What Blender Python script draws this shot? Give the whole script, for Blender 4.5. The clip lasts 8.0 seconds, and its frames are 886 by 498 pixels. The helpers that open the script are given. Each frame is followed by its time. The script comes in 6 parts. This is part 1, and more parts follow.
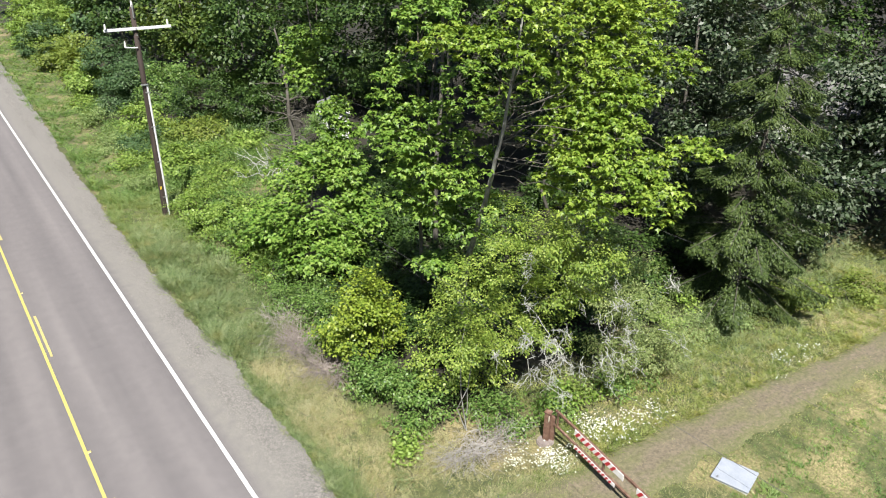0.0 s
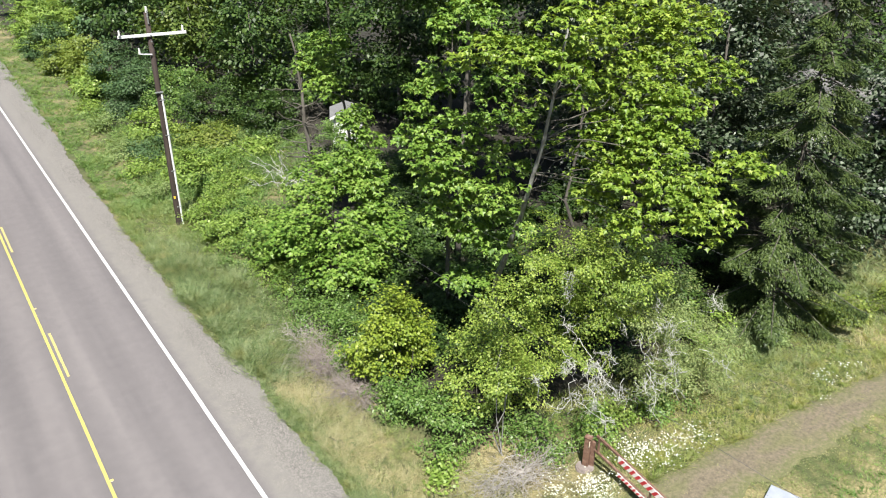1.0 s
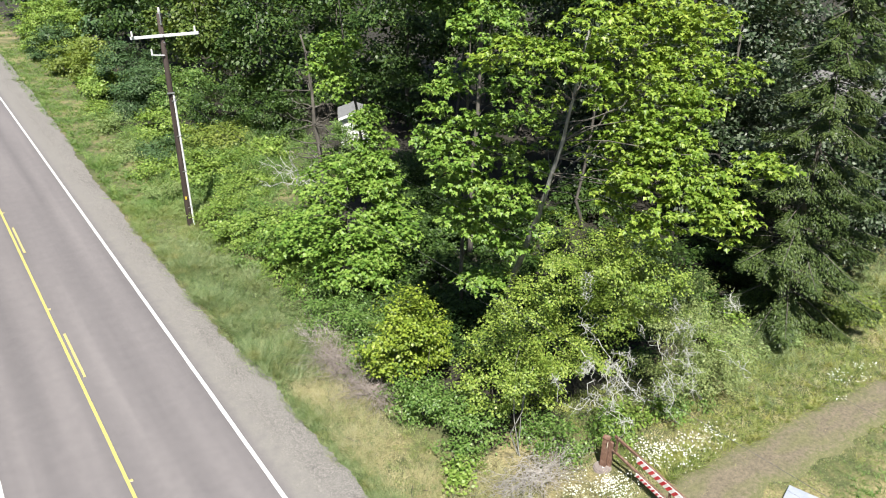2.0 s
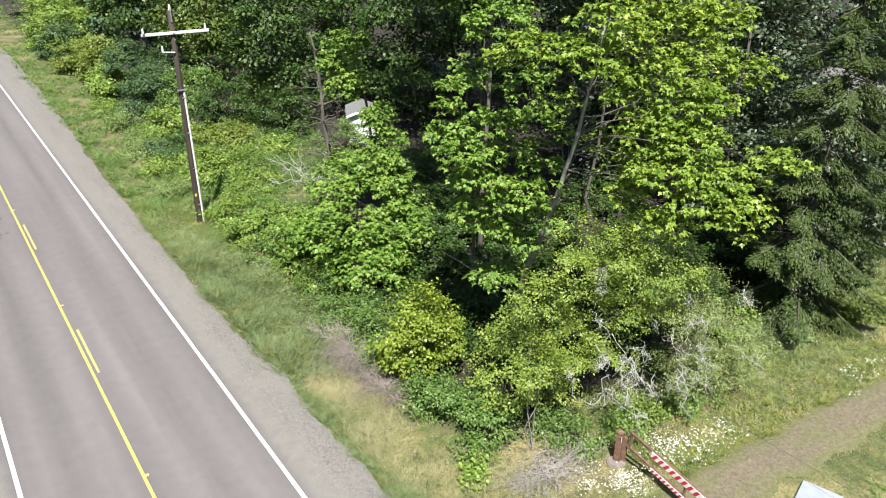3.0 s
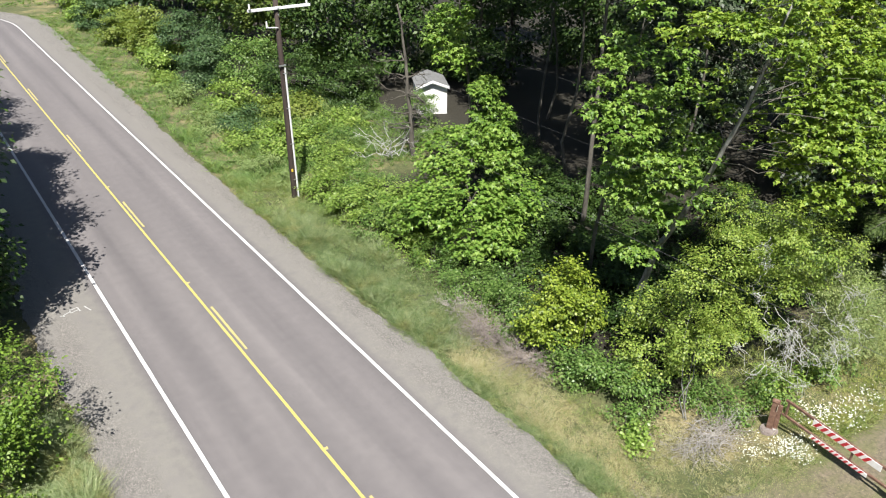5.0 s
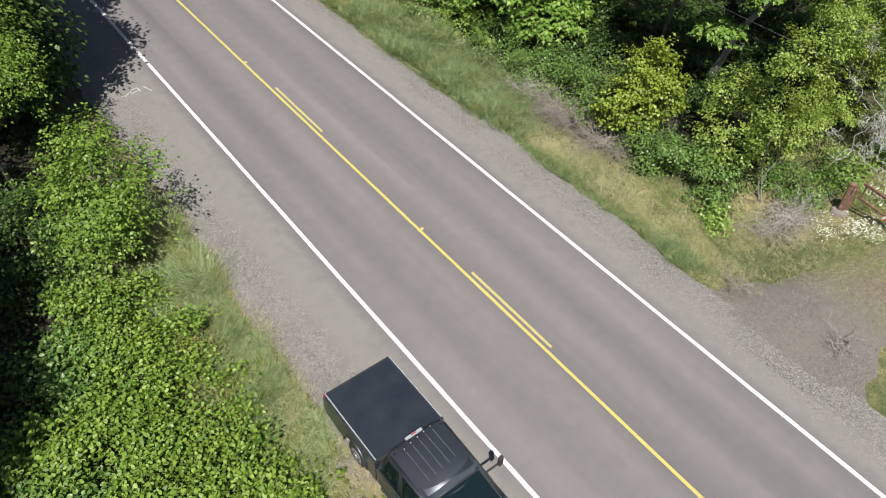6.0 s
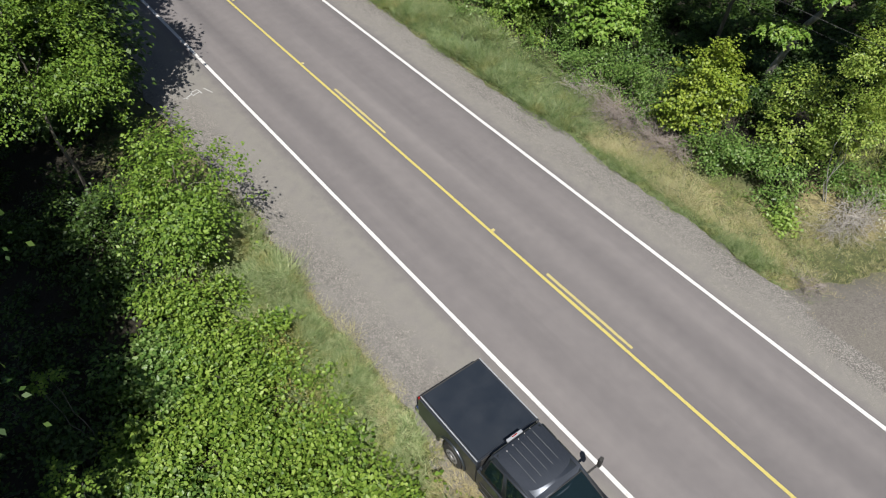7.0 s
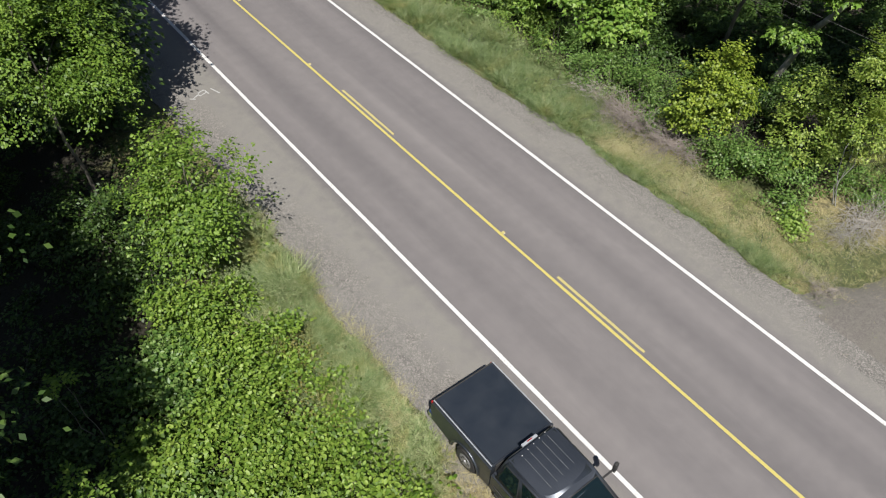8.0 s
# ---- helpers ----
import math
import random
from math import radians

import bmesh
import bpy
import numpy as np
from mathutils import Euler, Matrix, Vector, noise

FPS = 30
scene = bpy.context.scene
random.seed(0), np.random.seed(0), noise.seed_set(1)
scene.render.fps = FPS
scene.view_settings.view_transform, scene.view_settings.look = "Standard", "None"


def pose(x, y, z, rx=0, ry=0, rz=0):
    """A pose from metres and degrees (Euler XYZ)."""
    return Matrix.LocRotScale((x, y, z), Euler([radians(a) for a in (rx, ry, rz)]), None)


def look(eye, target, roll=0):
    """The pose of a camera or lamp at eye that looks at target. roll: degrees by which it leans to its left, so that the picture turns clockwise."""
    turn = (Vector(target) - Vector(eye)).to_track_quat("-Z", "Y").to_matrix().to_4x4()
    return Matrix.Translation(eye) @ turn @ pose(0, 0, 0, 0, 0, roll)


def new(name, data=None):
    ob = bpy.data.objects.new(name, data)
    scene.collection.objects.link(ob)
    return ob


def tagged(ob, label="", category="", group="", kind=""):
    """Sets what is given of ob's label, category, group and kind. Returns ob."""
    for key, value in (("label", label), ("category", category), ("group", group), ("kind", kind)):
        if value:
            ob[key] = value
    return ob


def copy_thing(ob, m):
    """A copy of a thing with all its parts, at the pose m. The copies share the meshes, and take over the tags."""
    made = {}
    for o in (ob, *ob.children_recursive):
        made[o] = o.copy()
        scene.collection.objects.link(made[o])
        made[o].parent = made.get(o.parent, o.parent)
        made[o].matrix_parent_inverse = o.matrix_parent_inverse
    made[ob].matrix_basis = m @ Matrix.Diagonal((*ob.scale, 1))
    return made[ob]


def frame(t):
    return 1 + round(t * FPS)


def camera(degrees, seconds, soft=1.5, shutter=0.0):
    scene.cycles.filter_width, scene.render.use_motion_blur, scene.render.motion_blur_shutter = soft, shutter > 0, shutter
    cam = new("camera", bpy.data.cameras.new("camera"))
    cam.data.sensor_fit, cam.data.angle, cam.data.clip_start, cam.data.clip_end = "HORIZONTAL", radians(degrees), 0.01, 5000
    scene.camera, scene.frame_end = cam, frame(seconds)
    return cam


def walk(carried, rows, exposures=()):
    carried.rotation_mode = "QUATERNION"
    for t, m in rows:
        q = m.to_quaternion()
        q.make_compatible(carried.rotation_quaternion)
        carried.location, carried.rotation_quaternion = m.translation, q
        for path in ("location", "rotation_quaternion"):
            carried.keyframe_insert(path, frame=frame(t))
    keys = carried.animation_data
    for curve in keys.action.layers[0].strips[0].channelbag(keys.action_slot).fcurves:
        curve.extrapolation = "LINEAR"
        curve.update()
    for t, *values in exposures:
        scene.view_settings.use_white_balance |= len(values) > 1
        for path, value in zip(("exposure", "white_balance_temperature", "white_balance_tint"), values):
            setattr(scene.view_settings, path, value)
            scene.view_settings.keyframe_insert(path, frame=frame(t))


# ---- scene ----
cam = camera(62.0, 8.0, soft=1.1)
PATH = [
    (0, (-1.715, 0.225, 16.033), (-0.654, 1.669, 15.146), 0.8),
    (0.5, (-1.849, 1.285, 16.109), (-0.789, 2.729, 15.22), 0.7),
    (1, (-1.997, 1.798, 16.132), (-0.934, 3.24, 15.244), 0.8),
    (1.5, (-2.285, 2.026, 16.174), (-1.221, 3.469, 15.287), 0.8),
    (3, (-2.834, 2.243, 16.067), (-1.776, 3.689, 15.177), 0.7),
    (3.5, (-3.312, 2.568, 16.13), (-2.258, 4.014, 15.236), 0.6),
    (4, (-4.162, 3.177, 16.225), (-3.111, 4.622, 15.327), 0.4),
    (4.2, (-4.616, 3.492, 16.35), (-3.569, 4.936, 15.445), 0.2),
    (5.3, (-8.359, 5.852, 16.618), (-7.323, 7.185, 15.546), 1.1),
    (5.5, (-8.942, 6.221, 16.569), (-7.955, 7.478, 15.365), 1.3),
    (5.7, (-9.471, 6.715, 16.5), (-8.541, 7.879, 15.166), 1.4),
    (5.9, (-9.882, 7.318, 16.559), (-8.995, 8.406, 15.135), 1.9),
    (6, (-10.208, 7.453, 16.595), (-9.327, 8.53, 15.158), 2.1),
    (6.5, (-11.24, 8.231, 16.82), (-10.373, 9.305, 15.373), 1.6),
    (7, (-11.928, 8.845, 16.822), (-11.06, 9.918, 15.374), 1.7),
    (7.5, (-12.16, 9.067, 16.784), (-11.287, 10.138, 15.339), 1.9),
    (8, (-12.194, 9.185, 16.771), (-11.318, 10.254, 15.325), 2.2),
]
EXPOSURES = [(0.0, 1.12), (0.5, 1.18), (4.2, 1.2), (5.5, 0.92), (6.3, 0.66), (8.0, 0.58)]
walk(cam, [(t, look(eye, target, roll)) for t, eye, target, roll in PATH], EXPOSURES)

# ---- sky and sun ----
SUN_WAY = Vector((-0.35, -0.53, 1.0)).normalized()
world = bpy.data.worlds.new("sky")
scene.world = world
world.use_nodes = True
wn = world.node_tree
sky = wn.nodes.new("ShaderNodeTexSky")
sky.sky_type = "NISHITA"
sky.sun_disc = False
sky.sun_elevation = math.asin(SUN_WAY.z)
sky.sun_rotation = math.atan2(SUN_WAY.x, SUN_WAY.y)
wn.links.new(sky.outputs["Color"], wn.nodes["Background"].inputs["Color"])
wn.nodes["Background"].inputs["Strength"].default_value = 0.05
sun = new("sun", bpy.data.lights.new("sun", "SUN"))
sun.data.energy = 5.0
sun.data.angle = radians(0.53)
sun.data.color = (1.0, 0.955, 0.895)
sun.matrix_world = look(SUN_WAY * 60, (0, 0, 0))

# ---- materials ----
def material(name):
    m = bpy.data.materials.new(name)
    m.use_nodes = True
    nt = m.node_tree
    return m, nt, nt.nodes["Principled BSDF"]


def node(nt, kind, **values):
    n = nt.nodes.new(kind)
    for key, value in values.items():
        n.inputs[key.replace("_", " ")].default_value = value
    return n


def ramp(nt, source, stops):
    r = nt.nodes.new("ShaderNodeValToRGB")
    while len(r.color_ramp.elements) < len(stops):
        r.color_ramp.elements.new(0.5)
    for e, (at, colour) in zip(r.color_ramp.elements, stops):
        e.position, e.color = at, (*colour, 1)
    nt.links.new(source, r.inputs["Fac"])
    return r.outputs["Color"]


def noise_of(nt, scale, detail=4.0, rough=0.55, stretch=None):
    """Noise in the object's own metres."""
    co = nt.nodes.new("ShaderNodeTexCoord").outputs["Object"]
    if stretch:
        mp = nt.nodes.new("ShaderNodeMapping")
        mp.inputs["Scale"].default_value = stretch
        nt.links.new(co, mp.inputs["Vector"])
        co = mp.outputs["Vector"]
    n = node(nt, "ShaderNodeTexNoise", Scale=scale, Detail=detail, Roughness=rough)
    nt.links.new(co, n.inputs["Vector"])
    return n.outputs["Fac"]


def blend(nt, fac, a, b, how="MIX"):
    m = nt.nodes.new("ShaderNodeMix")
    m.data_type, m.blend_type = "RGBA", how
    for value, socket in ((fac, m.inputs[0]), (a, m.inputs[6]), (b, m.inputs[7])):
        if isinstance(value, (int, float)):
            socket.default_value = value
        elif isinstance(value, tuple):
            socket.default_value = (*value, 1)
        else:
            nt.links.new(value, socket)
    return m.outputs[2]


def span(nt, value, lo, hi, a=0.0, b=1.0):
    m = nt.nodes.new("ShaderNodeMapRange")
    nt.links.new(value, m.inputs["Value"])
    for key, v in (("From Min", lo), ("From Max", hi), ("To Min", a), ("To Max", b)):
        m.inputs[key].default_value = v
    return m.outputs["Result"]


def calc(nt, how, a, b=0.0):
    m = nt.nodes.new("ShaderNodeMath")
    m.operation = how
    for value, socket in ((a, m.inputs[0]), (b, m.inputs[1])):
        if isinstance(value, (int, float)):
            socket.default_value = value
        else:
            nt.links.new(value, socket)
    return m.outputs["Value"]


def bumped(nt, bsdf, height, strength=0.4, distance=0.02):
    b = node(nt, "ShaderNodeBump", Strength=strength, Distance=distance)
    nt.links.new(height, b.inputs["Height"])
    nt.links.new(b.outputs["Normal"], bsdf.inputs["Normal"])


def leaf_material(name, dark, mid, light, translucent=0.4, rough=0.5, patch=0.25, tufts=0.0):
    """Green leaves, each of its own shade; light comes through them."""
    m, nt, bsdf = material(name)
    geo = nt.nodes.new("ShaderNodeNewGeometry")
    colour = ramp(nt, geo.outputs["Random Per Island"], [(0.0, dark), (0.5, mid), (1.0, light)])
    large = noise_of(nt, patch, 2.0)
    colour = blend(nt, span(nt, large, 0.35, 0.68), blend(nt, 1.0, colour, (0.78, 0.86, 0.80), "MULTIPLY"), colour)
    if tufts:
        # tufts of fresher and of older, browner growth
        small, wide = noise_of(nt, tufts, 3.0, 0.6), noise_of(nt, 1.1, 4.0, 0.6)
        colour = blend(nt, span(nt, small, 0.4, 0.62), blend(nt, 1.0, colour, (0.55, 0.66, 0.5), "MULTIPLY"), colour)
        colour = blend(nt, span(nt, wide, 0.5, 0.7), colour, blend(nt, 1.0, colour, (1.12, 0.92, 0.75), "MULTIPLY"))
    nt.links.new(colour, bsdf.inputs["Base Color"])
    bsdf.inputs["Roughness"].default_value = rough
    bsdf.inputs["Specular IOR Level"].default_value = 0.35
    tr = nt.nodes.new("ShaderNodeBsdfTranslucent")
    nt.links.new(blend(nt, 1.0, colour, (1.35, 1.25, 0.45), "MULTIPLY"), tr.inputs["Color"])
    mix = nt.nodes.new("ShaderNodeMixShader")
    mix.inputs["Fac"].default_value = translucent
    nt.links.new(bsdf.outputs["BSDF"], mix.inputs[1])
    nt.links.new(tr.outputs["BSDF"], mix.inputs[2])
    nt.links.new(mix.outputs["Shader"], nt.nodes["Material Output"].inputs["Surface"])
    return m


def plain(name, stops, scale=6.0, rough=0.7, metal=0.0, bump=0.3, distance=0.01, stretch=None, fine=60.0):
    """A worn surface: colour by coarse noise, broken by fine noise, with relief."""
    m, nt, bsdf = material(name)
    coarse, grain = noise_of(nt, scale, 5.0, 0.6, stretch), noise_of(nt, fine, 3.0, 0.6, stretch)
    colour = ramp(nt, coarse, stops)
    colour = blend(nt, span(nt, grain, 0.3, 0.7), blend(nt, 1.0, colour, (0.8, 0.8, 0.8), "MULTIPLY"), colour)
    nt.links.new(colour, bsdf.inputs["Base Color"])
    nt.links.new(span(nt, coarse, 0.3, 0.7, rough - 0.08, min(1.0, rough + 0.08)), bsdf.inputs["Roughness"])
    bsdf.inputs["Metallic"].default_value = metal
    if bump:
        bumped(nt, bsdf, grain, bump, distance)
    return m


MAPLE = leaf_material("maple_leaf", (0.09, 0.155, 0.018), (0.18, 0.27, 0.035), (0.33, 0.41, 0.075), 0.3, 0.42)
MAPLE_YOUNG = leaf_material("young_maple_leaf", (0.075, 0.15, 0.022), (0.15, 0.25, 0.038), (0.25, 0.345, 0.075), 0.25, 0.45)
HAZEL = leaf_material("hazel_leaf", (0.1, 0.155, 0.018), (0.2, 0.265, 0.03), (0.33, 0.385, 0.06), 0.25, 0.45)
BRAMBLE = leaf_material("bramble_leaf", (0.07, 0.14, 0.03), (0.13, 0.22, 0.05), (0.23, 0.31, 0.1), 0.3, 0.4)
VINE = leaf_material("vine_leaf", (0.12, 0.2, 0.034), (0.2, 0.295, 0.054), (0.32, 0.4, 0.11), 0.28, 0.45)
OLIVE = leaf_material("hawthorn_leaf", (0.11, 0.18, 0.028), (0.225, 0.305, 0.055), (0.36, 0.42, 0.1), 0.3, 0.45)
SAGE = leaf_material("grey_hawthorn_leaf", (0.11, 0.15, 0.045), (0.2, 0.25, 0.085), (0.32, 0.36, 0.15), 0.28, 0.5)
OAK = leaf_material("oak_leaf", (0.05, 0.085, 0.014), (0.095, 0.14, 0.026), (0.16, 0.2, 0.048), 0.2, 0.5)
# much darker than the other leaves: the wood's shade is put into the colour
WOODS = leaf_material("shade_toned_woodland_leaf", (0.02, 0.045, 0.009), (0.042, 0.082, 0.015), (0.082, 0.13, 0.028), 0.14)
WILLOW = leaf_material("willow_leaf", (0.04, 0.08, 0.03), (0.07, 0.125, 0.048), (0.11, 0.17, 0.07), 0.25)
# near-black leaves with scattered pale ones: sun glints given as leaf colour
SILVER = leaf_material("glint_toned_poplar_leaf", (0.014, 0.028, 0.009), (0.035, 0.058, 0.022), (0.16, 0.185, 0.13), 0.14, 0.42)
SALLOW = leaf_material("sallow_leaf", (0.11, 0.16, 0.03), (0.18, 0.235, 0.045), (0.27, 0.31, 0.08), 0.34)
ALDER = leaf_material("alder_leaf", (0.055, 0.11, 0.014), (0.125, 0.205, 0.026), (0.22, 0.31, 0.055), 0.25, 0.5)
NEEDLE = leaf_material("spruce_needle", (0.026, 0.045, 0.011), (0.056, 0.085, 0.021), (0.105, 0.14, 0.038), 0.1)
GRASS = leaf_material("verge_grass", (0.17, 0.235, 0.075), (0.28, 0.345, 0.125), (0.42, 0.455, 0.22), 0.4, tufts=4.5)
HAY = leaf_material("pale_grass", (0.2, 0.25, 0.11), (0.34, 0.385, 0.2), (0.52, 0.53, 0.34), 0.3, tufts=6.0)
MEADOW = leaf_material("meadow_grass", (0.17, 0.21, 0.055), (0.29, 0.325, 0.09), (0.44, 0.45, 0.17), 0.35, tufts=2.0)
FEATHER = leaf_material("feathery_weed", (0.13, 0.175, 0.07), (0.23, 0.28, 0.125), (0.37, 0.4, 0.21), 0.28, tufts=3.0)
LUSH = leaf_material("lush_weed", (0.1, 0.18, 0.045), (0.18, 0.28, 0.075), (0.29, 0.38, 0.13), 0.3, tufts=2.0)
STRAW = leaf_material("dry_grass", (0.3, 0.265, 0.14), (0.44, 0.39, 0.23), (0.58, 0.53, 0.35), 0.35)
PETAL = leaf_material("daisy_petal", (0.7, 0.7, 0.66), (0.78, 0.78, 0.74), (0.85, 0.85, 0.8), 0.2)
BARK = plain("bark", [(0.3, (0.05, 0.045, 0.038)), (0.6, (0.12, 0.11, 0.09)), (0.75, (0.22, 0.22, 0.2))], 5.0, 0.9, 0, 0.7, 0.02, (1, 1, 0.25))
PALE_BARK = plain("pale_bark", [(0.3, (0.09, 0.085, 0.075)), (0.55, (0.24, 0.24, 0.22)), (0.75, (0.42, 0.42, 0.39))], 5.0, 0.9, 0, 0.6, 0.015, (1, 1, 0.4))
LICHEN = plain("lichen_twig", [(0.3, (0.3, 0.3, 0.27)), (0.6, (0.5, 0.51, 0.47)), (0.8, (0.64, 0.65, 0.6))], 14.0, 0.95, 0, 0.6, 0.01)
PALE_STALK = plain("pale_dead_stalk", [(0.3, (0.36, 0.29, 0.29)), (0.6, (0.52, 0.45, 0.45)), (0.8, (0.62, 0.56, 0.55))], 9.0, 0.9, 0, 0.4, 0.01)
GREY_STICK = plain("grey_stick", [(0.3, (0.2, 0.185, 0.165)), (0.6, (0.37, 0.35, 0.32)), (0.8, (0.5, 0.48, 0.45))], 9.0, 0.9, 0, 0.4, 0.01)
DRY_TWIG = plain("dry_twig", [(0.3, (0.17, 0.14, 0.12)), (0.6, (0.33, 0.29, 0.26)), (0.8, (0.45, 0.41, 0.38))], 9.0, 0.9, 0, 0.4, 0.01)


def ground_material():
    m, nt, bsdf = material("soil_and_turf")
    big, mid, fine = noise_of(nt, 0.3, 6, 0.65), noise_of(nt, 2.6, 6, 0.7), noise_of(nt, 14.0, 4)
    turf = ramp(nt, mid, [(0.3, (0.045, 0.06, 0.02)), (0.5, (0.085, 0.1, 0.035)), (0.7, (0.15, 0.14, 0.06))])
    dry = ramp(nt, fine, [(0.3, (0.16, 0.14, 0.07)), (0.7, (0.33, 0.28, 0.14))])
    colour = blend(nt, span(nt, big, 0.47, 0.62), turf, dry)
    colour = blend(nt, span(nt, fine, 0.3, 0.7), blend(nt, 1.0, colour, (0.6, 0.62, 0.55), "MULTIPLY"), colour)
    # leaf mould under the trees, where no turf grows; its near-black includes painted shade
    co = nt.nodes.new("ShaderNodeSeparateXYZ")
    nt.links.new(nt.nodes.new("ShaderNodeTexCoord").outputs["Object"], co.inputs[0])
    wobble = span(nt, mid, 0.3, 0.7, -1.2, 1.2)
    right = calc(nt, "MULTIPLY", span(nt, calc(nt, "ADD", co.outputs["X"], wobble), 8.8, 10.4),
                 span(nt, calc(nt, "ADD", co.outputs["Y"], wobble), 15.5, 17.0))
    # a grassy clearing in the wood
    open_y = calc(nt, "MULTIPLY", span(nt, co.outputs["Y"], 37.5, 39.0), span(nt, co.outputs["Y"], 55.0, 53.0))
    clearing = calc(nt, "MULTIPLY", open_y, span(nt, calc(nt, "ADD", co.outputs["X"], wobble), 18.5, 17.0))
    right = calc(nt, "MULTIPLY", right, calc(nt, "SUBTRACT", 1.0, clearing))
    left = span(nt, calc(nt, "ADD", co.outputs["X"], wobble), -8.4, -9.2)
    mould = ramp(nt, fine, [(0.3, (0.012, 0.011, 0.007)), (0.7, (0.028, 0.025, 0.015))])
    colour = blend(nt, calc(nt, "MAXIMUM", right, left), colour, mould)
    nt.links.new(colour, bsdf.inputs["Base Color"])
    bsdf.inputs["Roughness"].default_value = 0.95
    bumped(nt, bsdf, fine, 0.6, 0.04)
    return m


SOIL = ground_material()


def stones_of(nt, dark, mid, pale, dust, patch):
    """Loose stones of many greys, with dust and fines between: their colour, their relief and a fine speckle."""
    co = nt.nodes.new("ShaderNodeTexCoord").outputs["Object"]
    stone = nt.nodes.new("ShaderNodeTexVoronoi")
    stone.inputs["Scale"].default_value = 48.0
    nt.links.new(co, stone.inputs["Vector"])
    shade = nt.nodes.new("ShaderNodeSeparateColor")
    nt.links.new(stone.outputs["Color"], shade.inputs["Color"])
    pebble = ramp(nt, shade.outputs["Red"], [(0.1, dark), (0.5, mid), (0.95, pale)])
    speck, coarse = noise_of(nt, 9.0, 6, 0.75), noise_of(nt, 0.8, 6, 0.7, patch)
    colour = blend(nt, span(nt, speck, 0.35, 0.65), blend(nt, 1.0, pebble, (0.72, 0.72, 0.72), "MULTIPLY"), pebble)
    colour = blend(nt, span(nt, coarse, 0.42, 0.66), colour, blend(nt, 0.7, colour, dust))
    return colour, stone.outputs["Distance"], speck


SHOULDER_STONES = ((0.1, 0.095, 0.088), (0.152, 0.145, 0.134), (0.32, 0.3, 0.275), (0.19, 0.182, 0.167), (1.0, 0.3, 1.0))


def asphalt_material():
    m, nt, bsdf = material("worn_asphalt")
    co = nt.nodes.new("ShaderNodeSeparateXYZ")
    nt.links.new(nt.nodes.new("ShaderNodeUVMap").outputs["UV"], co.inputs[0])
    along = noise_of(nt, 1.4, 4, 0.5, (1.0, 0.02, 1.0))
    long_patch, blotch, grain = noise_of(nt, 0.35, 3, 0.5, (1.0, 0.15, 1.0)), noise_of(nt, 2.2, 6, 0.65), noise_of(nt, 45.0, 3, 0.7)
    # wheel tracks, polished paler, and the darker oil strip between them
    lane = calc(nt, "PINGPONG", co.outputs["X"], 1.72)
    track = calc(nt, "COSINE", calc(nt, "MULTIPLY", lane, 3.65))
    tone = calc(nt, "ADD", span(nt, along, 0.3, 0.7, -0.25, 0.25), calc(nt, "MULTIPLY", track, -0.2))
    tone = calc(nt, "ADD", tone, span(nt, blotch, 0.3, 0.7, -0.16, 0.16))
    tone = calc(nt, "ADD", tone, span(nt, long_patch, 0.3, 0.7, -0.3, 0.3))
    colour = ramp(nt, span(nt, tone, -1, 1), [(0.1, (0.113, 0.106, 0.109)), (0.5, (0.161, 0.15, 0.151)), (0.9, (0.213, 0.199, 0.196))])
    colour = blend(nt, span(nt, grain, 0.35, 0.7), blend(nt, 1.0, colour, (0.74, 0.74, 0.74), "MULTIPLY"), colour)
    # beyond the edge lines a dusty strip, and then stones lie ever thicker on it
    aside = calc(nt, "ABSOLUTE", calc(nt, "SUBTRACT", co.outputs["X"], 20.7))
    dusty = calc(nt, "MULTIPLY", span(nt, aside, 3.4, 3.8), span(nt, blotch, 0.25, 0.6, 0.3, 0.9))
    colour = blend(nt, dusty, colour, blend(nt, span(nt, grain, 0.35, 0.7), (0.15, 0.145, 0.13), (0.213, 0.206, 0.186)))
    stony, relief, speck = stones_of(nt, *SHOULDER_STONES)
    # the west side is paved further out
    west = calc(nt, "MULTIPLY", calc(nt, "LESS_THAN", co.outputs["X"], 20.0), -0.65)
    ragged = calc(nt, "ADD", calc(nt, "ADD", aside, west), span(nt, blotch, 0.3, 0.7, -0.4, 0.4))
    colour = blend(nt, span(nt, calc(nt, "ADD", ragged, span(nt, speck, 0.3, 0.7, -0.3, 0.3)), 3.8, 4.6), colour, stony)
    nt.links.new(colour, bsdf.inputs["Base Color"])
    bsdf.inputs["Roughness"].default_value = 0.85
    bsdf.inputs["Specular IOR Level"].default_value = 0.3
    bumped(nt, bsdf, calc(nt, "ADD", grain, calc(nt, "MULTIPLY", relief, span(nt, ragged, 3.8, 4.6))), 0.4, 0.01)
    return m


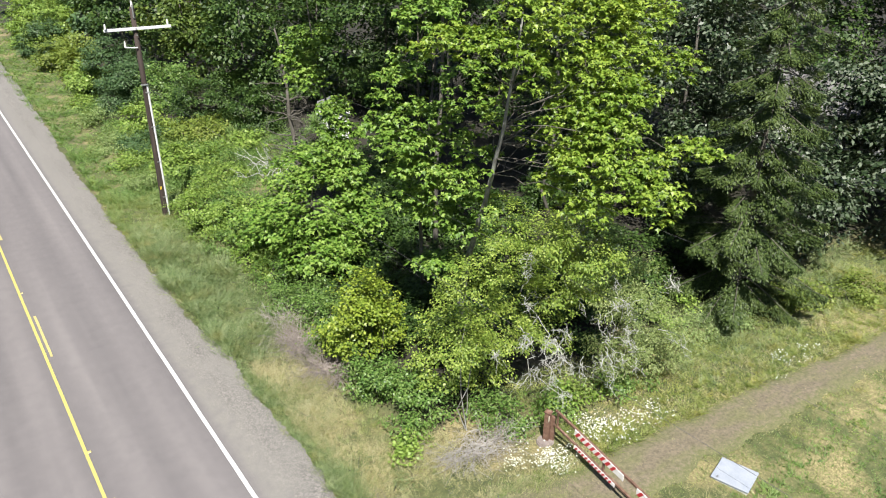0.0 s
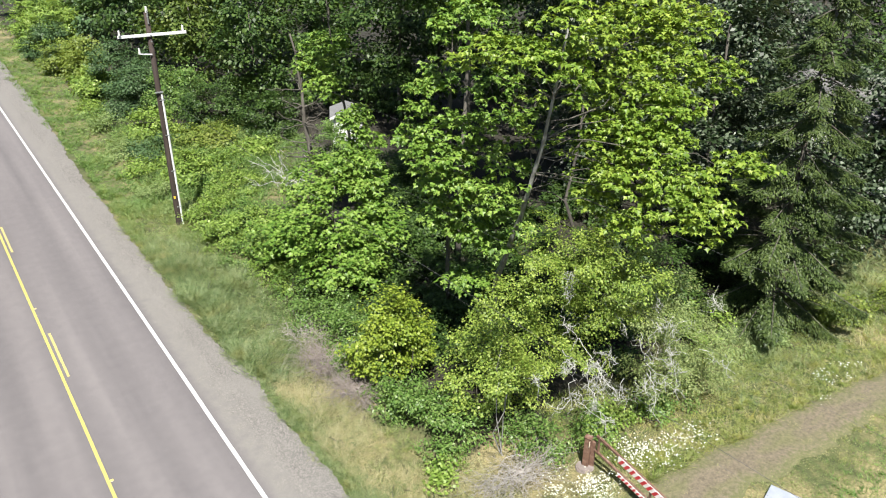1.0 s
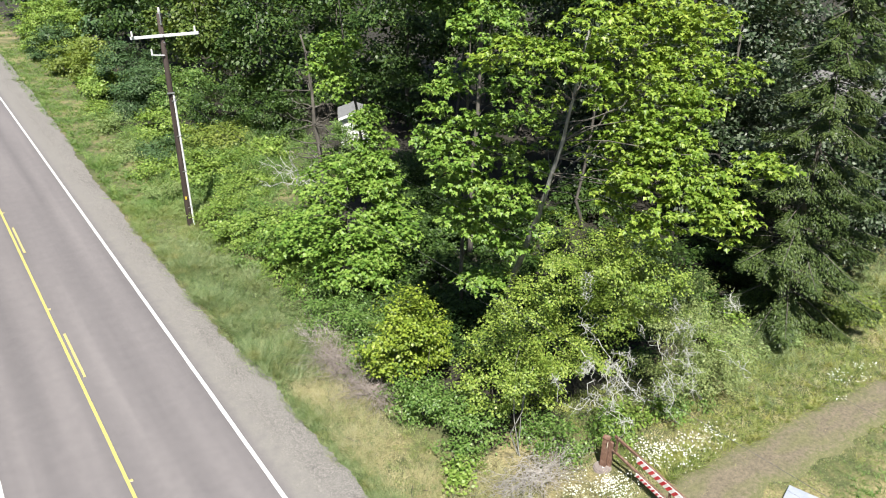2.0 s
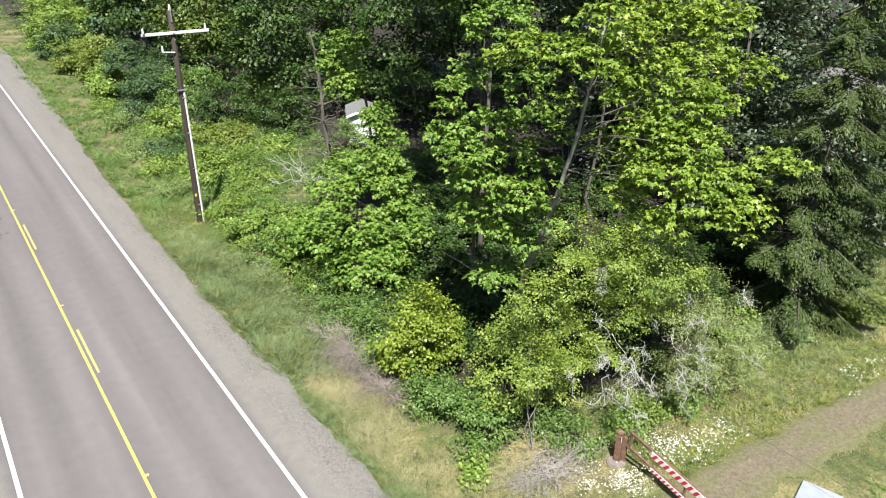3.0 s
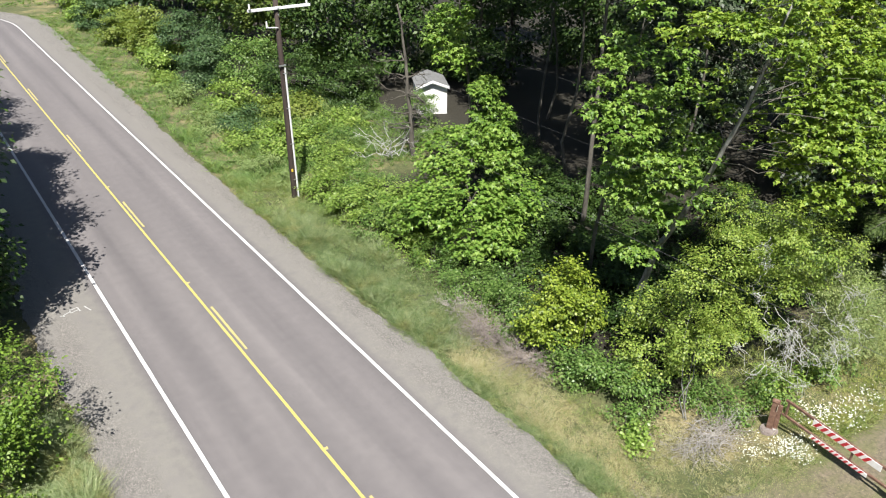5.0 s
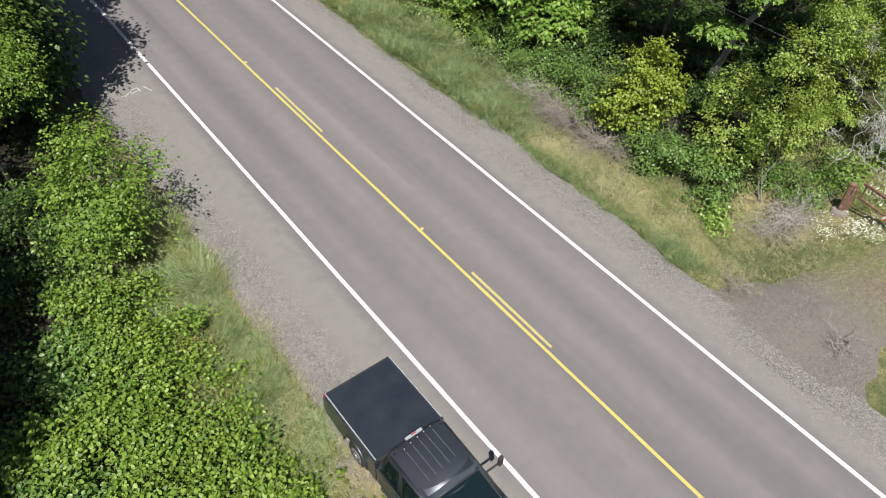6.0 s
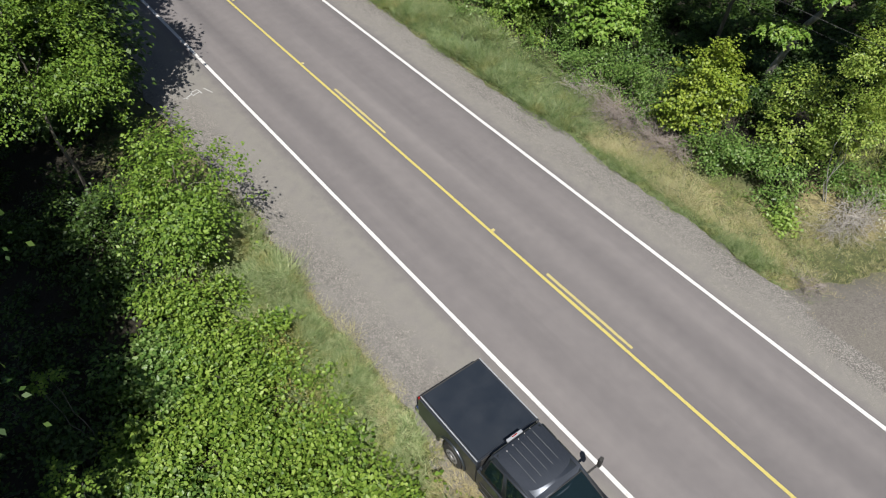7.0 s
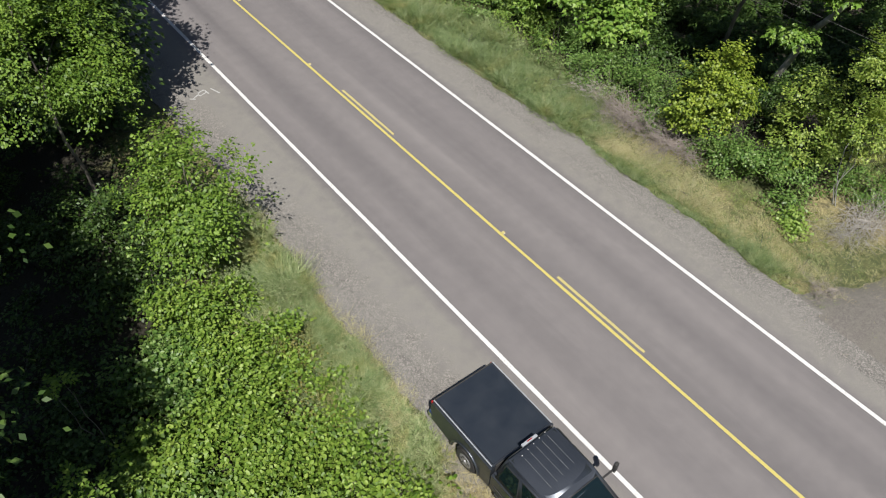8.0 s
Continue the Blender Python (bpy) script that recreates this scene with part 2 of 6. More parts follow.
def gravel_material(name, dark, mid, pale, dust, patch, grassy=False):
    m, nt, bsdf = material(name)
    colour, relief, speck = stones_of(nt, dark, mid, pale, dust, patch)
    if grassy:
        # away from the road the stones give way to brown earth and thin turf
        x = nt.nodes.new("ShaderNodeSeparateXYZ")
        nt.links.new(nt.nodes.new("ShaderNodeTexCoord").outputs["Object"], x.inputs[0])
        worn = noise_of(nt, 1.1, 5, 0.65, (0.45, 1.0, 1.0))
        earth = ramp(nt, speck, [(0.3, (0.065, 0.055, 0.036)), (0.7, (0.215, 0.178, 0.12))])
        turf = ramp(nt, speck, [(0.3, (0.07, 0.08, 0.028)), (0.7, (0.17, 0.165, 0.07))])
        # turf creeps in from both sides
        across = nt.nodes.new("ShaderNodeSeparateXYZ")
        nt.links.new(nt.nodes.new("ShaderNodeUVMap").outputs["UV"], across.inputs[0])
        rim = calc(nt, "SUBTRACT", 0.5, calc(nt, "ABSOLUTE", calc(nt, "SUBTRACT", across.outputs["Y"], 0.5)))
        creep = span(nt, calc(nt, "ADD", rim, span(nt, speck, 0.3, 0.7, -0.16, 0.16)), 0.3, 0.08)
        soil = blend(nt, calc(nt, "MAXIMUM", span(nt, worn, 0.45, 0.65, 0.0, 0.8), creep), earth, turf)
        colour = blend(nt, calc(nt, "MULTIPLY", span(nt, x.outputs["X"], 7.6, 9.6), 0.9), colour, soil)
    nt.links.new(colour, bsdf.inputs["Base Color"])
    bsdf.inputs["Roughness"].default_value = 0.95
    bumped(nt, bsdf, relief, 0.7, 0.02)
    return m


ASPHALT = asphalt_material()
GRAVEL = gravel_material("shoulder_gravel", *SHOULDER_STONES)
DIRT = gravel_material("dirt_track", (0.105, 0.096, 0.087), (0.145, 0.133, 0.12), (0.21, 0.193, 0.173), (0.15, 0.14, 0.12), (0.35, 1.0, 1.0), True)


def paint_material(name, colour, worn):
    m, nt, bsdf = material(name)
    wear = noise_of(nt, 16.0, 4, 0.65)
    nt.links.new(blend(nt, span(nt, wear, 0.56, 0.72), colour, worn), bsdf.inputs["Base Color"])
    bsdf.inputs["Roughness"].default_value = 0.6
    return m


WHITE_LINE = paint_material("white_road_paint", (0.52, 0.52, 0.51), (0.24, 0.23, 0.22))
YELLOW_LINE = paint_material("yellow_road_paint", (0.42, 0.36, 0.105), (0.25, 0.22, 0.13))
YELLOW_OLD = paint_material("faded_yellow_paint", (0.38, 0.33, 0.13), (0.22, 0.2, 0.15))
CHALK = paint_material("chalk_paint", (0.34, 0.34, 0.33), (0.18, 0.175, 0.165))

# ---- mesh helpers ----
def mesh_object(name, verts, faces, mat, parent=None, label="", smooth=False):
    me = bpy.data.meshes.new(name)
    me.from_pydata([tuple(v) for v in verts], [], faces)
    me.materials.append(mat)
    if smooth:
        me.polygons.foreach_set("use_smooth", [True] * len(me.polygons))
    ob = new(name, me)
    if parent:
        ob.parent = parent
    return tagged(ob, label) if label else ob


def part(name, bm, mat, parent=None, label="", smooth=False):
    me = bpy.data.meshes.new(name)
    bm.to_mesh(me)
    bm.free()
    me.materials.append(mat)
    if smooth:
        me.polygons.foreach_set("use_smooth", [True] * len(me.polygons))
    ob = new(name, me)
    if parent:
        ob.parent = parent
    return tagged(ob, label) if label else ob


def empty(name, at, label, category, group="", kind=""):
    ob = new(name)
    ob.location = at
    return tagged(ob, label, category, group, kind)


def box(size, at=(0, 0, 0), bevel=0.0, turn=0.0, axis="Z"):
    bm = bmesh.new()
    bmesh.ops.create_cube(bm, size=1.0)
    bmesh.ops.scale(bm, vec=size, verts=bm.verts)
    if bevel:
        bmesh.ops.bevel(bm, geom=bm.edges[:], offset=bevel, segments=2, affect="EDGES", profile=0.6)
    if turn:
        bmesh.ops.rotate(bm, cent=(0, 0, 0), matrix=Matrix.Rotation(radians(turn), 3, axis), verts=bm.verts)
    bmesh.ops.translate(bm, vec=at, verts=bm.verts)
    return bm


def rod(a, b, r0, r1=None, sides=12, bevel=0.0):
    a, b = Vector(a), Vector(b)
    bm = bmesh.new()
    bmesh.ops.create_cone(bm, cap_ends=True, segments=sides, radius1=r0, radius2=r0 if r1 is None else r1, depth=(b - a).length)
    if bevel:
        bmesh.ops.bevel(bm, geom=[e for e in bm.edges if abs(e.verts[0].co.z - e.verts[1].co.z) < 1e-5], offset=bevel, segments=2, affect="EDGES")
    m = Matrix.Translation((a + b) / 2) @ (b - a).to_track_quat("Z", "Y").to_matrix().to_4x4()
    bmesh.ops.transform(bm, matrix=m, verts=bm.verts)
    return bm


class Tubes:
    """Tapered bent tubes gathered into one mesh."""

    def __init__(self):
        self.verts, self.faces = [], []

    def add(self, points, radii, sides=5):
        points = [Vector(p) for p in points]
        start = len(self.verts)
        for i, p in enumerate(points):
            d = (points[min(i + 1, len(points) - 1)] - points[max(i - 1, 0)]).normalized()
            u = d.orthogonal().normalized() if i == 0 else (u - d * u.dot(d)).normalized()
            v = d.cross(u)
            for k in range(sides):
                a = 2 * math.pi * k / sides
                self.verts.append(p + (u * math.cos(a) + v * math.sin(a)) * radii[i])
        for i in range(len(points) - 1):
            for k in range(sides):
                a, b = start + i * sides + k, start + i * sides + (k + 1) % sides
                self.faces.append((a, b, b + sides, a + sides))
        self.faces.append(tuple(start + (len(points) - 1) * sides + k for k in range(sides)))

    def wander(self, rng, a, b, r0, r1, steps=5, bend=0.12, sides=5, sag=0.0):
        """A crooked limb from a to b. Returns its points."""
        a, b = np.array(a, float), np.array(b, float)
        length = np.linalg.norm(b - a)
        pts, off = [], np.zeros(3)
        for i in range(steps + 1):
            s = i / steps
            if 0 < i < steps:
                off = off * 0.6 + rng.normal(0, bend * length / steps, 3)
            pts.append(a + (b - a) * s + off * (s < 1) + np.array((0, 0, -sag * length * s * (1 - s) * 4)))
        self.add(pts, [r0 + (r1 - r0) * (i / steps) ** 0.8 for i in range(steps + 1)], sides)
        return pts

    def part(self, name, mat, parent, label=""):
        return mesh_object(name, self.verts, self.faces, mat, parent, label, True)


# leaf outlines: along the leaf, across it, and out of its plane; small ones in one folded piece, lobed ones in two
OVAL = np.array([(0, 0, 0), (0.45, 0.32, 0.08), (1, 0, -0.08), (0.45, -0.32, 0.08)])
LOBED = np.array([(0, 0, 0), (0.35, 0.52, 0.08), (0.62, 0.16, 0.03), (1, 0, -0.1), (0.62, -0.16, 0.03), (0.35, -0.52, 0.08)])
ROUND = np.array([(0, 0, 0), (0.42, 0.48, 0.1), (1, 0, -0.06), (0.42, -0.48, 0.1)])
BROAD = np.array([(0, 0, 0), (0.28, 0.34, 0.06), (0.7, 0.3, 0.04), (1, 0, -0.08), (0.7, -0.3, 0.04), (0.28, -0.34, 0.06)])
LANCE = np.array([(0, 0, 0), (0.3, 0.1, 0.03), (0.7, 0.09, 0.02), (1, 0, -0.08), (0.7, -0.09, 0.02), (0.3, -0.1, 0.03)])
TUFT = np.array([(0, 0, 0), (0.45, 0.5, -0.02), (1, 0, -0.1), (0.45, -0.5, -0.02)])
LEAF_FACES = np.array([(0, 3, 2, 1), (0, 5, 4, 3)])


def leaves(name, at, normal, along, size, shape, mat, parent=None, label="", width=None):
    """Many leaves in one mesh: their stalks' ends, the ways they face and point, their lengths."""
    n = len(at)
    normal = normal / np.maximum(np.linalg.norm(normal, axis=1, keepdims=True), 1e-6)
    along = along - normal * np.sum(along * normal, axis=1, keepdims=True)
    along = along / np.maximum(np.linalg.norm(along, axis=1, keepdims=True), 1e-6)
    across = np.cross(normal, along)
    k = len(shape)
    s = np.asarray(size).reshape(-1, 1, 1)
    wide = s if width is None else np.asarray(width).reshape(-1, 1, 1)
    v = at[:, None, :] + s * (shape[None, :, 0:1] * along[:, None, :] + shape[None, :, 2:3] * normal[:, None, :]) + wide * shape[None, :, 1:2] * across[:, None, :]
    faces = LEAF_FACES if k == 6 else np.array([(0, 3, 2, 1)] if k == 4 else [(0, 2, 1)])
    side = faces.shape[1]
    quads = (faces[None] + (np.arange(n) * k)[:, None, None]).reshape(-1)
    me = bpy.data.meshes.new(name)
    me.vertices.add(n * k)
    me.vertices.foreach_set("co", v.astype(np.float32).reshape(-1))
    me.loops.add(len(quads))
    me.loops.foreach_set("vertex_index", quads.astype(np.int32))
    me.polygons.add(len(quads) // side)
    me.polygons.foreach_set("loop_start", np.arange(0, len(quads), side, dtype=np.int32))
    me.update(calc_edges=True)
    me.materials.append(mat)
    ob = new(name, me)
    if parent:
        ob.parent = parent
    return tagged(ob, label) if label else ob


def unit(v):
    return v / np.maximum(np.linalg.norm(v, axis=-1, keepdims=True), 1e-6)


def clump_noise(p, scale, shift=0.0):
    return np.array([noise.noise(Vector((a * scale + shift, b * scale, c * scale))) for a, b, c in p])


def shoots(rng, lobes, per_area, gap=0.0, gap_scale=0.6, depth=0.35, floor=None, clump=(6, 0.38)):
    """Ends of twigs over the skins of several ellipsoids (centre, radii), none deep inside another; with gaps. Also their outward ways."""
    ends, outs = [], []
    for i, (c, r) in enumerate(lobes):
        c, r = np.array(c, float), np.array(r, float)
        area = 4 * math.pi * ((r[0] * r[1]) ** 1.6 / 3 + (r[0] * r[2]) ** 1.6 / 3 + (r[1] * r[2]) ** 1.6 / 3) ** (1 / 1.6)
        d = unit(rng.normal(0, 1, (max(3, int(area * per_area / clump[0])), 3)))
        p = c + d * r * (1.06 - depth * rng.random((len(d), 1)) ** 1.7 + 0.09 * rng.normal(0, 1, (len(d), 1)))
        keep = np.ones(len(p), bool)
        for j, (c2, r2) in enumerate(lobes):
            if j != i:
                keep &= np.sum(((p - np.array(c2)) / np.array(r2)) ** 2, axis=1) > 0.42
        if floor is not None:
            keep &= p[:, 2] > floor
        ends.append(p[keep])
        outs.append(unit(d / r)[keep])
    ends, outs = np.concatenate(ends), np.concatenate(outs)
    if gap:
        keep = clump_noise(ends, gap_scale, rng.random() * 50) > gap - 0.5
        ends, outs = ends[keep], outs[keep]
    # each bough ends in a flat, uneven spray of twigs
    n = len(ends)
    grow = np.repeat(rng.uniform(0.55, 1.25, n), clump[0])[:, None]
    ends = np.repeat(ends, clump[0], axis=0) + rng.normal(0, clump[1], (n * clump[0], 3)) * np.array((1, 1, 0.55)) * grow
    outs = unit(np.repeat(outs, clump[0], axis=0) + rng.normal(0, 0.25, (n * clump[0], 3)))
    if floor is not None:
        keep = ends[:, 2] > floor
        ends, outs = ends[keep], outs[keep]
    return ends, outs


def spray(rng, ends, outs, count, spread, size, flat=0.5, up=0.8, out=0.5, wild=0.36, droop=0.35):
    """Leaves about the ends of twigs: places, normals, ways, lengths."""
    n = len(ends) * count
    e, o = np.repeat(ends, count, axis=0), np.repeat(outs, count, axis=0)
    off = rng.normal(0, spread, (n, 3)) * np.array((1, 1, flat))
    at = e + off
    normal = np.array((0, 0, up)) + o * out + rng.normal(0, wild, (n, 3))
    along = unit(off + 1e-6) * 0.8 + o * 0.6 + np.array((0, 0, -droop)) + rng.normal(0, 0.35, (n, 3))
    return at, normal, along, size * rng.uniform(0.6, 1.25, n)


def tree(name, label, base, lobes, mat, seed, shape=OVAL, per_area=2.2, count=14, spread=0.32, size=0.14, gap=0.25, trunk_top=0.75,
         radius=0.18, bark=BARK, category="tree", group="", gap_scale=0.5, limb_every=40, trunk_label="", lean=None, twigs=True, depth=0.4, clump=(6, 0.38), **how):
    """A tapered trunk, limbs that reach into the crown, and a crown of single leaves. Lobes are given from the base."""
    rng = np.random.default_rng(seed)
    thing = empty(name, base, label, category, group)
    ends, outs = shoots(rng, lobes, per_area, gap, gap_scale, depth, floor=0.1, clump=clump)
    top = max(c[2] + r[2] for c, r in lobes)
    mid = np.mean([c for c, r in lobes], axis=0)
    head = np.array(lean) if lean is not None else np.array((mid[0] * 0.7, mid[1] * 0.7, top * trunk_top))
    tubes = Tubes()
    stem = tubes.wander(rng, (0, 0, -0.25), head, radius, radius * 0.3, 7, 0.10, 8)
    tubes.part("trunk", bark, thing, trunk_label)
    tubes = Tubes()
    order = rng.permutation(len(ends))[::limb_every] if twigs else []
    for i in order:
        e = ends[i]
        h = np.clip((e[2] - 0.35 * np.linalg.norm(e[:2] - head[:2] * e[2] / max(head[2], 0.1))) / max(head[2], 0.1), 0.12, 0.97)
        j = min(int(h * 7), 6)
        root = np.array(stem[j]) + (np.array(stem[j + 1]) - np.array(stem[j])) * (h * 7 - j)
        reach = np.linalg.norm(e - root)
        r0 = min(radius * 0.3, 0.008 + 0.007 * reach)
        tubes.wander(rng, root, e, r0, 0.006, 5, 0.22, 4, -0.06)
    if tubes.verts:
        tagged(tubes.part("branchwork", bark, thing), "", "", "", "stuff")
    at, normal, along, s = spray(rng, ends, outs, count, spread, size, **how)
    leaves("crown", at, normal, along, s, shape, mat, thing)
    return thing


def shrub(name, label, base, lobes, mat, seed, shape=OVAL, per_area=7, count=9, spread=0.14, size=0.09, gap=0.1, bark=BARK, category="bush",
          group="", gap_scale=1.0, stems=14, depth=0.45, clump=(5, 0.2), **how):
    """Several crooked stems from one root, and leaves over uneven mounds. Lobes are given from the base."""
    rng = np.random.default_rng(seed)
    thing = empty(name, base, label, category, group)
    ends, outs = shoots(rng, lobes, per_area, gap, gap_scale, depth, floor=0.02, clump=clump)
    tubes = Tubes()
    for i in rng.permutation(len(ends))[:stems]:
        near = min(lobes, key=lambda l: np.linalg.norm(np.array(l[0]) - ends[i]))
        foot = (near[0][0] + rng.normal(0, 0.12), near[0][1] + rng.normal(0, 0.12), -0.1)
        tubes.wander(rng, foot, ends[i], 0.022, 0.006, 5, 0.25, 4, -0.08)
    tagged(tubes.part("branchwork", bark, thing), "", "", "", "stuff")
    at, normal, along, s = spray(rng, ends, outs, count, spread, size, **how)
    leaves("foliage", at, normal, along, s, shape, mat, thing)
    return thing


# ---- ground ----
def bend(y):
    """How far the road's middle swings aside at y."""
    return -0.03 * max(0.0, y - 90) ** 2


def smooth_step(a, b, v):
    s = min(1.0, max(0.0, (v - a) / (b - a)))
    return s * s * (3 - 2 * s)


def ground_z(x, y):
    d = x - bend(min(y, 130))
    z = -0.05 - 0.4 * smooth_step(5.2, 8.0, d) - 0.3 * smooth_step(6.4, 9.0, -d)
    drive = smooth_step(6.4, 8.0, y) * (1 - smooth_step(12.0, 13.5, y)) * smooth_step(4.0, 6.0, d) * (1 - smooth_step(26, 36, d))
    z += drive * (0.3 * smooth_step(5.2, 8.0, d))
    far = smooth_step(5.0, 9.0, abs(d))
    return z + far * 0.12 * noise.noise(Vector((x * 0.22, y * 0.22, 0))) + far * 0.03 * noise.noise(Vector((x * 1.1, y * 1.1, 5)))


def build_ground():
    far = [150, 230, 400, 800, 1600, 3000]
    xs = [-v for v in reversed(far)] + list(np.arange(-60, 75.1, 0.75)) + far
    ys = [-v for v in reversed(far)] + list(np.arange(-30, 135.1, 0.75)) + [160, 230, 400, 800, 1600, 3000]
    verts = [(x, y, ground_z(x, y) if abs(x) < 80 and -40 < y < 140 else -0.45) for y in ys for x in xs]
    w = len(xs)
    faces = [(j * w + i, j * w + i + 1, (j + 1) * w + i + 1, (j + 1) * w + i) for j in range(len(ys) - 1) for i in range(w - 1)]
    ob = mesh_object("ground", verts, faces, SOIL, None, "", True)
    tagged(ob, "rough grassy ground with bare dry patches and leaf mould painted shade-dark", "ground", "", "structure")


def strip(name, left, right, y0, y1, z, mat, label, category, step=0.5, cols=2, ragged=(0.0, 0.0), thick=0.0, camber=0.0):
    """A sheet along the road between two distances from its middle, with ragged edges where wanted."""
    n = max(1, int((y1 - y0) / step))
    verts, faces, uvs = [], [], []
    for j in range(n + 1):
        y = y0 + (y1 - y0) * j / n
        a = left(y) if callable(left) else left
        b = right(y) if callable(right) else right
        a += ragged[0] * (noise.noise(Vector((y * 0.5, 3.3, z))) * 0.7 + 0.5 * noise.noise(Vector((y * 2.3, 9.3, z))) + 0.4 * noise.noise(Vector((y * 6.1, 2.3, z))))
        b += ragged[1] * (noise.noise(Vector((y * 0.5, 7.7, z))) * 0.7 + 0.5 * noise.noise(Vector((y * 2.3, 1.3, z))) + 0.4 * noise.noise(Vector((y * 6.1, 4.3, z))))
        for i in range(cols + 1):
            d = a + (b - a) * i / cols
            verts.append((bend(y) + d, y, z - camber * abs(d)))
            uvs.append((d + 20.64, y))
    w = cols + 1
    for j in range(n):
        for i in range(cols):
            faces.append((j * w + i, j * w + i + 1, (j + 1) * w + i + 1, (j + 1) * w + i))
    if thick:
        k = len(verts)
        verts += [(x, y, zz - thick) for x, y, zz in verts]
        for j in range(n):
            faces.append((j * w, (j + 1) * w, k + (j + 1) * w, k + j * w))
            faces.append((j * w + cols, k + j * w + cols, k + (j + 1) * w + cols, (j + 1) * w + cols))
        for i in range(cols):
            faces.append((i, k + i, k + i + 1, i + 1))
            faces.append((n * w + i, n * w + i + 1, k + n * w + i + 1, k + n * w + i))
        uvs += uvs
    ob = mesh_object(name, verts, faces, mat)
    layer = ob.data.uv_layers.new(name="UVMap")
    layer.data.foreach_set("uv", np.array([uvs[l.vertex_index] for l in ob.data.loops], np.float32).reshape(-1))
    return tagged(ob, label, category, "", "structure")


build_ground()
strip("road", -5.25, 4.45, -60, 125, 0.0, ASPHALT, "worn grey two-lane asphalt road with polished wheel tracks", "road", 0.15, 10, (0.3, 0.16), 0.12)
strip("shoulder_west", lambda y: -6.1 - 1.0 * (1 - smooth_step(13.5, 17.5, y)), -4.0, -60, 125, -0.012, GRAVEL, "grey gravel road shoulder with a ragged grass edge", "shoulder", 0.15, 5, (0.3, 0.0), 0.25)
strip("shoulder_east", 4.0, lambda y: 5.45 - 0.35 * smooth_step(22, 30, y) + 0.9 * smooth_step(40, 80, y), -60, 125, -0.012, GRAVEL,
      "grey gravel road shoulder with a ragged grass edge", "shoulder", 0.15, 5, (0.0, 0.22), 0.25)
strip("edge_line_west", -3.333, -3.207, -60, 120, 0.005, WHITE_LINE, "white painted road edge line", "road line", 0.8, 1, (0.008, 0.008))
strip("edge_line_east", 3.357, 3.483, -60, 120, 0.005, WHITE_LINE, "white painted road edge line", "road line", 0.8, 1, (0.008, 0.008))
strip("centre_line", -0.175, -0.075, -60, 120, 0.005, YELLOW_LINE, "solid yellow painted centre line", "road line", 0.8, 1, (0.006, 0.006))
for k in range(-6, 7):
    y = 15.08 + 12.19 * k
    strip("centre_dash", 0.02, 0.115, y, y + 3.5, 0.005, YELLOW_OLD, "faded yellow painted centre dash", "road line", 0.5, 1, (0.012, 0.012))["group"] = "centre line dashes"


def drive():
    """The gravel mouth of the side track and the track itself, with ragged edges."""
    stations = [(3.9, 8.2, 14.6), (5.2, 8.4, 14.2), (6.3, 9.0, 13.4), (7.4, 9.4, 12.9), (9.0, 9.7, 12.3), (11.0, 9.7, 12.0), (13.0, 9.6, 11.7), (16.0, 9.55, 11.5), (20.0, 9.4, 11.1), (25.0, 9.0, 10.5), (32.0, 8.4, 9.9), (60.0, 7.0, 8.5)]
    verts, faces, cols = [], [], 14
    xs = np.arange(3.9, 60, 0.22)
    for x in xs:
        lo = np.interp(x, [s[0] for s in stations], [s[1] for s in stations])
        hi = np.interp(x, [s[0] for s in stations], [s[2] for s in stations])
        lo += 0.35 * noise.noise(Vector((x * 0.8, 2.2, 0))) + 0.22 * noise.noise(Vector((x * 3.0, 2.2, 4)))
        hi += 0.35 * noise.noise(Vector((x * 0.8, 6.2, 0))) + 0.22 * noise.noise(Vector((x * 3.0, 6.2, 4)))
        for i in range(cols + 1):
            y = lo + (hi - lo) * i / cols
            rim = min(i, cols - i) / cols
            low, raised = ground_z(x, y), max(ground_z(x, y), -0.2)
            verts.append((x, y, low + (raised - low + 0.05) * min(1.0, rim * 5) + 0.012 - 0.045 * smooth_step(6.0, 4.4, x)))
    w = cols + 1
    for j in range(len(xs) - 1):
        for i in range(cols):
            faces.append((j * w + i, (j + 1) * w + i, (j + 1) * w + i + 1, j * w + i + 1))
    ob = mesh_object("track", verts, faces, DIRT, None, "", True)
    layer = ob.data.uv_layers.new(name="UVMap")
    layer.data.foreach_set("uv", np.array([(l.vertex_index // w * 0.22, l.vertex_index % w / cols) for l in ob.data.loops], np.float32).reshape(-1))
    tagged(ob, "grey-brown gravel and dirt track leading off the road", "track", "", "structure")


drive()
# ---- hardware beside the road ----
POLE_WOOD = plain("creosoted_pole", [(0.3, (0.022, 0.016, 0.013)), (0.6, (0.048, 0.034, 0.027)), (0.8, (0.1, 0.072, 0.058))], 4.0, 0.85, 0, 0.6, 0.01, (2, 2, 0.12))
GREY_PAINT = plain("pale_weathered_paint", [(0.3, (0.55, 0.56, 0.57)), (0.7, (0.74, 0.75, 0.76))], 5.0, 0.6, 0, 0.2, 0.004)
STEEL = plain("galvanised_steel", [(0.3, (0.4, 0.41, 0.42)), (0.7, (0.6, 0.61, 0.62))], 9.0, 0.4, 0.8, 0.15, 0.003)
PORCELAIN = plain("porcelain", [(0.3, (0.6, 0.6, 0.58)), (0.7, (0.75, 0.75, 0.73))], 9.0, 0.2, 0, 0.0)
CABLE = plain("cable", [(0.3, (0.06, 0.06, 0.06)), (0.7, (0.1, 0.1, 0.1))], 3.0, 0.6, 0, 0.0)
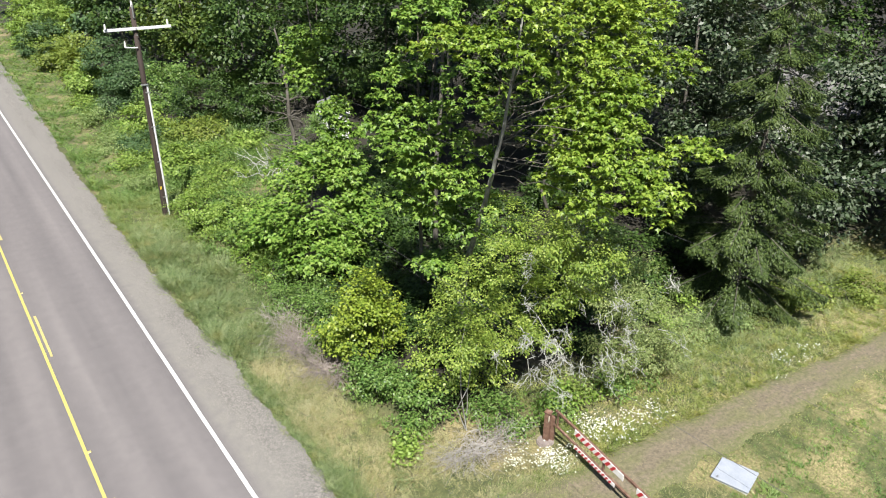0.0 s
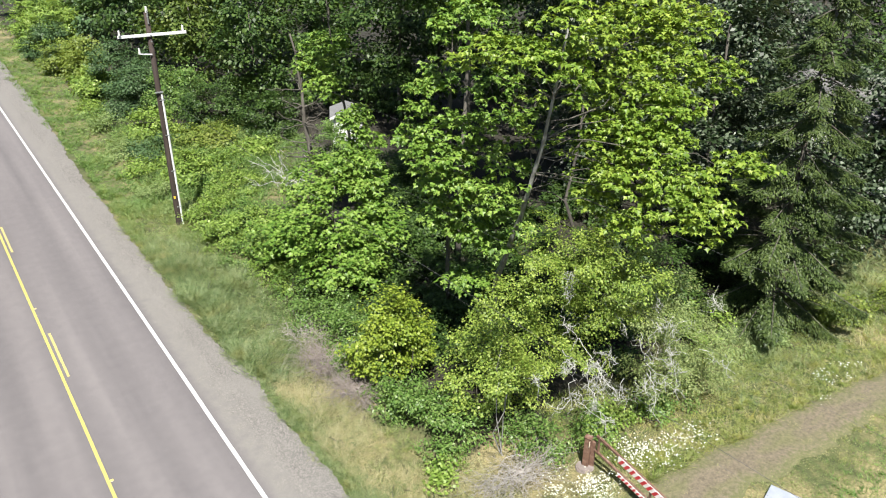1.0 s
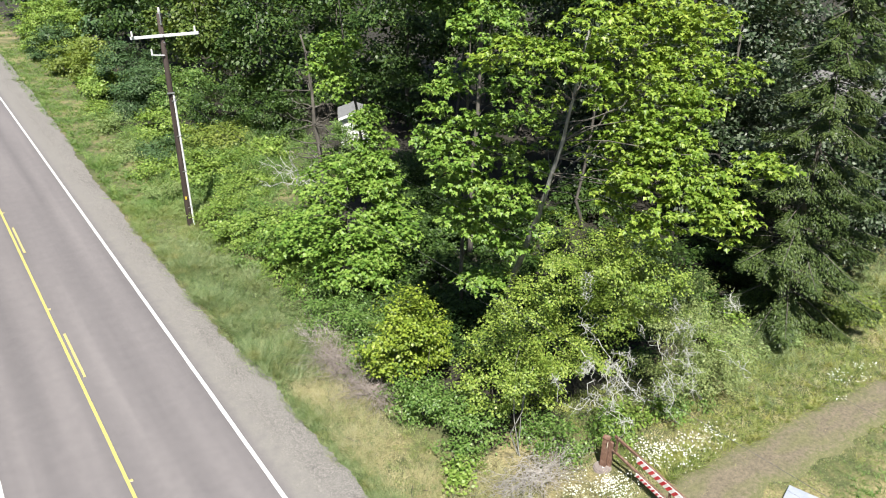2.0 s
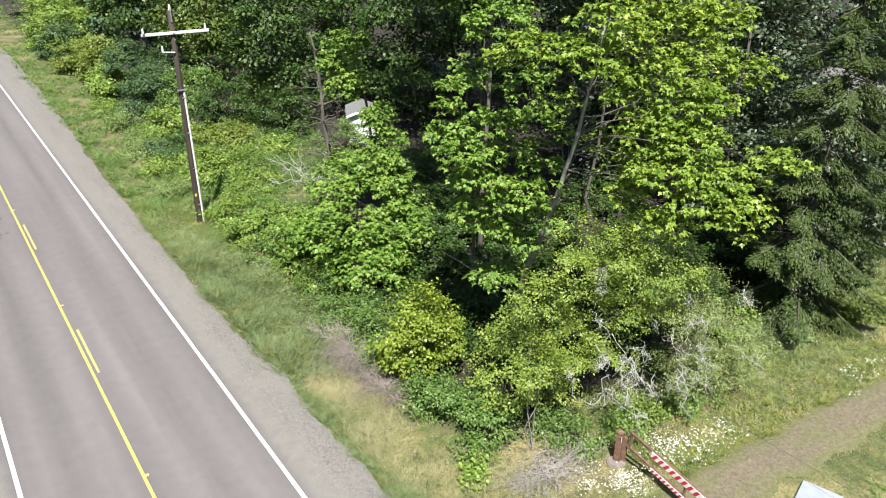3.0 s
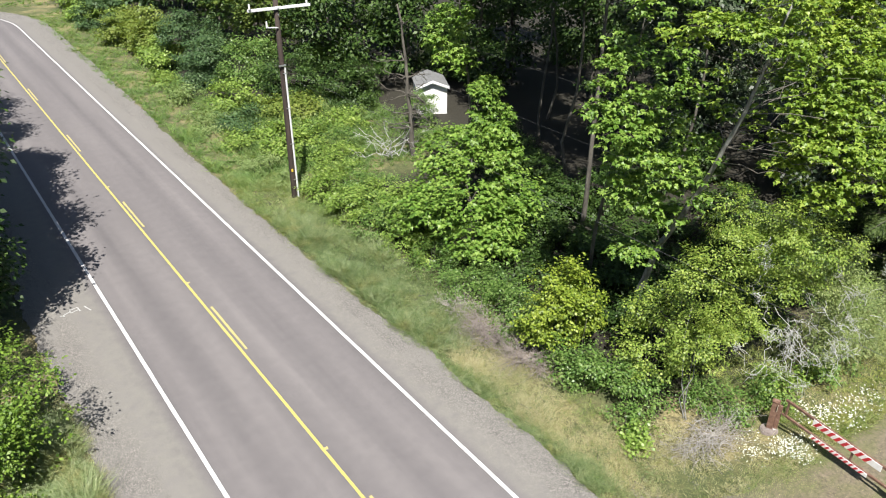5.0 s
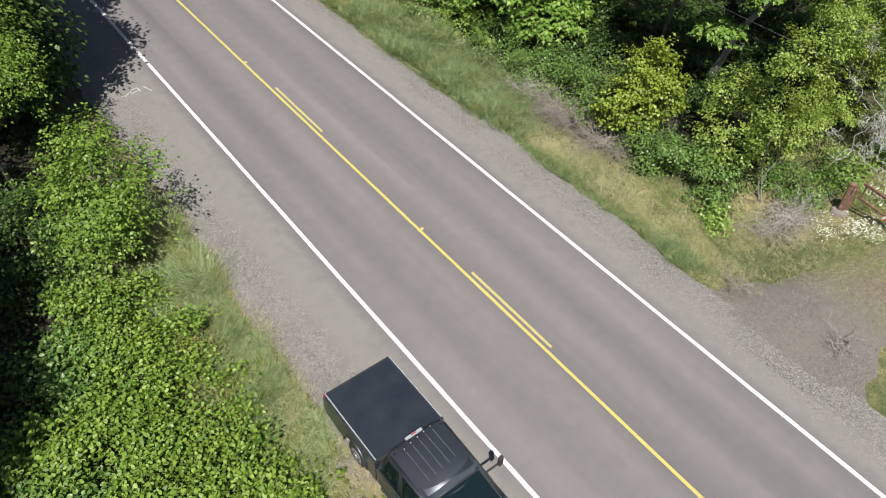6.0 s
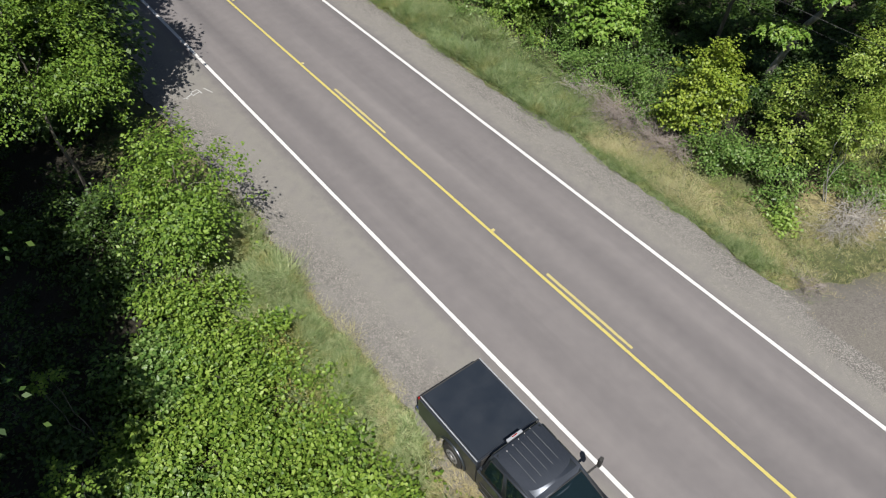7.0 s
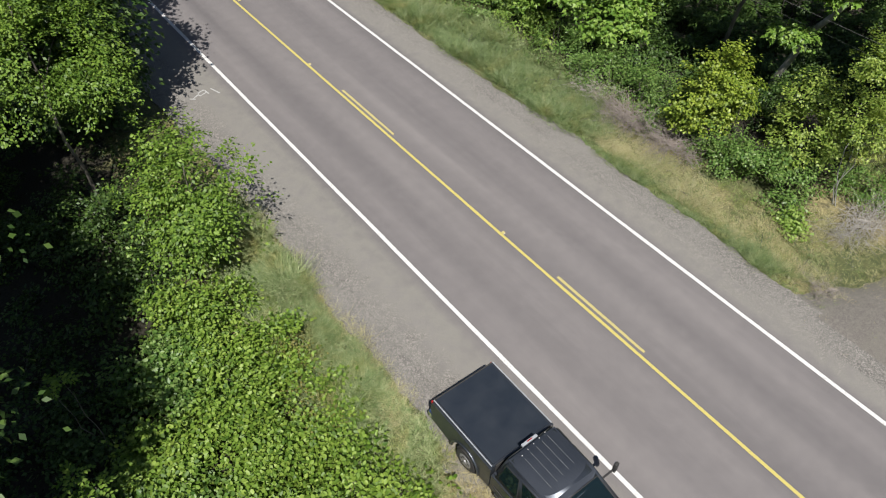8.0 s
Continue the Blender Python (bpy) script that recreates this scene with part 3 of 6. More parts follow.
RUST = plain("rusty_brown_steel", [(0.3, (0.10, 0.052, 0.035)), (0.55, (0.17, 0.095, 0.065)), (0.75, (0.27, 0.19, 0.15))], 7.0, 0.75, 0, 0.4, 0.006)
RED = plain("red_reflective_sheet", [(0.3, (0.42, 0.018, 0.03)), (0.7, (0.56, 0.03, 0.045))], 8.0, 0.4, 0, 0.0)
WHITE = plain("white_reflective_sheet", [(0.3, (0.72, 0.7, 0.69)), (0.7, (0.84, 0.83, 0.82))], 8.0, 0.4, 0, 0.0)
CREAM = plain("cream_sticker", [(0.3, (0.62, 0.56, 0.42)), (0.7, (0.74, 0.68, 0.54))], 9.0, 0.6, 0, 0.0)
CONCRETE = plain("concrete", [(0.3, (0.15, 0.125, 0.115)), (0.7, (0.27, 0.23, 0.21))], 5.0, 0.9, 0, 0.5, 0.01)
LID = plain("pale_plastic_lid", [(0.3, (0.26, 0.29, 0.34)), (0.7, (0.33, 0.36, 0.41))], 4.0, 0.5, 0, 0.15, 0.004)
SIDING = plain("white_shed_boards", [(0.3, (0.66, 0.66, 0.66)), (0.7, (0.82, 0.82, 0.82))], 3.0, 0.7, 0, 0.3, 0.01)
OLD_ROOF = plain("weathered_shingles", [(0.3, (0.1, 0.1, 0.1)), (0.7, (0.19, 0.185, 0.18))], 3.0, 0.9, 0, 0.5, 0.02)
ROOFING = plain("grey_roofing", [(0.3, (0.13, 0.135, 0.135)), (0.7, (0.2, 0.205, 0.205))], 5.0, 0.9, 0, 0.4, 0.01)
YELLOW_TAG = plain("yellow_marker", [(0.3, (0.6, 0.42, 0.04)), (0.7, (0.7, 0.52, 0.06))], 9.0, 0.5, 0, 0.0)


def utility_pole(at, label):
    pole = empty("utility_pole", at, label, "utility pole")
    tubes = Tubes()
    h = 11.05
    tubes.add([(0, 0, -0.3), (0, 0, 3.5), (0.01, 0, 7.0), (0, 0, h)], [0.17, 0.155, 0.135, 0.115], 14)
    tubes.part("post", POLE_WOOD, pole)
    part("crossarm", box((3.15, 0.1, 0.13), (0.1, -0.16, 10.05), 0.012, -4), GREY_PAINT, pole, "pale painted wooden crossarm")
    for x, z in ((-1.4, 10.12), (1.55, 10.12)):
        ins = part("insulator", rod((x, -0.16, z), (x, -0.16, z + 0.26), 0.055, 0.04, 12, 0.015), PORCELAIN, pole, "pale porcelain insulator")
    part("insulator", rod((0.0, -0.1, h), (0.0, -0.1, h + 0.3), 0.065, 0.045, 12, 0.02), PORCELAIN, pole, "pale porcelain insulator")
    part("top_bracket", box((0.07, 0.04, 0.62), (0.0, -0.14, h - 0.2), 0.008), STEEL, pole)
    part("bracket_arm", box((0.62, 0.05, 0.05), (-0.36, -0.16, 9.18), 0.008, 7, "Y"), GREY_PAINT, pole, "short galvanised bracket arm")
    part("insulator", rod((-0.62, -0.14, 9.22), (-0.62, -0.14, 9.5), 0.055, 0.035, 12, 0.015), PORCELAIN, pole, "pale porcelain insulator")
    part("cable_clamp", box((0.36, 0.12, 0.06), (-0.03, -0.16, 7.3), 0.01), STEEL, pole)
    part("conduit", rod((0.15, -0.13, -0.2), (0.1, -0.13, 7.2), 0.05, 0.05, 10), GREY_PAINT, pole, "pale plastic cable conduit")
    for z in (1.2, 3.2, 5.1, 6.9):
        part("strap", box((0.24, 0.06, 0.045), (0.08, -0.15, z), 0.006), STEEL, pole)
    for z in (9.75, 10.05):
        part("bolt", rod((0, -0.2, z), (0, -0.26, z), 0.035, 0.03, 8), STEEL, pole)
    part("marker_tag", box((0.1, 0.012, 0.16), (-0.08, -0.17, 1.75), 0.002), YELLOW_TAG, pole, "small yellow marker tag")
    return pole


POLE_AT = (7.93, 39.05, ground_z(7.93, 39.05) - 0.1)
near_pole = utility_pole(POLE_AT, "dark creosoted wooden utility pole with pale crossarm and conduit")


def overhead_wire(a, b, sag, radius, label):
    tubes = Tubes()
    a, b = Vector(a), Vector(b)
    n = 28
    tubes.add([a.lerp(b, i / n) - Vector((0, 0, 4 * sag * (i / n) * (1 - i / n))) for i in range(n + 1)], [radius] * (n + 1), 5)
    ob = mesh_object("overhead_wire", tubes.verts, tubes.faces, CABLE, None, label, True)
    return tagged(ob, "", "wire", "overhead wires", "")


copy_thing(near_pole, Matrix.Translation((10.4, -24.0, ground_z(10.4, -24))))
for dx, z, sag, r in ((-1.4, 9.95, 0.9, 0.002), (0.0, 10.95, 0.9, 0.002), (0.0, 6.75, 0.7, 0.005), (0.1, 6.3, 0.7, 0.002)):
    overhead_wire((7.93 + dx, 38.9, z), (10.4 + dx, -24.15, z + 0.3), sag, r, "thin dark overhead wire strung from a utility pole")


def barrier_gate():
    post = empty("gate_post", (12.42, 13.55, ground_z(12.4, 13.5)), "rusty brown square steel gate post set in concrete", "gate post")
    part("column", box((0.17, 0.2, 1.25), (0, 0, 0.56), 0.012, 20), RUST, post)
    part("column", box((0.11, 0.13, 1.1), (0.13, -0.13, 0.5), 0.01, 20), RUST, post)
    part("cap", box((0.21, 0.24, 0.03), (0, 0, 1.2), 0.006, 20), RUST, post)
    part("sticker", box((0.1, 0.008, 0.22), (-0.06, -0.116, 1.02), 0.0, 20), CREAM, post, "cream reflective sticker")
    bm = rod((-0.08, -0.05, -0.15), (-0.08, -0.05, 0.1), 0.34, 0.28, 18, 0.03)
    part("footing", bm, CONCRETE, post, "round reddish concrete footing")
    gate = empty("barrier_gate", (12.5, 13.3, ground_z(12.4, 12)), "brown steel barrier gate with red and white striped boards", "gate")
    length = 4.7
    turn = math.degrees(math.atan2(0.42, 3.2))
    m = Matrix.Rotation(radians(-turn), 4, "Z")

    def rail(z, h):
        bm = box((0.07, length, h), (0, -length / 2, z), 0.01)
        bmesh.ops.transform(bm, matrix=m, verts=bm.verts)
        return part("rail", bm, RUST, gate)

    rail(1.07, 0.09), rail(0.5, 0.08)
    for y in (0.12, 2.4, 4.6):
        bm = box((0.06, 0.06, 0.55), (0, -y, 0.78), 0.008)
        bmesh.ops.transform(bm, matrix=m, verts=bm.verts)
        part("upright", bm, RUST, gate)

    def striped(z, h, y0, y1, pitch):
        bm = box((0.02, y1 - y0, h), (-0.055, -(y0 + y1) / 2, z), 0.003)
        bmesh.ops.transform(bm, matrix=m, verts=bm.verts)
        board = part("striped_board", bm, WHITE, gate, "white board with slanted red stripes")
        n = int((y1 - y0 - h * 0.8) / pitch)
        for i in range(n):
            a = y0 + 0.02 + i * pitch
            w, s = pitch * 0.5, h * 0.75
            x = -0.0695
            quad = [(x, -a, z - h / 2), (x, -a - w, z - h / 2), (x, -a - w - s, z + h / 2), (x, -a - s, z + h / 2)]
            verts = [m @ Vector(p) for p in quad] + [m @ Vector((p[0] + 0.004, p[1], p[2])) for p in quad]
            mesh_object("stripe", verts, [(0, 1, 2, 3), (7, 6, 5, 4), (0, 4, 5, 1), (1, 5, 6, 2), (2, 6, 7, 3), (3, 7, 4, 0)], RED, board, "red slanted stripe")

    striped(1.0, 0.22, 1.05, 3.3, 0.235), striped(1.0, 0.22, 3.85, 4.65, 0.235)
    striped(0.46, 0.13, 1.1, 3.0, 0.16)


barrier_gate()


def vault_box():
    ob = empty("utility_box", (15.75, 8.75, ground_z(15.75, 8.75)), "low pale grey-white utility box lid in the grass", "utility box")
    part("body", box((1.0, 1.08, 0.24), (0, 0, -0.03), 0.02, 16), GREY_PAINT, ob)
    part("lid", box((1.06, 1.14, 0.05), (0, 0, 0.115), 0.018, 16), LID, ob, "pale flat lid")
    part("latch", box((0.12, 0.05, 0.05), (-0.52, 0.26, 0.12), 0.008, 16), STEEL, ob)


vault_box()


def garden_shed():
    at = (22.65, 47.0, ground_z(22.65, 47.0))
    shed = empty("shed", at, "small white gabled board shed among trees", "shed")
    m = Matrix.Rotation(radians(-28), 4, "Z")
    w, d, eave, peak = 1.05, 1.2, 2.0, 2.4

    def put(name, verts, faces, mat, parent, label=""):
        return mesh_object(name, [m @ Vector(v) for v in verts], faces, mat, parent, label)

    for y, face in ((-d, 1), (d, -1)):
        outline = [(-w, y, -0.2), (w, y, -0.2), (w, y, eave), (0, y, peak), (-w, y, eave)]
        inner = [(x, y + 0.08 * face, z) for x, _, z in outline]
        put("gable_wall", outline + inner, [(0, 1, 2, 3, 4), (9, 8, 7, 6, 5)] + [(i, i + 5, (i + 1) % 5 + 5, (i + 1) % 5) for i in range(5)], SIDING, shed)
    for x in (-w, w):
        bm = box((0.08, 2 * d - 0.17, eave + 0.2), (x - math.copysign(0.041, x), 0, eave / 2 - 0.1))
        bmesh.ops.transform(bm, matrix=m, verts=bm.verts)
        part("side_wall", bm, SIDING, shed)
    for i in range(12):
        x = -w + 0.11 + i * (2 * w - 0.2) / 11
        z = eave + (peak - eave) * (1 - abs(x) / w) - 0.03
        bm = box((0.03, 0.02, z + 0.15), (x, -d - 0.011, z / 2 - 0.075))
        bmesh.ops.transform(bm, matrix=m, verts=bm.verts)
        part("batten", bm, SIDING, shed)
    for s in (-1, 1):
        slope = math.atan2(peak - eave, w)
        n = Vector((-math.sin(slope) * -s, 0, math.cos(slope)))
        a, b = Vector((0, 0, peak + 0.03)), Vector((s * (w + 0.12), 0, eave - 0.12 * math.tan(slope) + 0.03))
        verts = [p + Vector((0, y, z)) for z in (0, 0.07) for y in (-d - 0.25, d + 0.25) for p in (a, b)]
        put("roof_slope", verts, [(0, 1, 3, 2), (6, 7, 5, 4), (0, 4, 5, 1), (1, 5, 7, 3), (3, 7, 6, 2), (2, 6, 4, 0)], ROOFING, shed, "grey roofing slope")
        verts = [p + Vector((0, y, z)) for z in (-0.1, 0.075) for y in (-d - 0.29, -d - 0.252) for p in (a, b)]
        put("barge_board", verts, [(0, 1, 3, 2), (6, 7, 5, 4), (0, 4, 5, 1), (1, 5, 7, 3), (3, 7, 6, 2), (2, 6, 4, 0)], SIDING, shed, "white barge board")


garden_shed()

def far_house():
    """A low house behind the poplars: walls, grey roof, windows."""
    at = (46.0, 23.6, ground_z(46, 23.6))
    house = empty("house", at, "low pale house with a grey shingle roof behind trees", "house")
    m = Matrix.Rotation(radians(25), 4, "Z")
    w, d, eave, peak = 3.6, 5.0, 4.4, 6.1

    def put(name, bm, mat, parent, label=""):
        bmesh.ops.transform(bm, matrix=m, verts=bm.verts)
        return part(name, bm, mat, parent, label)

    for x in (-w, w):
        put("side_wall", box((0.2, 2 * d - 0.42, eave + 0.3), (x - math.copysign(0.1, x), 0, eave / 2 - 0.15)), SIDING, house)
    for y in (-d, d):
        bm = bmesh.new()
        ring = [(-w, -0.3), (w, -0.3), (w, eave), (0, peak), (-w, eave)]
        a = [bm.verts.new((x, y - 0.1, z)) for x, z in ring]
        b = [bm.verts.new((x, y + 0.1, z)) for x, z in ring]
        bm.faces.new(a), bm.faces.new(list(reversed(b)))
        for k in range(5):
            bm.faces.new((a[k], b[k], b[(k + 1) % 5], a[(k + 1) % 5]))
        bmesh.ops.recalc_face_normals(bm, faces=bm.faces)
        put("gable_wall", bm, SIDING, house)
    slope = math.atan2(peak - eave, w)
    run = (w + 0.5) / math.cos(slope)
    for s in (-1, 1):
        bm = box((run, 2 * d + 0.9, 0.14), (0, 0, 0), 0.02, math.degrees(slope) * s, "Y")
        bmesh.ops.translate(bm, vec=(s * (w + 0.5) / 2, 0, peak + 0.12 - (w + 0.5) / 2 * math.tan(slope)), verts=bm.verts)
        put("roof_slope", bm, OLD_ROOF, house, "weathered grey shingle roof slope")
    for y in (-2.6, 0.6, 2.8):
        put("window", box((0.06, 1.1, 1.2), (-w - 0.02, y, 2.4), 0.01), CABLE, house, "dark window pane")


far_house()

# ---- pickup truck ----


def car_paint():
    """Dark grey metallic paint with a fine flake and a little road dust."""
    m, nt, bsdf = material("dark_grey_metallic_paint")
    dust, flake = noise_of(nt, 1.6, 4, 0.6), noise_of(nt, 400.0, 1)
    colour = blend(nt, span(nt, flake, 0.4, 0.6), (0.055, 0.063, 0.077), (0.085, 0.095, 0.113))
    nt.links.new(colour, bsdf.inputs["Base Color"])
    nt.links.new(span(nt, dust, 0.3, 0.7, 0.36, 0.42), bsdf.inputs["Roughness"])
    bsdf.inputs["Metallic"].default_value = 0.75
    bsdf.inputs["Coat Weight"].default_value = 0.4
    return m


TRUCK = car_paint()
VINYL = plain("black_vinyl_cover", [(0.3, (0.0135, 0.0185, 0.027)), (0.7, (0.0155, 0.021, 0.03))], 2.0, 0.45, 0, 0.15, 0.003)
RAIL = plain("silver_rail", [(0.3, (0.3, 0.32, 0.35)), (0.7, (0.4, 0.42, 0.45))], 6.0, 0.35, 0.2, 0.0)
RIB = plain("dull_grey_trim", [(0.3, (0.09, 0.1, 0.11)), (0.7, (0.13, 0.14, 0.15))], 6.0, 0.5, 0.2, 0.0)
RUBBER = plain("black_rubber", [(0.3, (0.018, 0.018, 0.018)), (0.7, (0.035, 0.034, 0.033))], 9.0, 0.85, 0, 0.3, 0.004)
ALLOY = plain("dull_alloy", [(0.3, (0.3, 0.3, 0.31)), (0.7, (0.42, 0.42, 0.43))], 9.0, 0.55, 0.7, 0.1, 0.002)
CHROME = plain("chrome", [(0.3, (0.7, 0.71, 0.73)), (0.7, (0.78, 0.79, 0.8))], 9.0, 0.15, 1.0, 0.0)
TAIL_RED = plain("red_lens", [(0.3, (0.28, 0.012, 0.015)), (0.7, (0.36, 0.02, 0.02))], 9.0, 0.15, 0, 0.0)
CABIN = plain("dark_cabin_trim", [(0.3, (0.015, 0.015, 0.016)), (0.7, (0.03, 0.03, 0.03))], 9.0, 0.8, 0, 0.2, 0.004)


def tinted_glass():
    m, nt, bsdf = material("tinted_glass")
    bsdf.inputs["Base Color"].default_value = (0.04, 0.09, 0.105, 1)
    bsdf.inputs["Roughness"].default_value = 0.02
    bsdf.inputs["Transmission Weight"].default_value = 0.9
    bsdf.inputs["IOR"].default_value = 1.45
    return m


GLASS = tinted_glass()


def solid_along_x(outline, half, bevel=0.0):
    """A solid from an outline in y and z, as wide as twice half."""
    bm = bmesh.new()
    a = [bm.verts.new((-half, y, z)) for y, z in outline]
    b = [bm.verts.new((half, y, z)) for y, z in outline]
    bm.faces.new(a)
    bm.faces.new(list(reversed(b)))
    n = len(outline)
    for i in range(n):
        bm.faces.new((a[i], b[i], b[(i + 1) % n], a[(i + 1) % n]))
    bmesh.ops.recalc_face_normals(bm, faces=bm.faces)
    if bevel:
        rim = [e for e in bm.edges if abs(e.verts[0].co.x - e.verts[1].co.x) < 1e-6 and max(e.verts[0].co.z, e.verts[1].co.z) > 1.0 and abs(e.verts[0].co.z - e.verts[1].co.z) < 0.25]
        bmesh.ops.bevel(bm, geom=rim, offset=bevel, segments=3, affect="EDGES")
    return bm


def arch(y, z, r, steps=9):
    return [(y + r * math.cos(math.pi * i / steps), z + r * math.sin(math.pi * i / steps)) for i in range(steps + 1)]


def quad_panel(corners, thick=0.012):
    """A pane between four corners, set a little proud along its own normal."""
    c = [Vector(p) for p in corners]
    n = (c[3] - c[0]).cross(c[1] - c[0]).normalized() * thick
    bm = bmesh.new()
    a = [bm.verts.new(p) for p in c]
    b = [bm.verts.new(p + n) for p in c]
    bm.faces.new(list(reversed(a)))
    bm.faces.new(b)
    for i in range(4):
        bm.faces.new((a[i], a[(i + 1) % 4], b[(i + 1) % 4], b[i]))
    bmesh.ops.recalc_face_normals(bm, faces=bm.faces)
    return bm


def pickup():
    car = empty("pickup_truck", (-5.2, 13.92, -0.02), "dark grey pickup truck with black bed cover parked on the shoulder", "pickup truck")
    bed = [(2.8, 0.62), (2.84, 1.3), (2.8, 1.36), (0.6, 1.36), (0.6, 0.5), (0.98, 0.5)] + list(reversed(arch(1.48, 0.5, 0.5)))[1:-1] + [(2.0, 0.5)]
    part("bed", solid_along_x(bed, 0.98, 0.05), TRUCK, car)
    front = [(0.57, 0.5), (0.57, 1.16), (-1.95, 1.16), (-3.05, 1.06), (-3.2, 0.95), (-3.22, 0.5), (-2.62, 0.5)] + arch(-2.12, 0.5, 0.5)[::-1][1:-1] + [(-1.6, 0.42)]
    part("body", solid_along_x(front, 0.97, 0.06), TRUCK, car)
    # cab above the waist
    belt = [(-0.95, 0.56, 1.15), (0.95, 0.56, 1.15), (0.93, -1.85, 1.15), (-0.93, -1.85, 1.15)]
    roof = [(-0.75, 0.42, 1.8), (0.75, 0.42, 1.8), (0.71, -0.98, 1.8), (-0.71, -0.98, 1.8)]
    bm = bmesh.new()
    lo, hi = [bm.verts.new(p) for p in belt], [bm.verts.new(p) for p in roof]
    for i in range(4):
        bm.faces.new((lo[i], lo[(i + 1) % 4], hi[(i + 1) % 4], hi[i]))
    bm.faces.new(hi)
    bm.faces.new(list(reversed(lo)))
    bmesh.ops.recalc_face_normals(bm, faces=bm.faces)
    top = [e for e in bm.edges if min(e.verts[0].co.z, e.verts[1].co.z) > 1.7]
    bmesh.ops.bevel(bm, geom=top + [e for e in bm.edges if abs(e.verts[0].co.z - e.verts[1].co.z) > 0.5], offset=0.09, segments=4, affect="EDGES")
    part("cab", bm, TRUCK, car, "", True)
    crown = bmesh.new()
    bmesh.ops.create_grid(crown, x_segments=20, y_segments=26, size=0.5)
    for v in crown.verts:
        x, y = v.co.x * 2, v.co.y * 2
        nose = max(0.0, -y)
        v.co = Vector((x * 0.7, -0.29 + y * 0.67 - 0.2 * (1 - x * x) * nose ** 3, 1.795 + 0.06 * (1 - x * x) * (1 - y ** 4) - (0.008 + 0.09 * (1 - x * x)) * nose ** 3))
    part("roof", crown, TRUCK, car, "", True)
    for i in range(5):
        x = -0.4 + i * 0.2
        part("roof_rib", box((0.012, 0.85, 0.016), (x, -0.25 + 0.03 * i, 1.849 - 0.11 * x * x), 0.003), RIB, car, "thin pressed roof rib")
        part("roof_bolt", rod((x, 0.26 + 0.03 * i, 1.84 - 0.11 * x * x), (x, 0.26 + 0.03 * i, 1.866 - 0.11 * x * x), 0.009, 0.007, 8), WHITE, car, "small pale roof stud")

    def on(face, u0, u1, v0, v1):
        """Corners on one side of the cab, by shares of its width and height."""
        a, b, c, d = (Vector(p) for p in face)
        p = lambda u, v: a.lerp(b, u).lerp(d.lerp(c, u), v)
        return [p(u0, v0), p(u1, v0), p(u1, v1), p(u0, v1)]

    left = (belt[3], belt[0], roof[0], roof[3])
    right = (belt[1], belt[2], roof[2], roof[1])
    back = (belt[0], belt[1], roof[1], roof[0])
    front_face = (belt[2], belt[3], roof[3], roof[2])
    for name, corners in (("side_window", on(left, 0.2, 0.6, 0.12, 0.86)), ("side_window", on(left, 0.66, 0.93, 0.14, 0.84)), ("side_window", on(right, 0.4, 0.8, 0.12, 0.86)),
                          ("side_window", on(right, 0.07, 0.34, 0.14, 0.84)), ("rear_window", on(back, 0.1, 0.9, 0.25, 0.85)), ("windshield", on(front_face, 0.05, 0.95, 0.06, 0.92))):
        frame_ob = part(name, quad_panel(corners, 0.012), CABIN, car, "dark tinted window")
        big = [Vector(p) for p in corners]
        n = (big[3] - big[0]).cross(big[1] - big[0]).normalized() * 0.014
        mid = sum(big, Vector()) / 4
        part("pane", quad_panel([mid + (p - mid) * 0.96 + n for p in big], 0.006), GLASS, frame_ob, "glossy tinted glass pane")
    for s in (-1, 1):
        part("wiper", rod((0.1 + 0.45 * s, -1.93, 1.2), (0.1 + 0.1 * s - 0.3, -1.62, 1.45), 0.012, 0.01, 6), RUBBER, car)
    part("hood", solid_along_x([(-1.98, 1.165), (-2.0, 1.2), (-2.9, 1.13), (-3.1, 1.06), (-3.0, 1.05)], 0.72), TRUCK, car, "", False)
    # bed cover with its rails
    cover = bmesh.new()
    bmesh.ops.create_grid(cover, x_segments=14, y_segments=16, size=0.5)
    for v in cover.verts:
        x, y = v.co.x * 2, v.co.y * 2
        v.co = Vector((x * 0.87, 1.71 + y * 1.06, 1.39 + 0.016 * (1 - x * x) * (1 - y * y) + 0.003 * noise.noise(Vector((x * 2.1, y * 2.4, 1)))))
    edge = [e for e in cover.edges if e.is_boundary]
    down = bmesh.ops.extrude_edge_only(cover, edges=edge)["geom"]
    for v in (g for g in down if isinstance(g, bmesh.types.BMVert)):
        v.co.z -= 0.06
    part("bed_cover", cover, VINYL, car, "black soft vinyl bed cover", False)
    part("cover_trim", box((1.8, 0.035, 0.05), (0, 2.785, 1.375), 0.012), RUBBER, car, "black rubber trim")
    part("cab_gap", box((1.7, 0.03, 0.5), (0, 0.585, 1.15), 0.01), RUBBER, car, "black rubber gap filler")
    for s in (-1, 1):
        for y in (1.48, -2.12):
            flare = Tubes()
            flare.add([(0.985 * s, y + 0.5 * math.cos(math.pi * i / 12), 0.5 + 0.5 * math.sin(math.pi * i / 12)) for i in range(13)], [0.035] * 13, 8)
            flare.part("wheel_arch", TRUCK, car)
        part("bed_rail", box((0.03, 2.16, 0.03), (0.93 * s, 1.71, 1.385), 0.01), RAIL, car, "bright silvery bed rail")
        lamp = part("tail_lamp", box((0.06, 0.05, 0.42), (0.93 * s, 2.84, 1.08), 0.015), TAIL_RED, car, "red tail lamp")
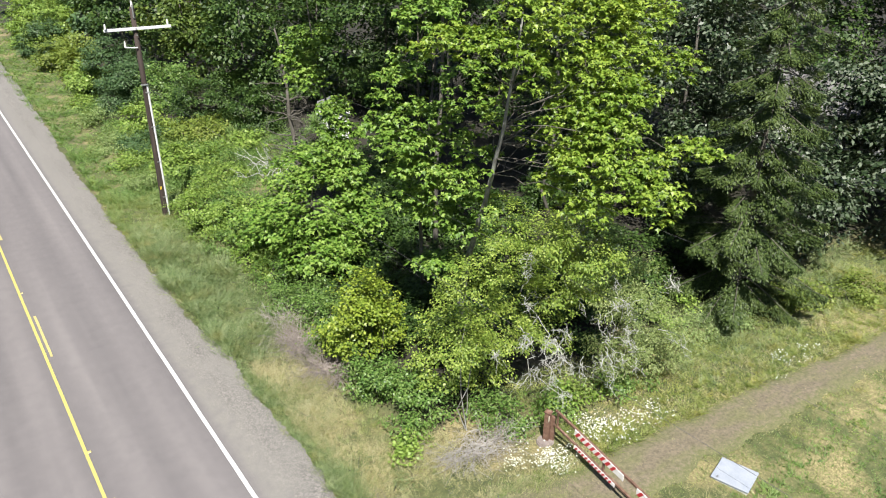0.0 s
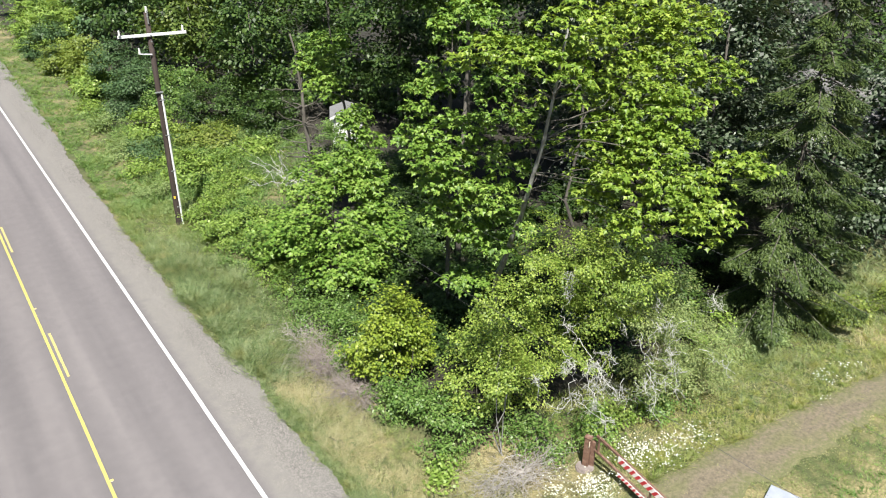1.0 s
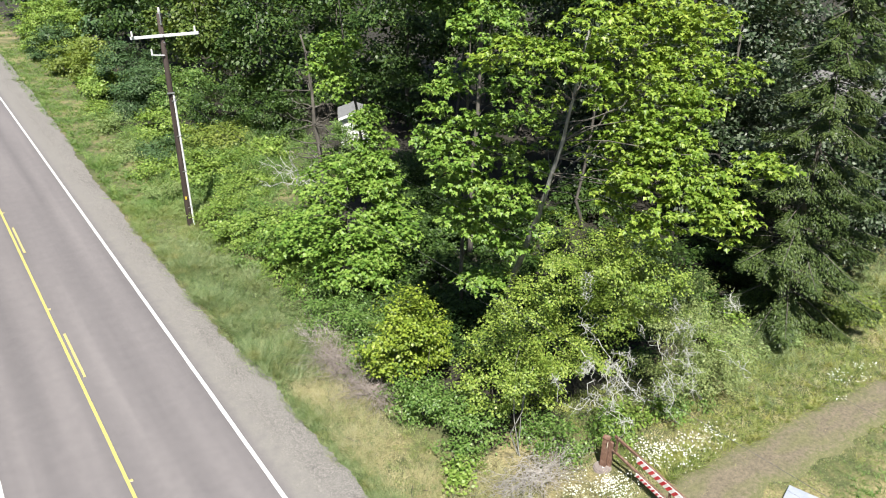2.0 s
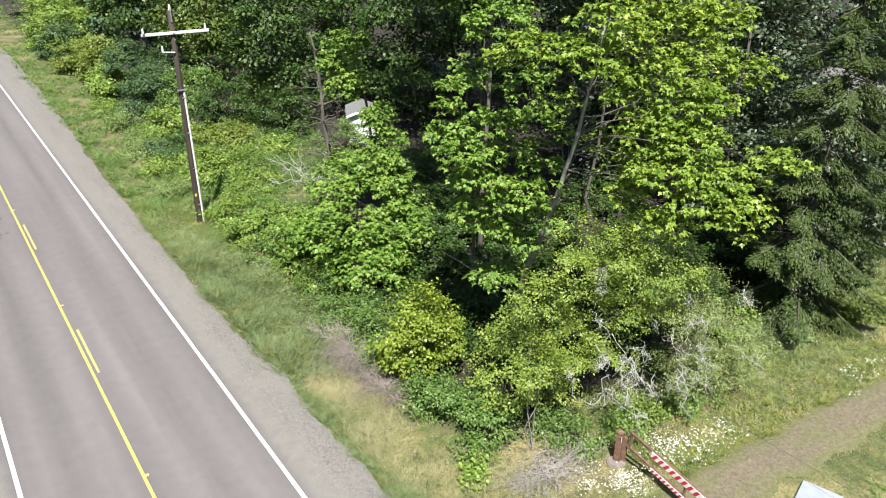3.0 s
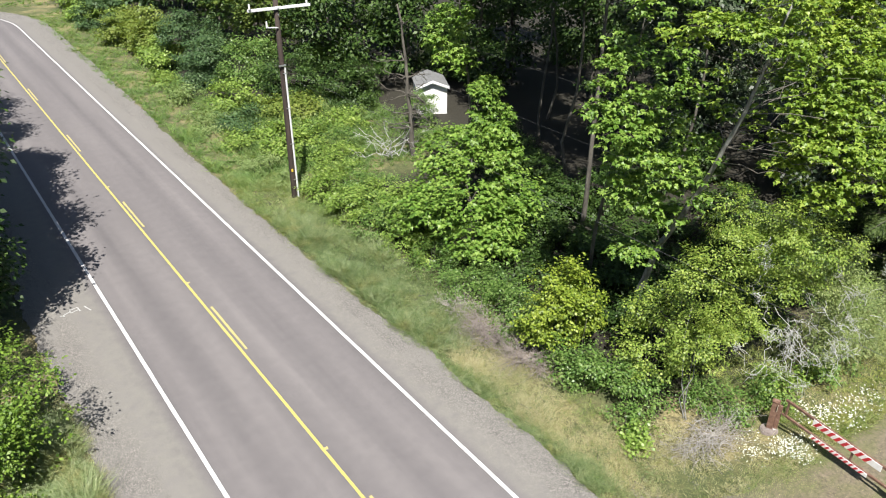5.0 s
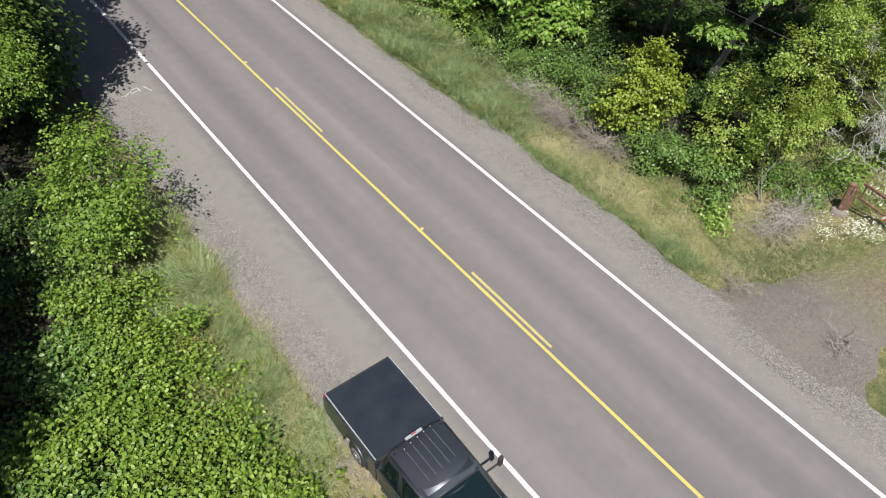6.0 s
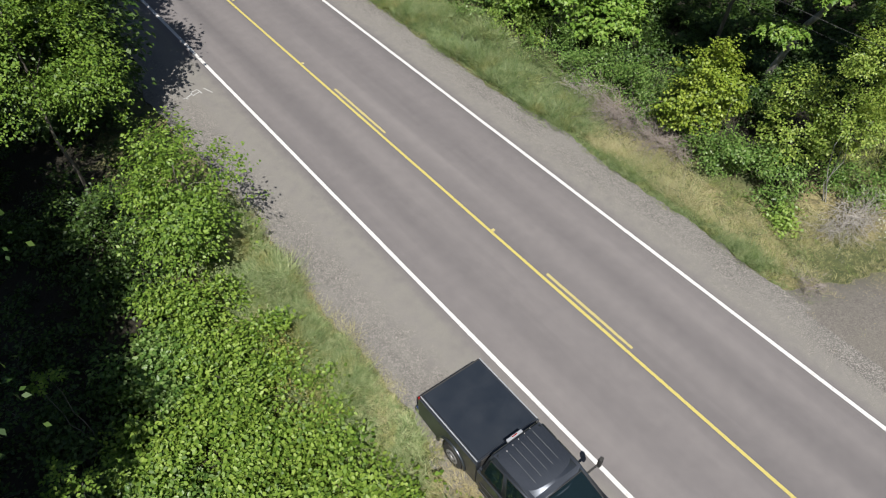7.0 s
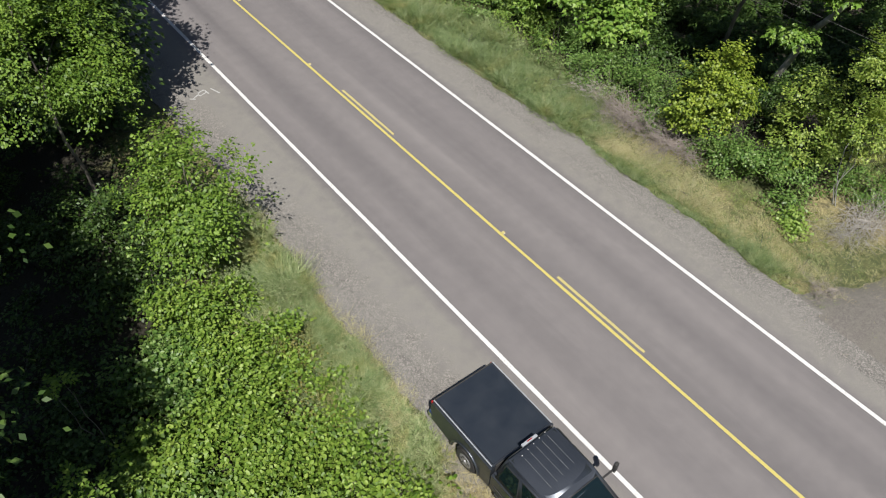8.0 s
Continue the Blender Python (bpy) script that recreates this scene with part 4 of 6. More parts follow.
        part("headlamp", box((0.36, 0.05, 0.2), (0.7 * s, -3.205, 0.88), 0.03), ALLOY, car, "clear headlamp")
        mirror = part("door_mirror", box((0.13, 0.09, 0.34), (1.3 * s, -1.08, 1.4), 0.035, 10 * s), RUBBER, car, "large black door mirror")
        part("mirror_arm", box((0.34, 0.045, 0.045), (1.08 * s, -1.06, 1.29), 0.01), RUBBER, mirror)
        part("mirror_glass", box((0.1, 0.006, 0.28), (1.3 * s, -1.03, 1.4), 0.002, 10 * s), CHROME, mirror)
        part("door_handle", box((0.03, 0.16, 0.035), (0.985 * s, -0.25, 1.0), 0.008), RUBBER, car, "black door handle")
        part("sill", box((0.06, 1.9, 0.09), (0.96 * s, -0.55, 0.44), 0.015), RUBBER, car)
        part("flank_moulding", box((0.02, 1.9, 0.07), (0.98 * s, -0.5, 0.72), 0.006), RUBBER, car)
    part("tailgate", box((1.5, 0.05, 0.6), (0, 2.825, 1.02), 0.02), TRUCK, car)
    part("tailgate_handle", box((0.26, 0.03, 0.1), (0, 2.86, 1.18), 0.01), RUBBER, car)
    part("rear_bumper", box((1.9, 0.2, 0.2), (0, 2.9, 0.58), 0.04), CHROME, car, "chromed rear bumper")
    part("front_bumper", box((1.94, 0.24, 0.26), (0, -3.27, 0.55), 0.05), CHROME, car, "chromed front bumper")
    part("grille", box((0.9, 0.05, 0.36), (0, -3.21, 0.88), 0.03), CHROME, car)
    brake = part("brake_lamp", box((0.46, 0.07, 0.06), (0, 0.46, 1.79), 0.015), RAIL, car, "high brake lamp bar")
    part("red_lens", box((0.15, 0.02, 0.045), (0, 0.46, 1.815), 0.006), TAIL_RED, brake, "red lens")
    part("antenna", rod((0.82, -2.1, 1.15), (0.84, -2.05, 1.85), 0.006, 0.003, 6), RUBBER, car)
    for s in (-1, 1):
        for y in (1.48, -2.12):
            x = 0.83 * s
            bm = rod((x - 0.13, y, 0.38), (x + 0.13, y, 0.38), 0.39, 0.39, 28, 0.05)
            wheel = part("wheel", bm, RUBBER, car, "black tyre with dull alloy rim", False)
            out = x + 0.135 * s
            part("rim", rod((out - 0.03 * s, y, 0.38), (out + 0.006 * s, y, 0.38), 0.23, 0.2, 20), ALLOY, wheel, "dull alloy rim")
            for k in range(6):
                a = math.pi * k / 3
                part("rim_hole", rod((out, y + 0.13 * math.cos(a), 0.38 + 0.13 * math.sin(a)), (out + 0.009 * s, y + 0.13 * math.cos(a), 0.38 + 0.13 * math.sin(a)), 0.035, 0.035, 8), RUBBER, wheel)
            part("hub", rod((out, y, 0.38), (out + 0.03 * s, y, 0.38), 0.06, 0.045, 10), ALLOY, wheel)
    return car


pickup()

# ---- trees and bushes beside the drive ----
def at_ground(x, y):
    return (x, y, ground_z(x, y))


def maple(label, base, stem, radius, clouds, mat, seed, size=0.2, bark=BARK, trunk_label="", limb=0.035):
    """A maple: a leaning stem through given points, a limb to every cloud of leaves, twigs within it, and leaves in drooping rosettes.
    Clouds: centre from the base, reach aside and upwards, rosettes for each square metre."""
    rng = np.random.default_rng(seed)
    thing = empty("maple_tree", base, label, "tree")
    stem = [np.array(p, float) for p in stem]
    fine = []
    for a, b in zip(stem, stem[1:]):
        fine += [a + (b - a) * k / 4 + rng.normal(0, 0.02, 3) for k in range(4)]
    fine.append(stem[-1])
    tubes = Tubes()
    tubes.add(fine, [radius * (1 - 0.8 * (k / (len(fine) - 1)) ** 1.2) for k in range(len(fine))], 10)
    tubes.part("trunk", bark, thing, trunk_label)
    boughs = Tubes()
    ends, outs = [], []
    for c, r, h, rate in clouds:
        c = np.array(c, float)
        low = min(fine[1:-1], key=lambda p: np.linalg.norm(p - c - np.array((0, 0, -1.0))))
        boughs.wander(rng, low, c, limb * 0.6, 0.008, 6, 0.25, 4, -0.05)
        n = int(4 * math.pi * (r * r + 2 * r * h) / 3 * rate)
        d = unit(rng.normal(0, 1, (n, 3)))
        d[:, 2] = np.where(rng.random(n) < 0.6, np.abs(d[:, 2]), d[:, 2])
        p = c + d * np.array((r, r, h)) * rng.uniform(0.45, 1.12, (n, 1))
        for q in p[: max(3, n // 14)]:
            boughs.wander(rng, c + (q - c) * 0.1, q, 0.012, 0.005, 4, 0.2, 3)
        ends.append(p)
        outs.append(unit(d * np.array((1, 1, 0.4))))
    tagged(boughs.part("branchwork", BARK, thing), "", "", "", "stuff")
    ends, outs = np.concatenate(ends), np.concatenate(outs)
    at, normal, along, s = rosettes(rng, ends, outs, 11, size)
    leaves("crown", at, normal, along, s, LOBED, mat, thing)
    return thing


def rosettes(rng, ends, outs, count, size):
    """Whorls of leaves that hang like small umbrellas from the twigs' ends."""
    n = len(ends) * count
    e, o = np.repeat(ends, count, axis=0), np.repeat(outs, count, axis=0)
    grown = np.repeat(rng.uniform(0.7, 1.25, len(ends)), count)
    a = rng.uniform(0, 2 * math.pi, n)
    ray = np.column_stack([np.cos(a), np.sin(a), rng.uniform(-0.95, 0.1, n)]) + o * 0.3
    at = e + ray * (size * grown * rng.uniform(0.15, 0.8, n))[:, None]
    normal = np.array((0, 0, 0.9)) + ray * np.array((0.45, 0.45, 0)) + rng.normal(0, 0.25, (n, 3))
    return at, normal, ray + rng.normal(0, 0.15, (n, 3)), size * grown * rng.uniform(0.7, 1.2, n)


maple("tall bigleaf maple with bright yellow-green leaves and a leaning pale trunk", (14.6, 21.2, -0.45),
      [(0, 0, -0.2), (-0.24, -0.5, 1.55), (-0.6, -1.2, 3.65), (-1.05, -2.25, 5.4), (-1.4, -3.35, 7.85), (-1.7, -4.3, 10.4), (-1.9, -5.0, 13.2)], 0.145,
      [((2.2, -4.0, 12.7), 1.21, 1.21, 9.5), ((2.6, -4.8, 11.6), 1.21, 1.11, 9.5), ((1.2, -4.9, 10.9), 1.26, 1.16, 9.5), ((1.6, -5.8, 10.3), 1.16, 1.06, 9.5), ((0.5, -5.3, 9.7), 1.23, 1.04, 9.5), ((1.0, -6.2, 9.4), 1.13, 0.95, 9.5),
       ((0.1, -6.3, 8.7), 1.20, 0.93, 9.5), ((0.6, -7.3, 8.3), 1.02, 0.74, 9.5), ((0.8, -4.8, 8.2), 0.99, 0.89, 9.5), ((1.0, -8.2, 8.1), 0.92, 0.64, 9.5), ((2.3, -8.3, 9.4), 0.91, 0.42, 9.5), ((4.3, -5.7, 11.2), 1.05, 0.63, 7.6),
       ((3.8, -4.5, 12.6), 1.15, 0.94, 9.5), ((1.3, -7.6, 8.9), 0.75, 0.47, 9.5), ((1.5, -3.2, 9.9), 0.92, 0.92, 4.3), ((-0.2, -4.4, 12.3), 1.02, 0.93, 8.6), ((-2.9, -3.7, 12.5), 1.04, 0.45, 7.6), ((-2.6, -4.7, 12.3), 0.84, 0.47, 7.6),
       ((-3.2, -2.7, 12.1), 0.80, 0.39, 5.7), ((-1.6, -4.8, 13.2), 1.04, 0.78, 5.7), ((-2.2, -5.6, 11.9), 0.57, 0.57, 7.6), ((-0.2, -2.1, 10.0), 0.80, 0.70, 2.4), ((0.4, -3.2, 8.8), 0.80, 0.80, 2.9), ((-0.8, -3.2, 9.3), 0.73, 0.58, 3.3),
       ((-0.2, -6.7, 7.5), 0.83, 0.46, 8.6), ((-0.0, -5.0, 7.7), 0.77, 0.58, 6.6)],
      MAPLE, 11, 0.15, PALE_BARK, "pale lichen-grey leaning trunk")
maple("tall maple with mid-green leaves in hanging tiers", (14.4, 23.6, -0.45),
      [(0, 0, -0.2), (-0.4, -0.4, 3.0), (-1.1, -1.4, 6.0), (-1.8, -2.3, 9.0), (-2.3, -3.0, 12.5)], 0.09,
      [((-3.1, -2.8, 10.7), 0.77, 0.39, 8.8), ((-2.6, -3.6, 9.6), 0.87, 0.58, 8.8), ((-3.3, -3.5, 8.7), 0.97, 0.70, 11.0), ((-2.9, -3.8, 7.7), 0.94, 0.63, 11.0), ((-1.7, -4.8, 7.4), 0.83, 0.67, 8.8), ((-2.2, -3.6, 6.0), 1.03, 0.45, 11.0),
       ((-1.2, -4.2, 5.3), 0.71, 0.42, 9.9), ((-1.8, -3.6, 3.8), 0.91, 0.35, 11.0), ((-2.3, -3.6, 12.9), 1.13, 0.72, 7.7), ((-1.2, -5.2, 8.3), 0.62, 0.55, 6.6), ((-0.5, -3.5, 9.3), 1.03, 0.82, 4.4), ((-3.5, -2.7, 10.1), 0.50, 0.31, 8.8),
       ((-3.6, -2.8, 9.2), 0.70, 0.51, 8.8), ((-1.6, -3.8, 8.5), 0.90, 0.68, 6.6), ((-2.1, -4.2, 7.0), 0.84, 0.56, 8.8), ((-0.8, -4.8, 6.3), 0.78, 0.49, 7.7), ((-2.9, -3.4, 6.7), 0.72, 0.44, 9.9), ((-2.1, -2.3, 11.1), 0.80, 0.48, 5.5),
       ((-0.3, -2.6, 10.4), 0.94, 0.63, 4.4)],
      MAPLE_YOUNG, 22, 0.16)
maple("tall slender maple with layered green leaves beside a dead tree", (15.8, 33.4, -0.45),
      [(0, 0, -0.2), (-0.3, 0, 3.0), (-0.7, -0.3, 6.0), (-1.2, -0.2, 9.0), (-1.4, 0.0, 12.5)], 0.1,
      [((-2.0, 0.1, 8.8), 0.93, 0.93, 9.0), ((-1.9, -0.8, 8.0), 0.92, 0.75, 9.0), ((-1.3, -2.2, 6.7), 0.85, 0.73, 9.0), ((-1.3, -2.7, 5.6), 0.96, 0.79, 9.0), ((-2.3, -3.0, 5.0), 1.11, 0.61, 9.0), ((-2.0, -4.3, 4.2), 1.15, 0.71, 9.0),
       ((-1.9, -4.8, 3.3), 0.93, 0.49, 9.0), ((-1.1, 0.5, 9.6), 1.19, 0.83, 7.2), ((-1.8, -4.0, 5.1), 0.82, 0.66, 9.0),
       ((-1.4, -2.3, 6.5), 0.56, 0.79, 9.0)],
      MAPLE_YOUNG, 21, 0.19)
tree("maple_tree", "tall dark green maple deep in the wood", at_ground(17.5, 27.0),
     [((-2.0, 0.5, 14.0), (2.8, 2.6, 2.2)), ((0.5, -1.5, 15.5), (3.5, 3.0, 2.4)), ((1.0, 2.0, 17.0), (3.6, 3.4, 2.4)),
      ((-3.2, 2.4, 15.5), (2.4, 2.4, 1.8)), ((2.5, 0.0, 13.5), (2.6, 2.6, 1.8))],
     WOODS, 12, LOBED, 4.2, 18, 0.22, 0.19, 0.42, 0.9, 0.14, BARK, gap_scale=0.45)
tree("young_maple", "young maple with layered fresh green leaves over brambles", at_ground(12.3, 29.0),
     [((-0.8, -0.4, 2.5), (2.0, 1.9, 1.1)), ((0.6, 0.8, 3.5), (1.8, 1.8, 1.0)), ((-0.5, -1.4, 1.6), (1.7, 1.5, 0.9)), ((1.2, -1.0, 2.6), (1.3, 1.3, 0.9)), ((0.4, 2.4, 4.0), (1.5, 1.5, 1.0)), ((-1.8, 1.4, 2.2), (1.4, 1.4, 0.9))],
     MAPLE_YOUNG, 13, LOBED, 7.5, 13, 0.17, 0.2, 0.2, 0.9, 0.07, BARK, up=1.2, clump=(4, 0.3))
shrub("hazel_bush", "round yellow-green hazel bush in full leaf", at_ground(9.7, 20.7),
      [((0, -0.1, 2.0), (1.0, 1.0, 1.1)), ((-0.05, -0.3, 3.5), (0.4, 0.4, 0.7)), ((-0.8, 0.3, 1.5), (0.7, 0.7, 0.7)), ((0.8, 0.0, 1.8), (0.75, 0.85, 0.9)), ((0.35, 0.2, 2.9), (0.6, 0.6, 0.6)), ((-0.5, -0.4, 2.7), (0.5, 0.5, 0.5)), ((0.5, -0.6, 2.5), (0.55, 0.5, 0.5)), ((-0.3, 0.5, 3.0), (0.45, 0.45, 0.5))],
      HAZEL, 14, ROUND, 24, 13, 0.1, 0.105, 0.28, clump=(4, 0.16), gap_scale=1.6)
shrub("hazel_bush", "spreading olive-green shrub in full leaf", at_ground(11.2, 17.7),
      [((0, 0, 1.4), (1.3, 1.2, 1.2)), ((0.6, 0.3, 2.3), (1.0, 1.0, 1.0)), ((1.0, -0.9, 1.2), (1.0, 0.9, 0.9))], OLIVE, 24, ROUND, 22, 14, 0.1, 0.09, 0.4, clump=(4, 0.17), gap_scale=1.5)
shrub("hawthorn", "old hawthorn with olive leaves over lichen-grey twigs", at_ground(13.4, 15.4),
      [((-0.4, -0.8, 7.0), (0.7, 0.7, 0.7)), ((-0.7, 1.4, 6.6), (0.8, 0.8, 0.8)), ((-2.2, 0.9, 5.0), (0.9, 0.9, 0.9)), ((1.1, -0.9, 5.8), (1.0, 1.0, 0.9)), ((0.3, -0.3, 4.9), (1.0, 0.9, 0.9)), ((1.4, 0.4, 4.6), (1.2, 1.2, 1.0)), ((0.8, 0.8, 5.9), (0.9, 0.9, 0.9)),
       ((-2.9, 0.2, 3.4), (0.8, 0.8, 0.8)), ((-0.9, 0.5, 3.2), (1.2, 0.8, 1.0)), ((0.6, 0.4, 2.4), (1.0, 0.8, 0.9)), ((-1.6, 0.3, 6.1), (0.6, 0.6, 0.6))],
      OLIVE, 15, OVAL, 27.0, 22, 0.1, 0.085, 0.52, PALE_BARK, "tree", stems=3, clump=(4, 0.22), gap_scale=1.3)
shrub("hawthorn", "thin old hawthorn with small pale leaves on grey twigs", at_ground(16.4, 14.4),
      [((-0.6, 0.1, 4.5), (1.2, 1.1, 1.0)), ((0.2, -0.2, 3.3), (1.2, 1.1, 1.0)), ((-0.6, 1.4, 5.6), (1.1, 1.1, 0.9)), ((1.6, -0.4, 2.2), (1.1, 1.0, 1.0)), ((1.9, -0.5, 0.9), (1.1, 1.0, 0.8)), ((-0.1, -0.2, 1.6), (1.0, 0.8, 0.8)), ((0.9, 0.4, 4.2), (0.9, 0.9, 0.8))],
      SAGE, 16, OVAL, 25.0, 20, 0.11, 0.075, 0.52, PALE_BARK, "tree", stems=3, clump=(4, 0.26), gap_scale=1.3)


def dead_branches(name, label, base, seed, n, reach, mat=LICHEN, thick=0.03, forks=3, category="dead branches"):
    """Crooked bare boughs that fork again and again."""
    rng = np.random.default_rng(seed)
    tubes = Tubes()
    for _ in range(n):
        a = rng.uniform(0, 2 * math.pi)
        tip = np.array((math.cos(a) * reach[0], math.sin(a) * reach[1], rng.uniform(*reach[2]))) * rng.uniform(0.7, 1.1)
        pts = tubes.wander(rng, rng.normal(0, 0.25, 3) * (1, 1, 0) + np.array((0, 0, 0.3)), tip, thick, thick * 0.4, 7, 0.3, 5)
        for _ in range(forks):
            p = np.array(pts[rng.integers(2, 7)])
            q = p + rng.normal(0, 0.45, 3) * (1, 1, 0.7) + np.array((math.cos(a), math.sin(a), -0.1)) * 0.35
            sub = tubes.wander(rng, p, q, thick * 0.5, thick * 0.2, 5, 0.35, 4)
            for _ in range(3):
                p2 = np.array(sub[rng.integers(1, 5)])
                tubes.wander(rng, p2, p2 + rng.normal(0, 0.22, 3), thick * 0.28, thick * 0.12, 3, 0.3, 3)
    ob = mesh_object(name, tubes.verts, tubes.faces, mat, None, label, True)
    ob.location = base
    return tagged(ob, "", category, "", "stuff")


def lichen_boughs(label, at, seed, n, box_lo, box_hi, mat=LICHEN, reach=0.75):
    """Bare crooked twigs that hang and poke out of a bush, each from its own place."""
    rng = np.random.default_rng(seed)
    tubes = Tubes()
    for _ in range(n):
        p = rng.uniform(box_lo, box_hi)
        q = p + rng.normal(0, 0.4, 3) + np.array((-0.25, -0.45, -0.45)) * rng.uniform(0.3, 1.5)
        pts = tubes.wander(rng, p, q, 0.011, 0.006, 7, 0.45, 4)
        for _ in range(6):
            a = np.array(pts[rng.integers(2, 7)])
            sub = tubes.wander(rng, a, a + rng.normal(0, 0.26, 3) * reach + np.array((0, 0, -0.15)), 0.008, 0.005, 4, 0.5, 3)
            for _ in range(3):
                c = np.array(sub[rng.integers(1, 4)])
                tubes.wander(rng, c, c + rng.normal(0, 0.13, 3), 0.007, 0.004, 3, 0.4, 3)
    ob = mesh_object("lichen_boughs", tubes.verts, tubes.faces, mat, None, label, True)
    ob.location = at
    return tagged(ob, "", "dead branches", "", "stuff")


lichen_boughs("bare lichen-grey boughs hanging out of an old hawthorn", at_ground(13.4, 15.4), 31, 9, (-2.7, -1.8, 2.2), (-0.6, -0.9, 4.6))
lichen_boughs("shaggy white lichen twigs hanging from an old hawthorn", at_ground(13.4, 15.4), 37, 6, (-1.9, -2.0, 2.6), (-0.2, -1.4, 4.4), LICHEN, 0.9)
lichen_boughs("fine bare grey twigs poking out of an old hawthorn", at_ground(13.4, 15.4), 32, 20, (0.8, -2.5, 1.2), (4.6, -1.4, 5.0), LICHEN, 0.8)
lichen_boughs("bare grey twigs in the top of a hawthorn", at_ground(13.4, 15.4), 36, 9, (-0.8, -0.4, 4.4), (1.8, 0.6, 6.4), LICHEN, 0.9)
dead_branches("dead_brambles", "heap of dry grey-brown bramble canes", at_ground(8.1, 22.9), 33, 70, (0.75, 1.5, (0.2, 1.15)), DRY_TWIG, 0.013, 4)
dead_branches("dead_brambles", "tangle of dry grey bramble canes below a bush", at_ground(8.25, 20.9), 39, 60, (0.7, 1.3, (0.1, 0.9)), DRY_TWIG, 0.013, 4)
dead_branches("dead_stalks", "small heap of bleached pinkish dead stalks", at_ground(8.35, 25.2), 38, 40, (0.4, 0.5, (0.1, 0.5)), PALE_STALK, 0.014, 3)
dead_branches("brush_pile", "low heap of dry grey sticks in the grass", at_ground(10.2, 14.3), 34, 60, (1.7, 0.8, (0.05, 0.45)), GREY_STICK, 0.013, 3)
dead_branches("stick_debris", "small scatter of dry sticks on bare gravel", at_ground(6.26, 13.37), 91, 16, (0.5, 0.4, (0.02, 0.15)), DRY_TWIG, 0.011, 2)
dead_branches("stick_debris", "small scatter of dry sticks on bare gravel", at_ground(6.74, 10.23), 92, 12, (0.45, 0.3, (0.02, 0.12)), DRY_TWIG, 0.011, 2)
dead_branches("dead_bush", "bleached bare branches of a dead bush", at_ground(15.2, 40.6), 35, 12, (2.6, 1.4, (0.8, 3.0)), LICHEN, 0.025, 3)


def dead_tree(at, seed):
    rng = np.random.default_rng(seed)
    thing = empty("dead_tree", at, "bare grey dead tree with crooked broken limbs", "tree")
    tubes = Tubes()
    stem = tubes.wander(rng, (0, 0, -0.2), (-0.7, 0.5, 9.0), 0.2, 0.05, 9, 0.08, 8)
    tubes.part("trunk", BARK, thing)
    for i in range(38):
        k = min(rng.integers(1, 9), rng.integers(2, 9))
        a = rng.uniform(0, 2 * math.pi)
        l = rng.uniform(0.7, 2.1)
        p = np.array(stem[k])
        twig = Tubes()
        pts = twig.wander(rng, p, p + np.array((math.cos(a) * l, math.sin(a) * l, rng.uniform(-0.2, 0.6))), 0.05, 0.016, 5, 0.3, 4)
        for _ in range(4):
            q = np.array(pts[rng.integers(2, 5)])
            twig.wander(rng, q, q + rng.normal(0, 0.3, 3), 0.02, 0.008, 3, 0.3, 3)
        twig.part("limb", BARK, thing)


dead_tree(at_ground(16.6, 40.2), 41)


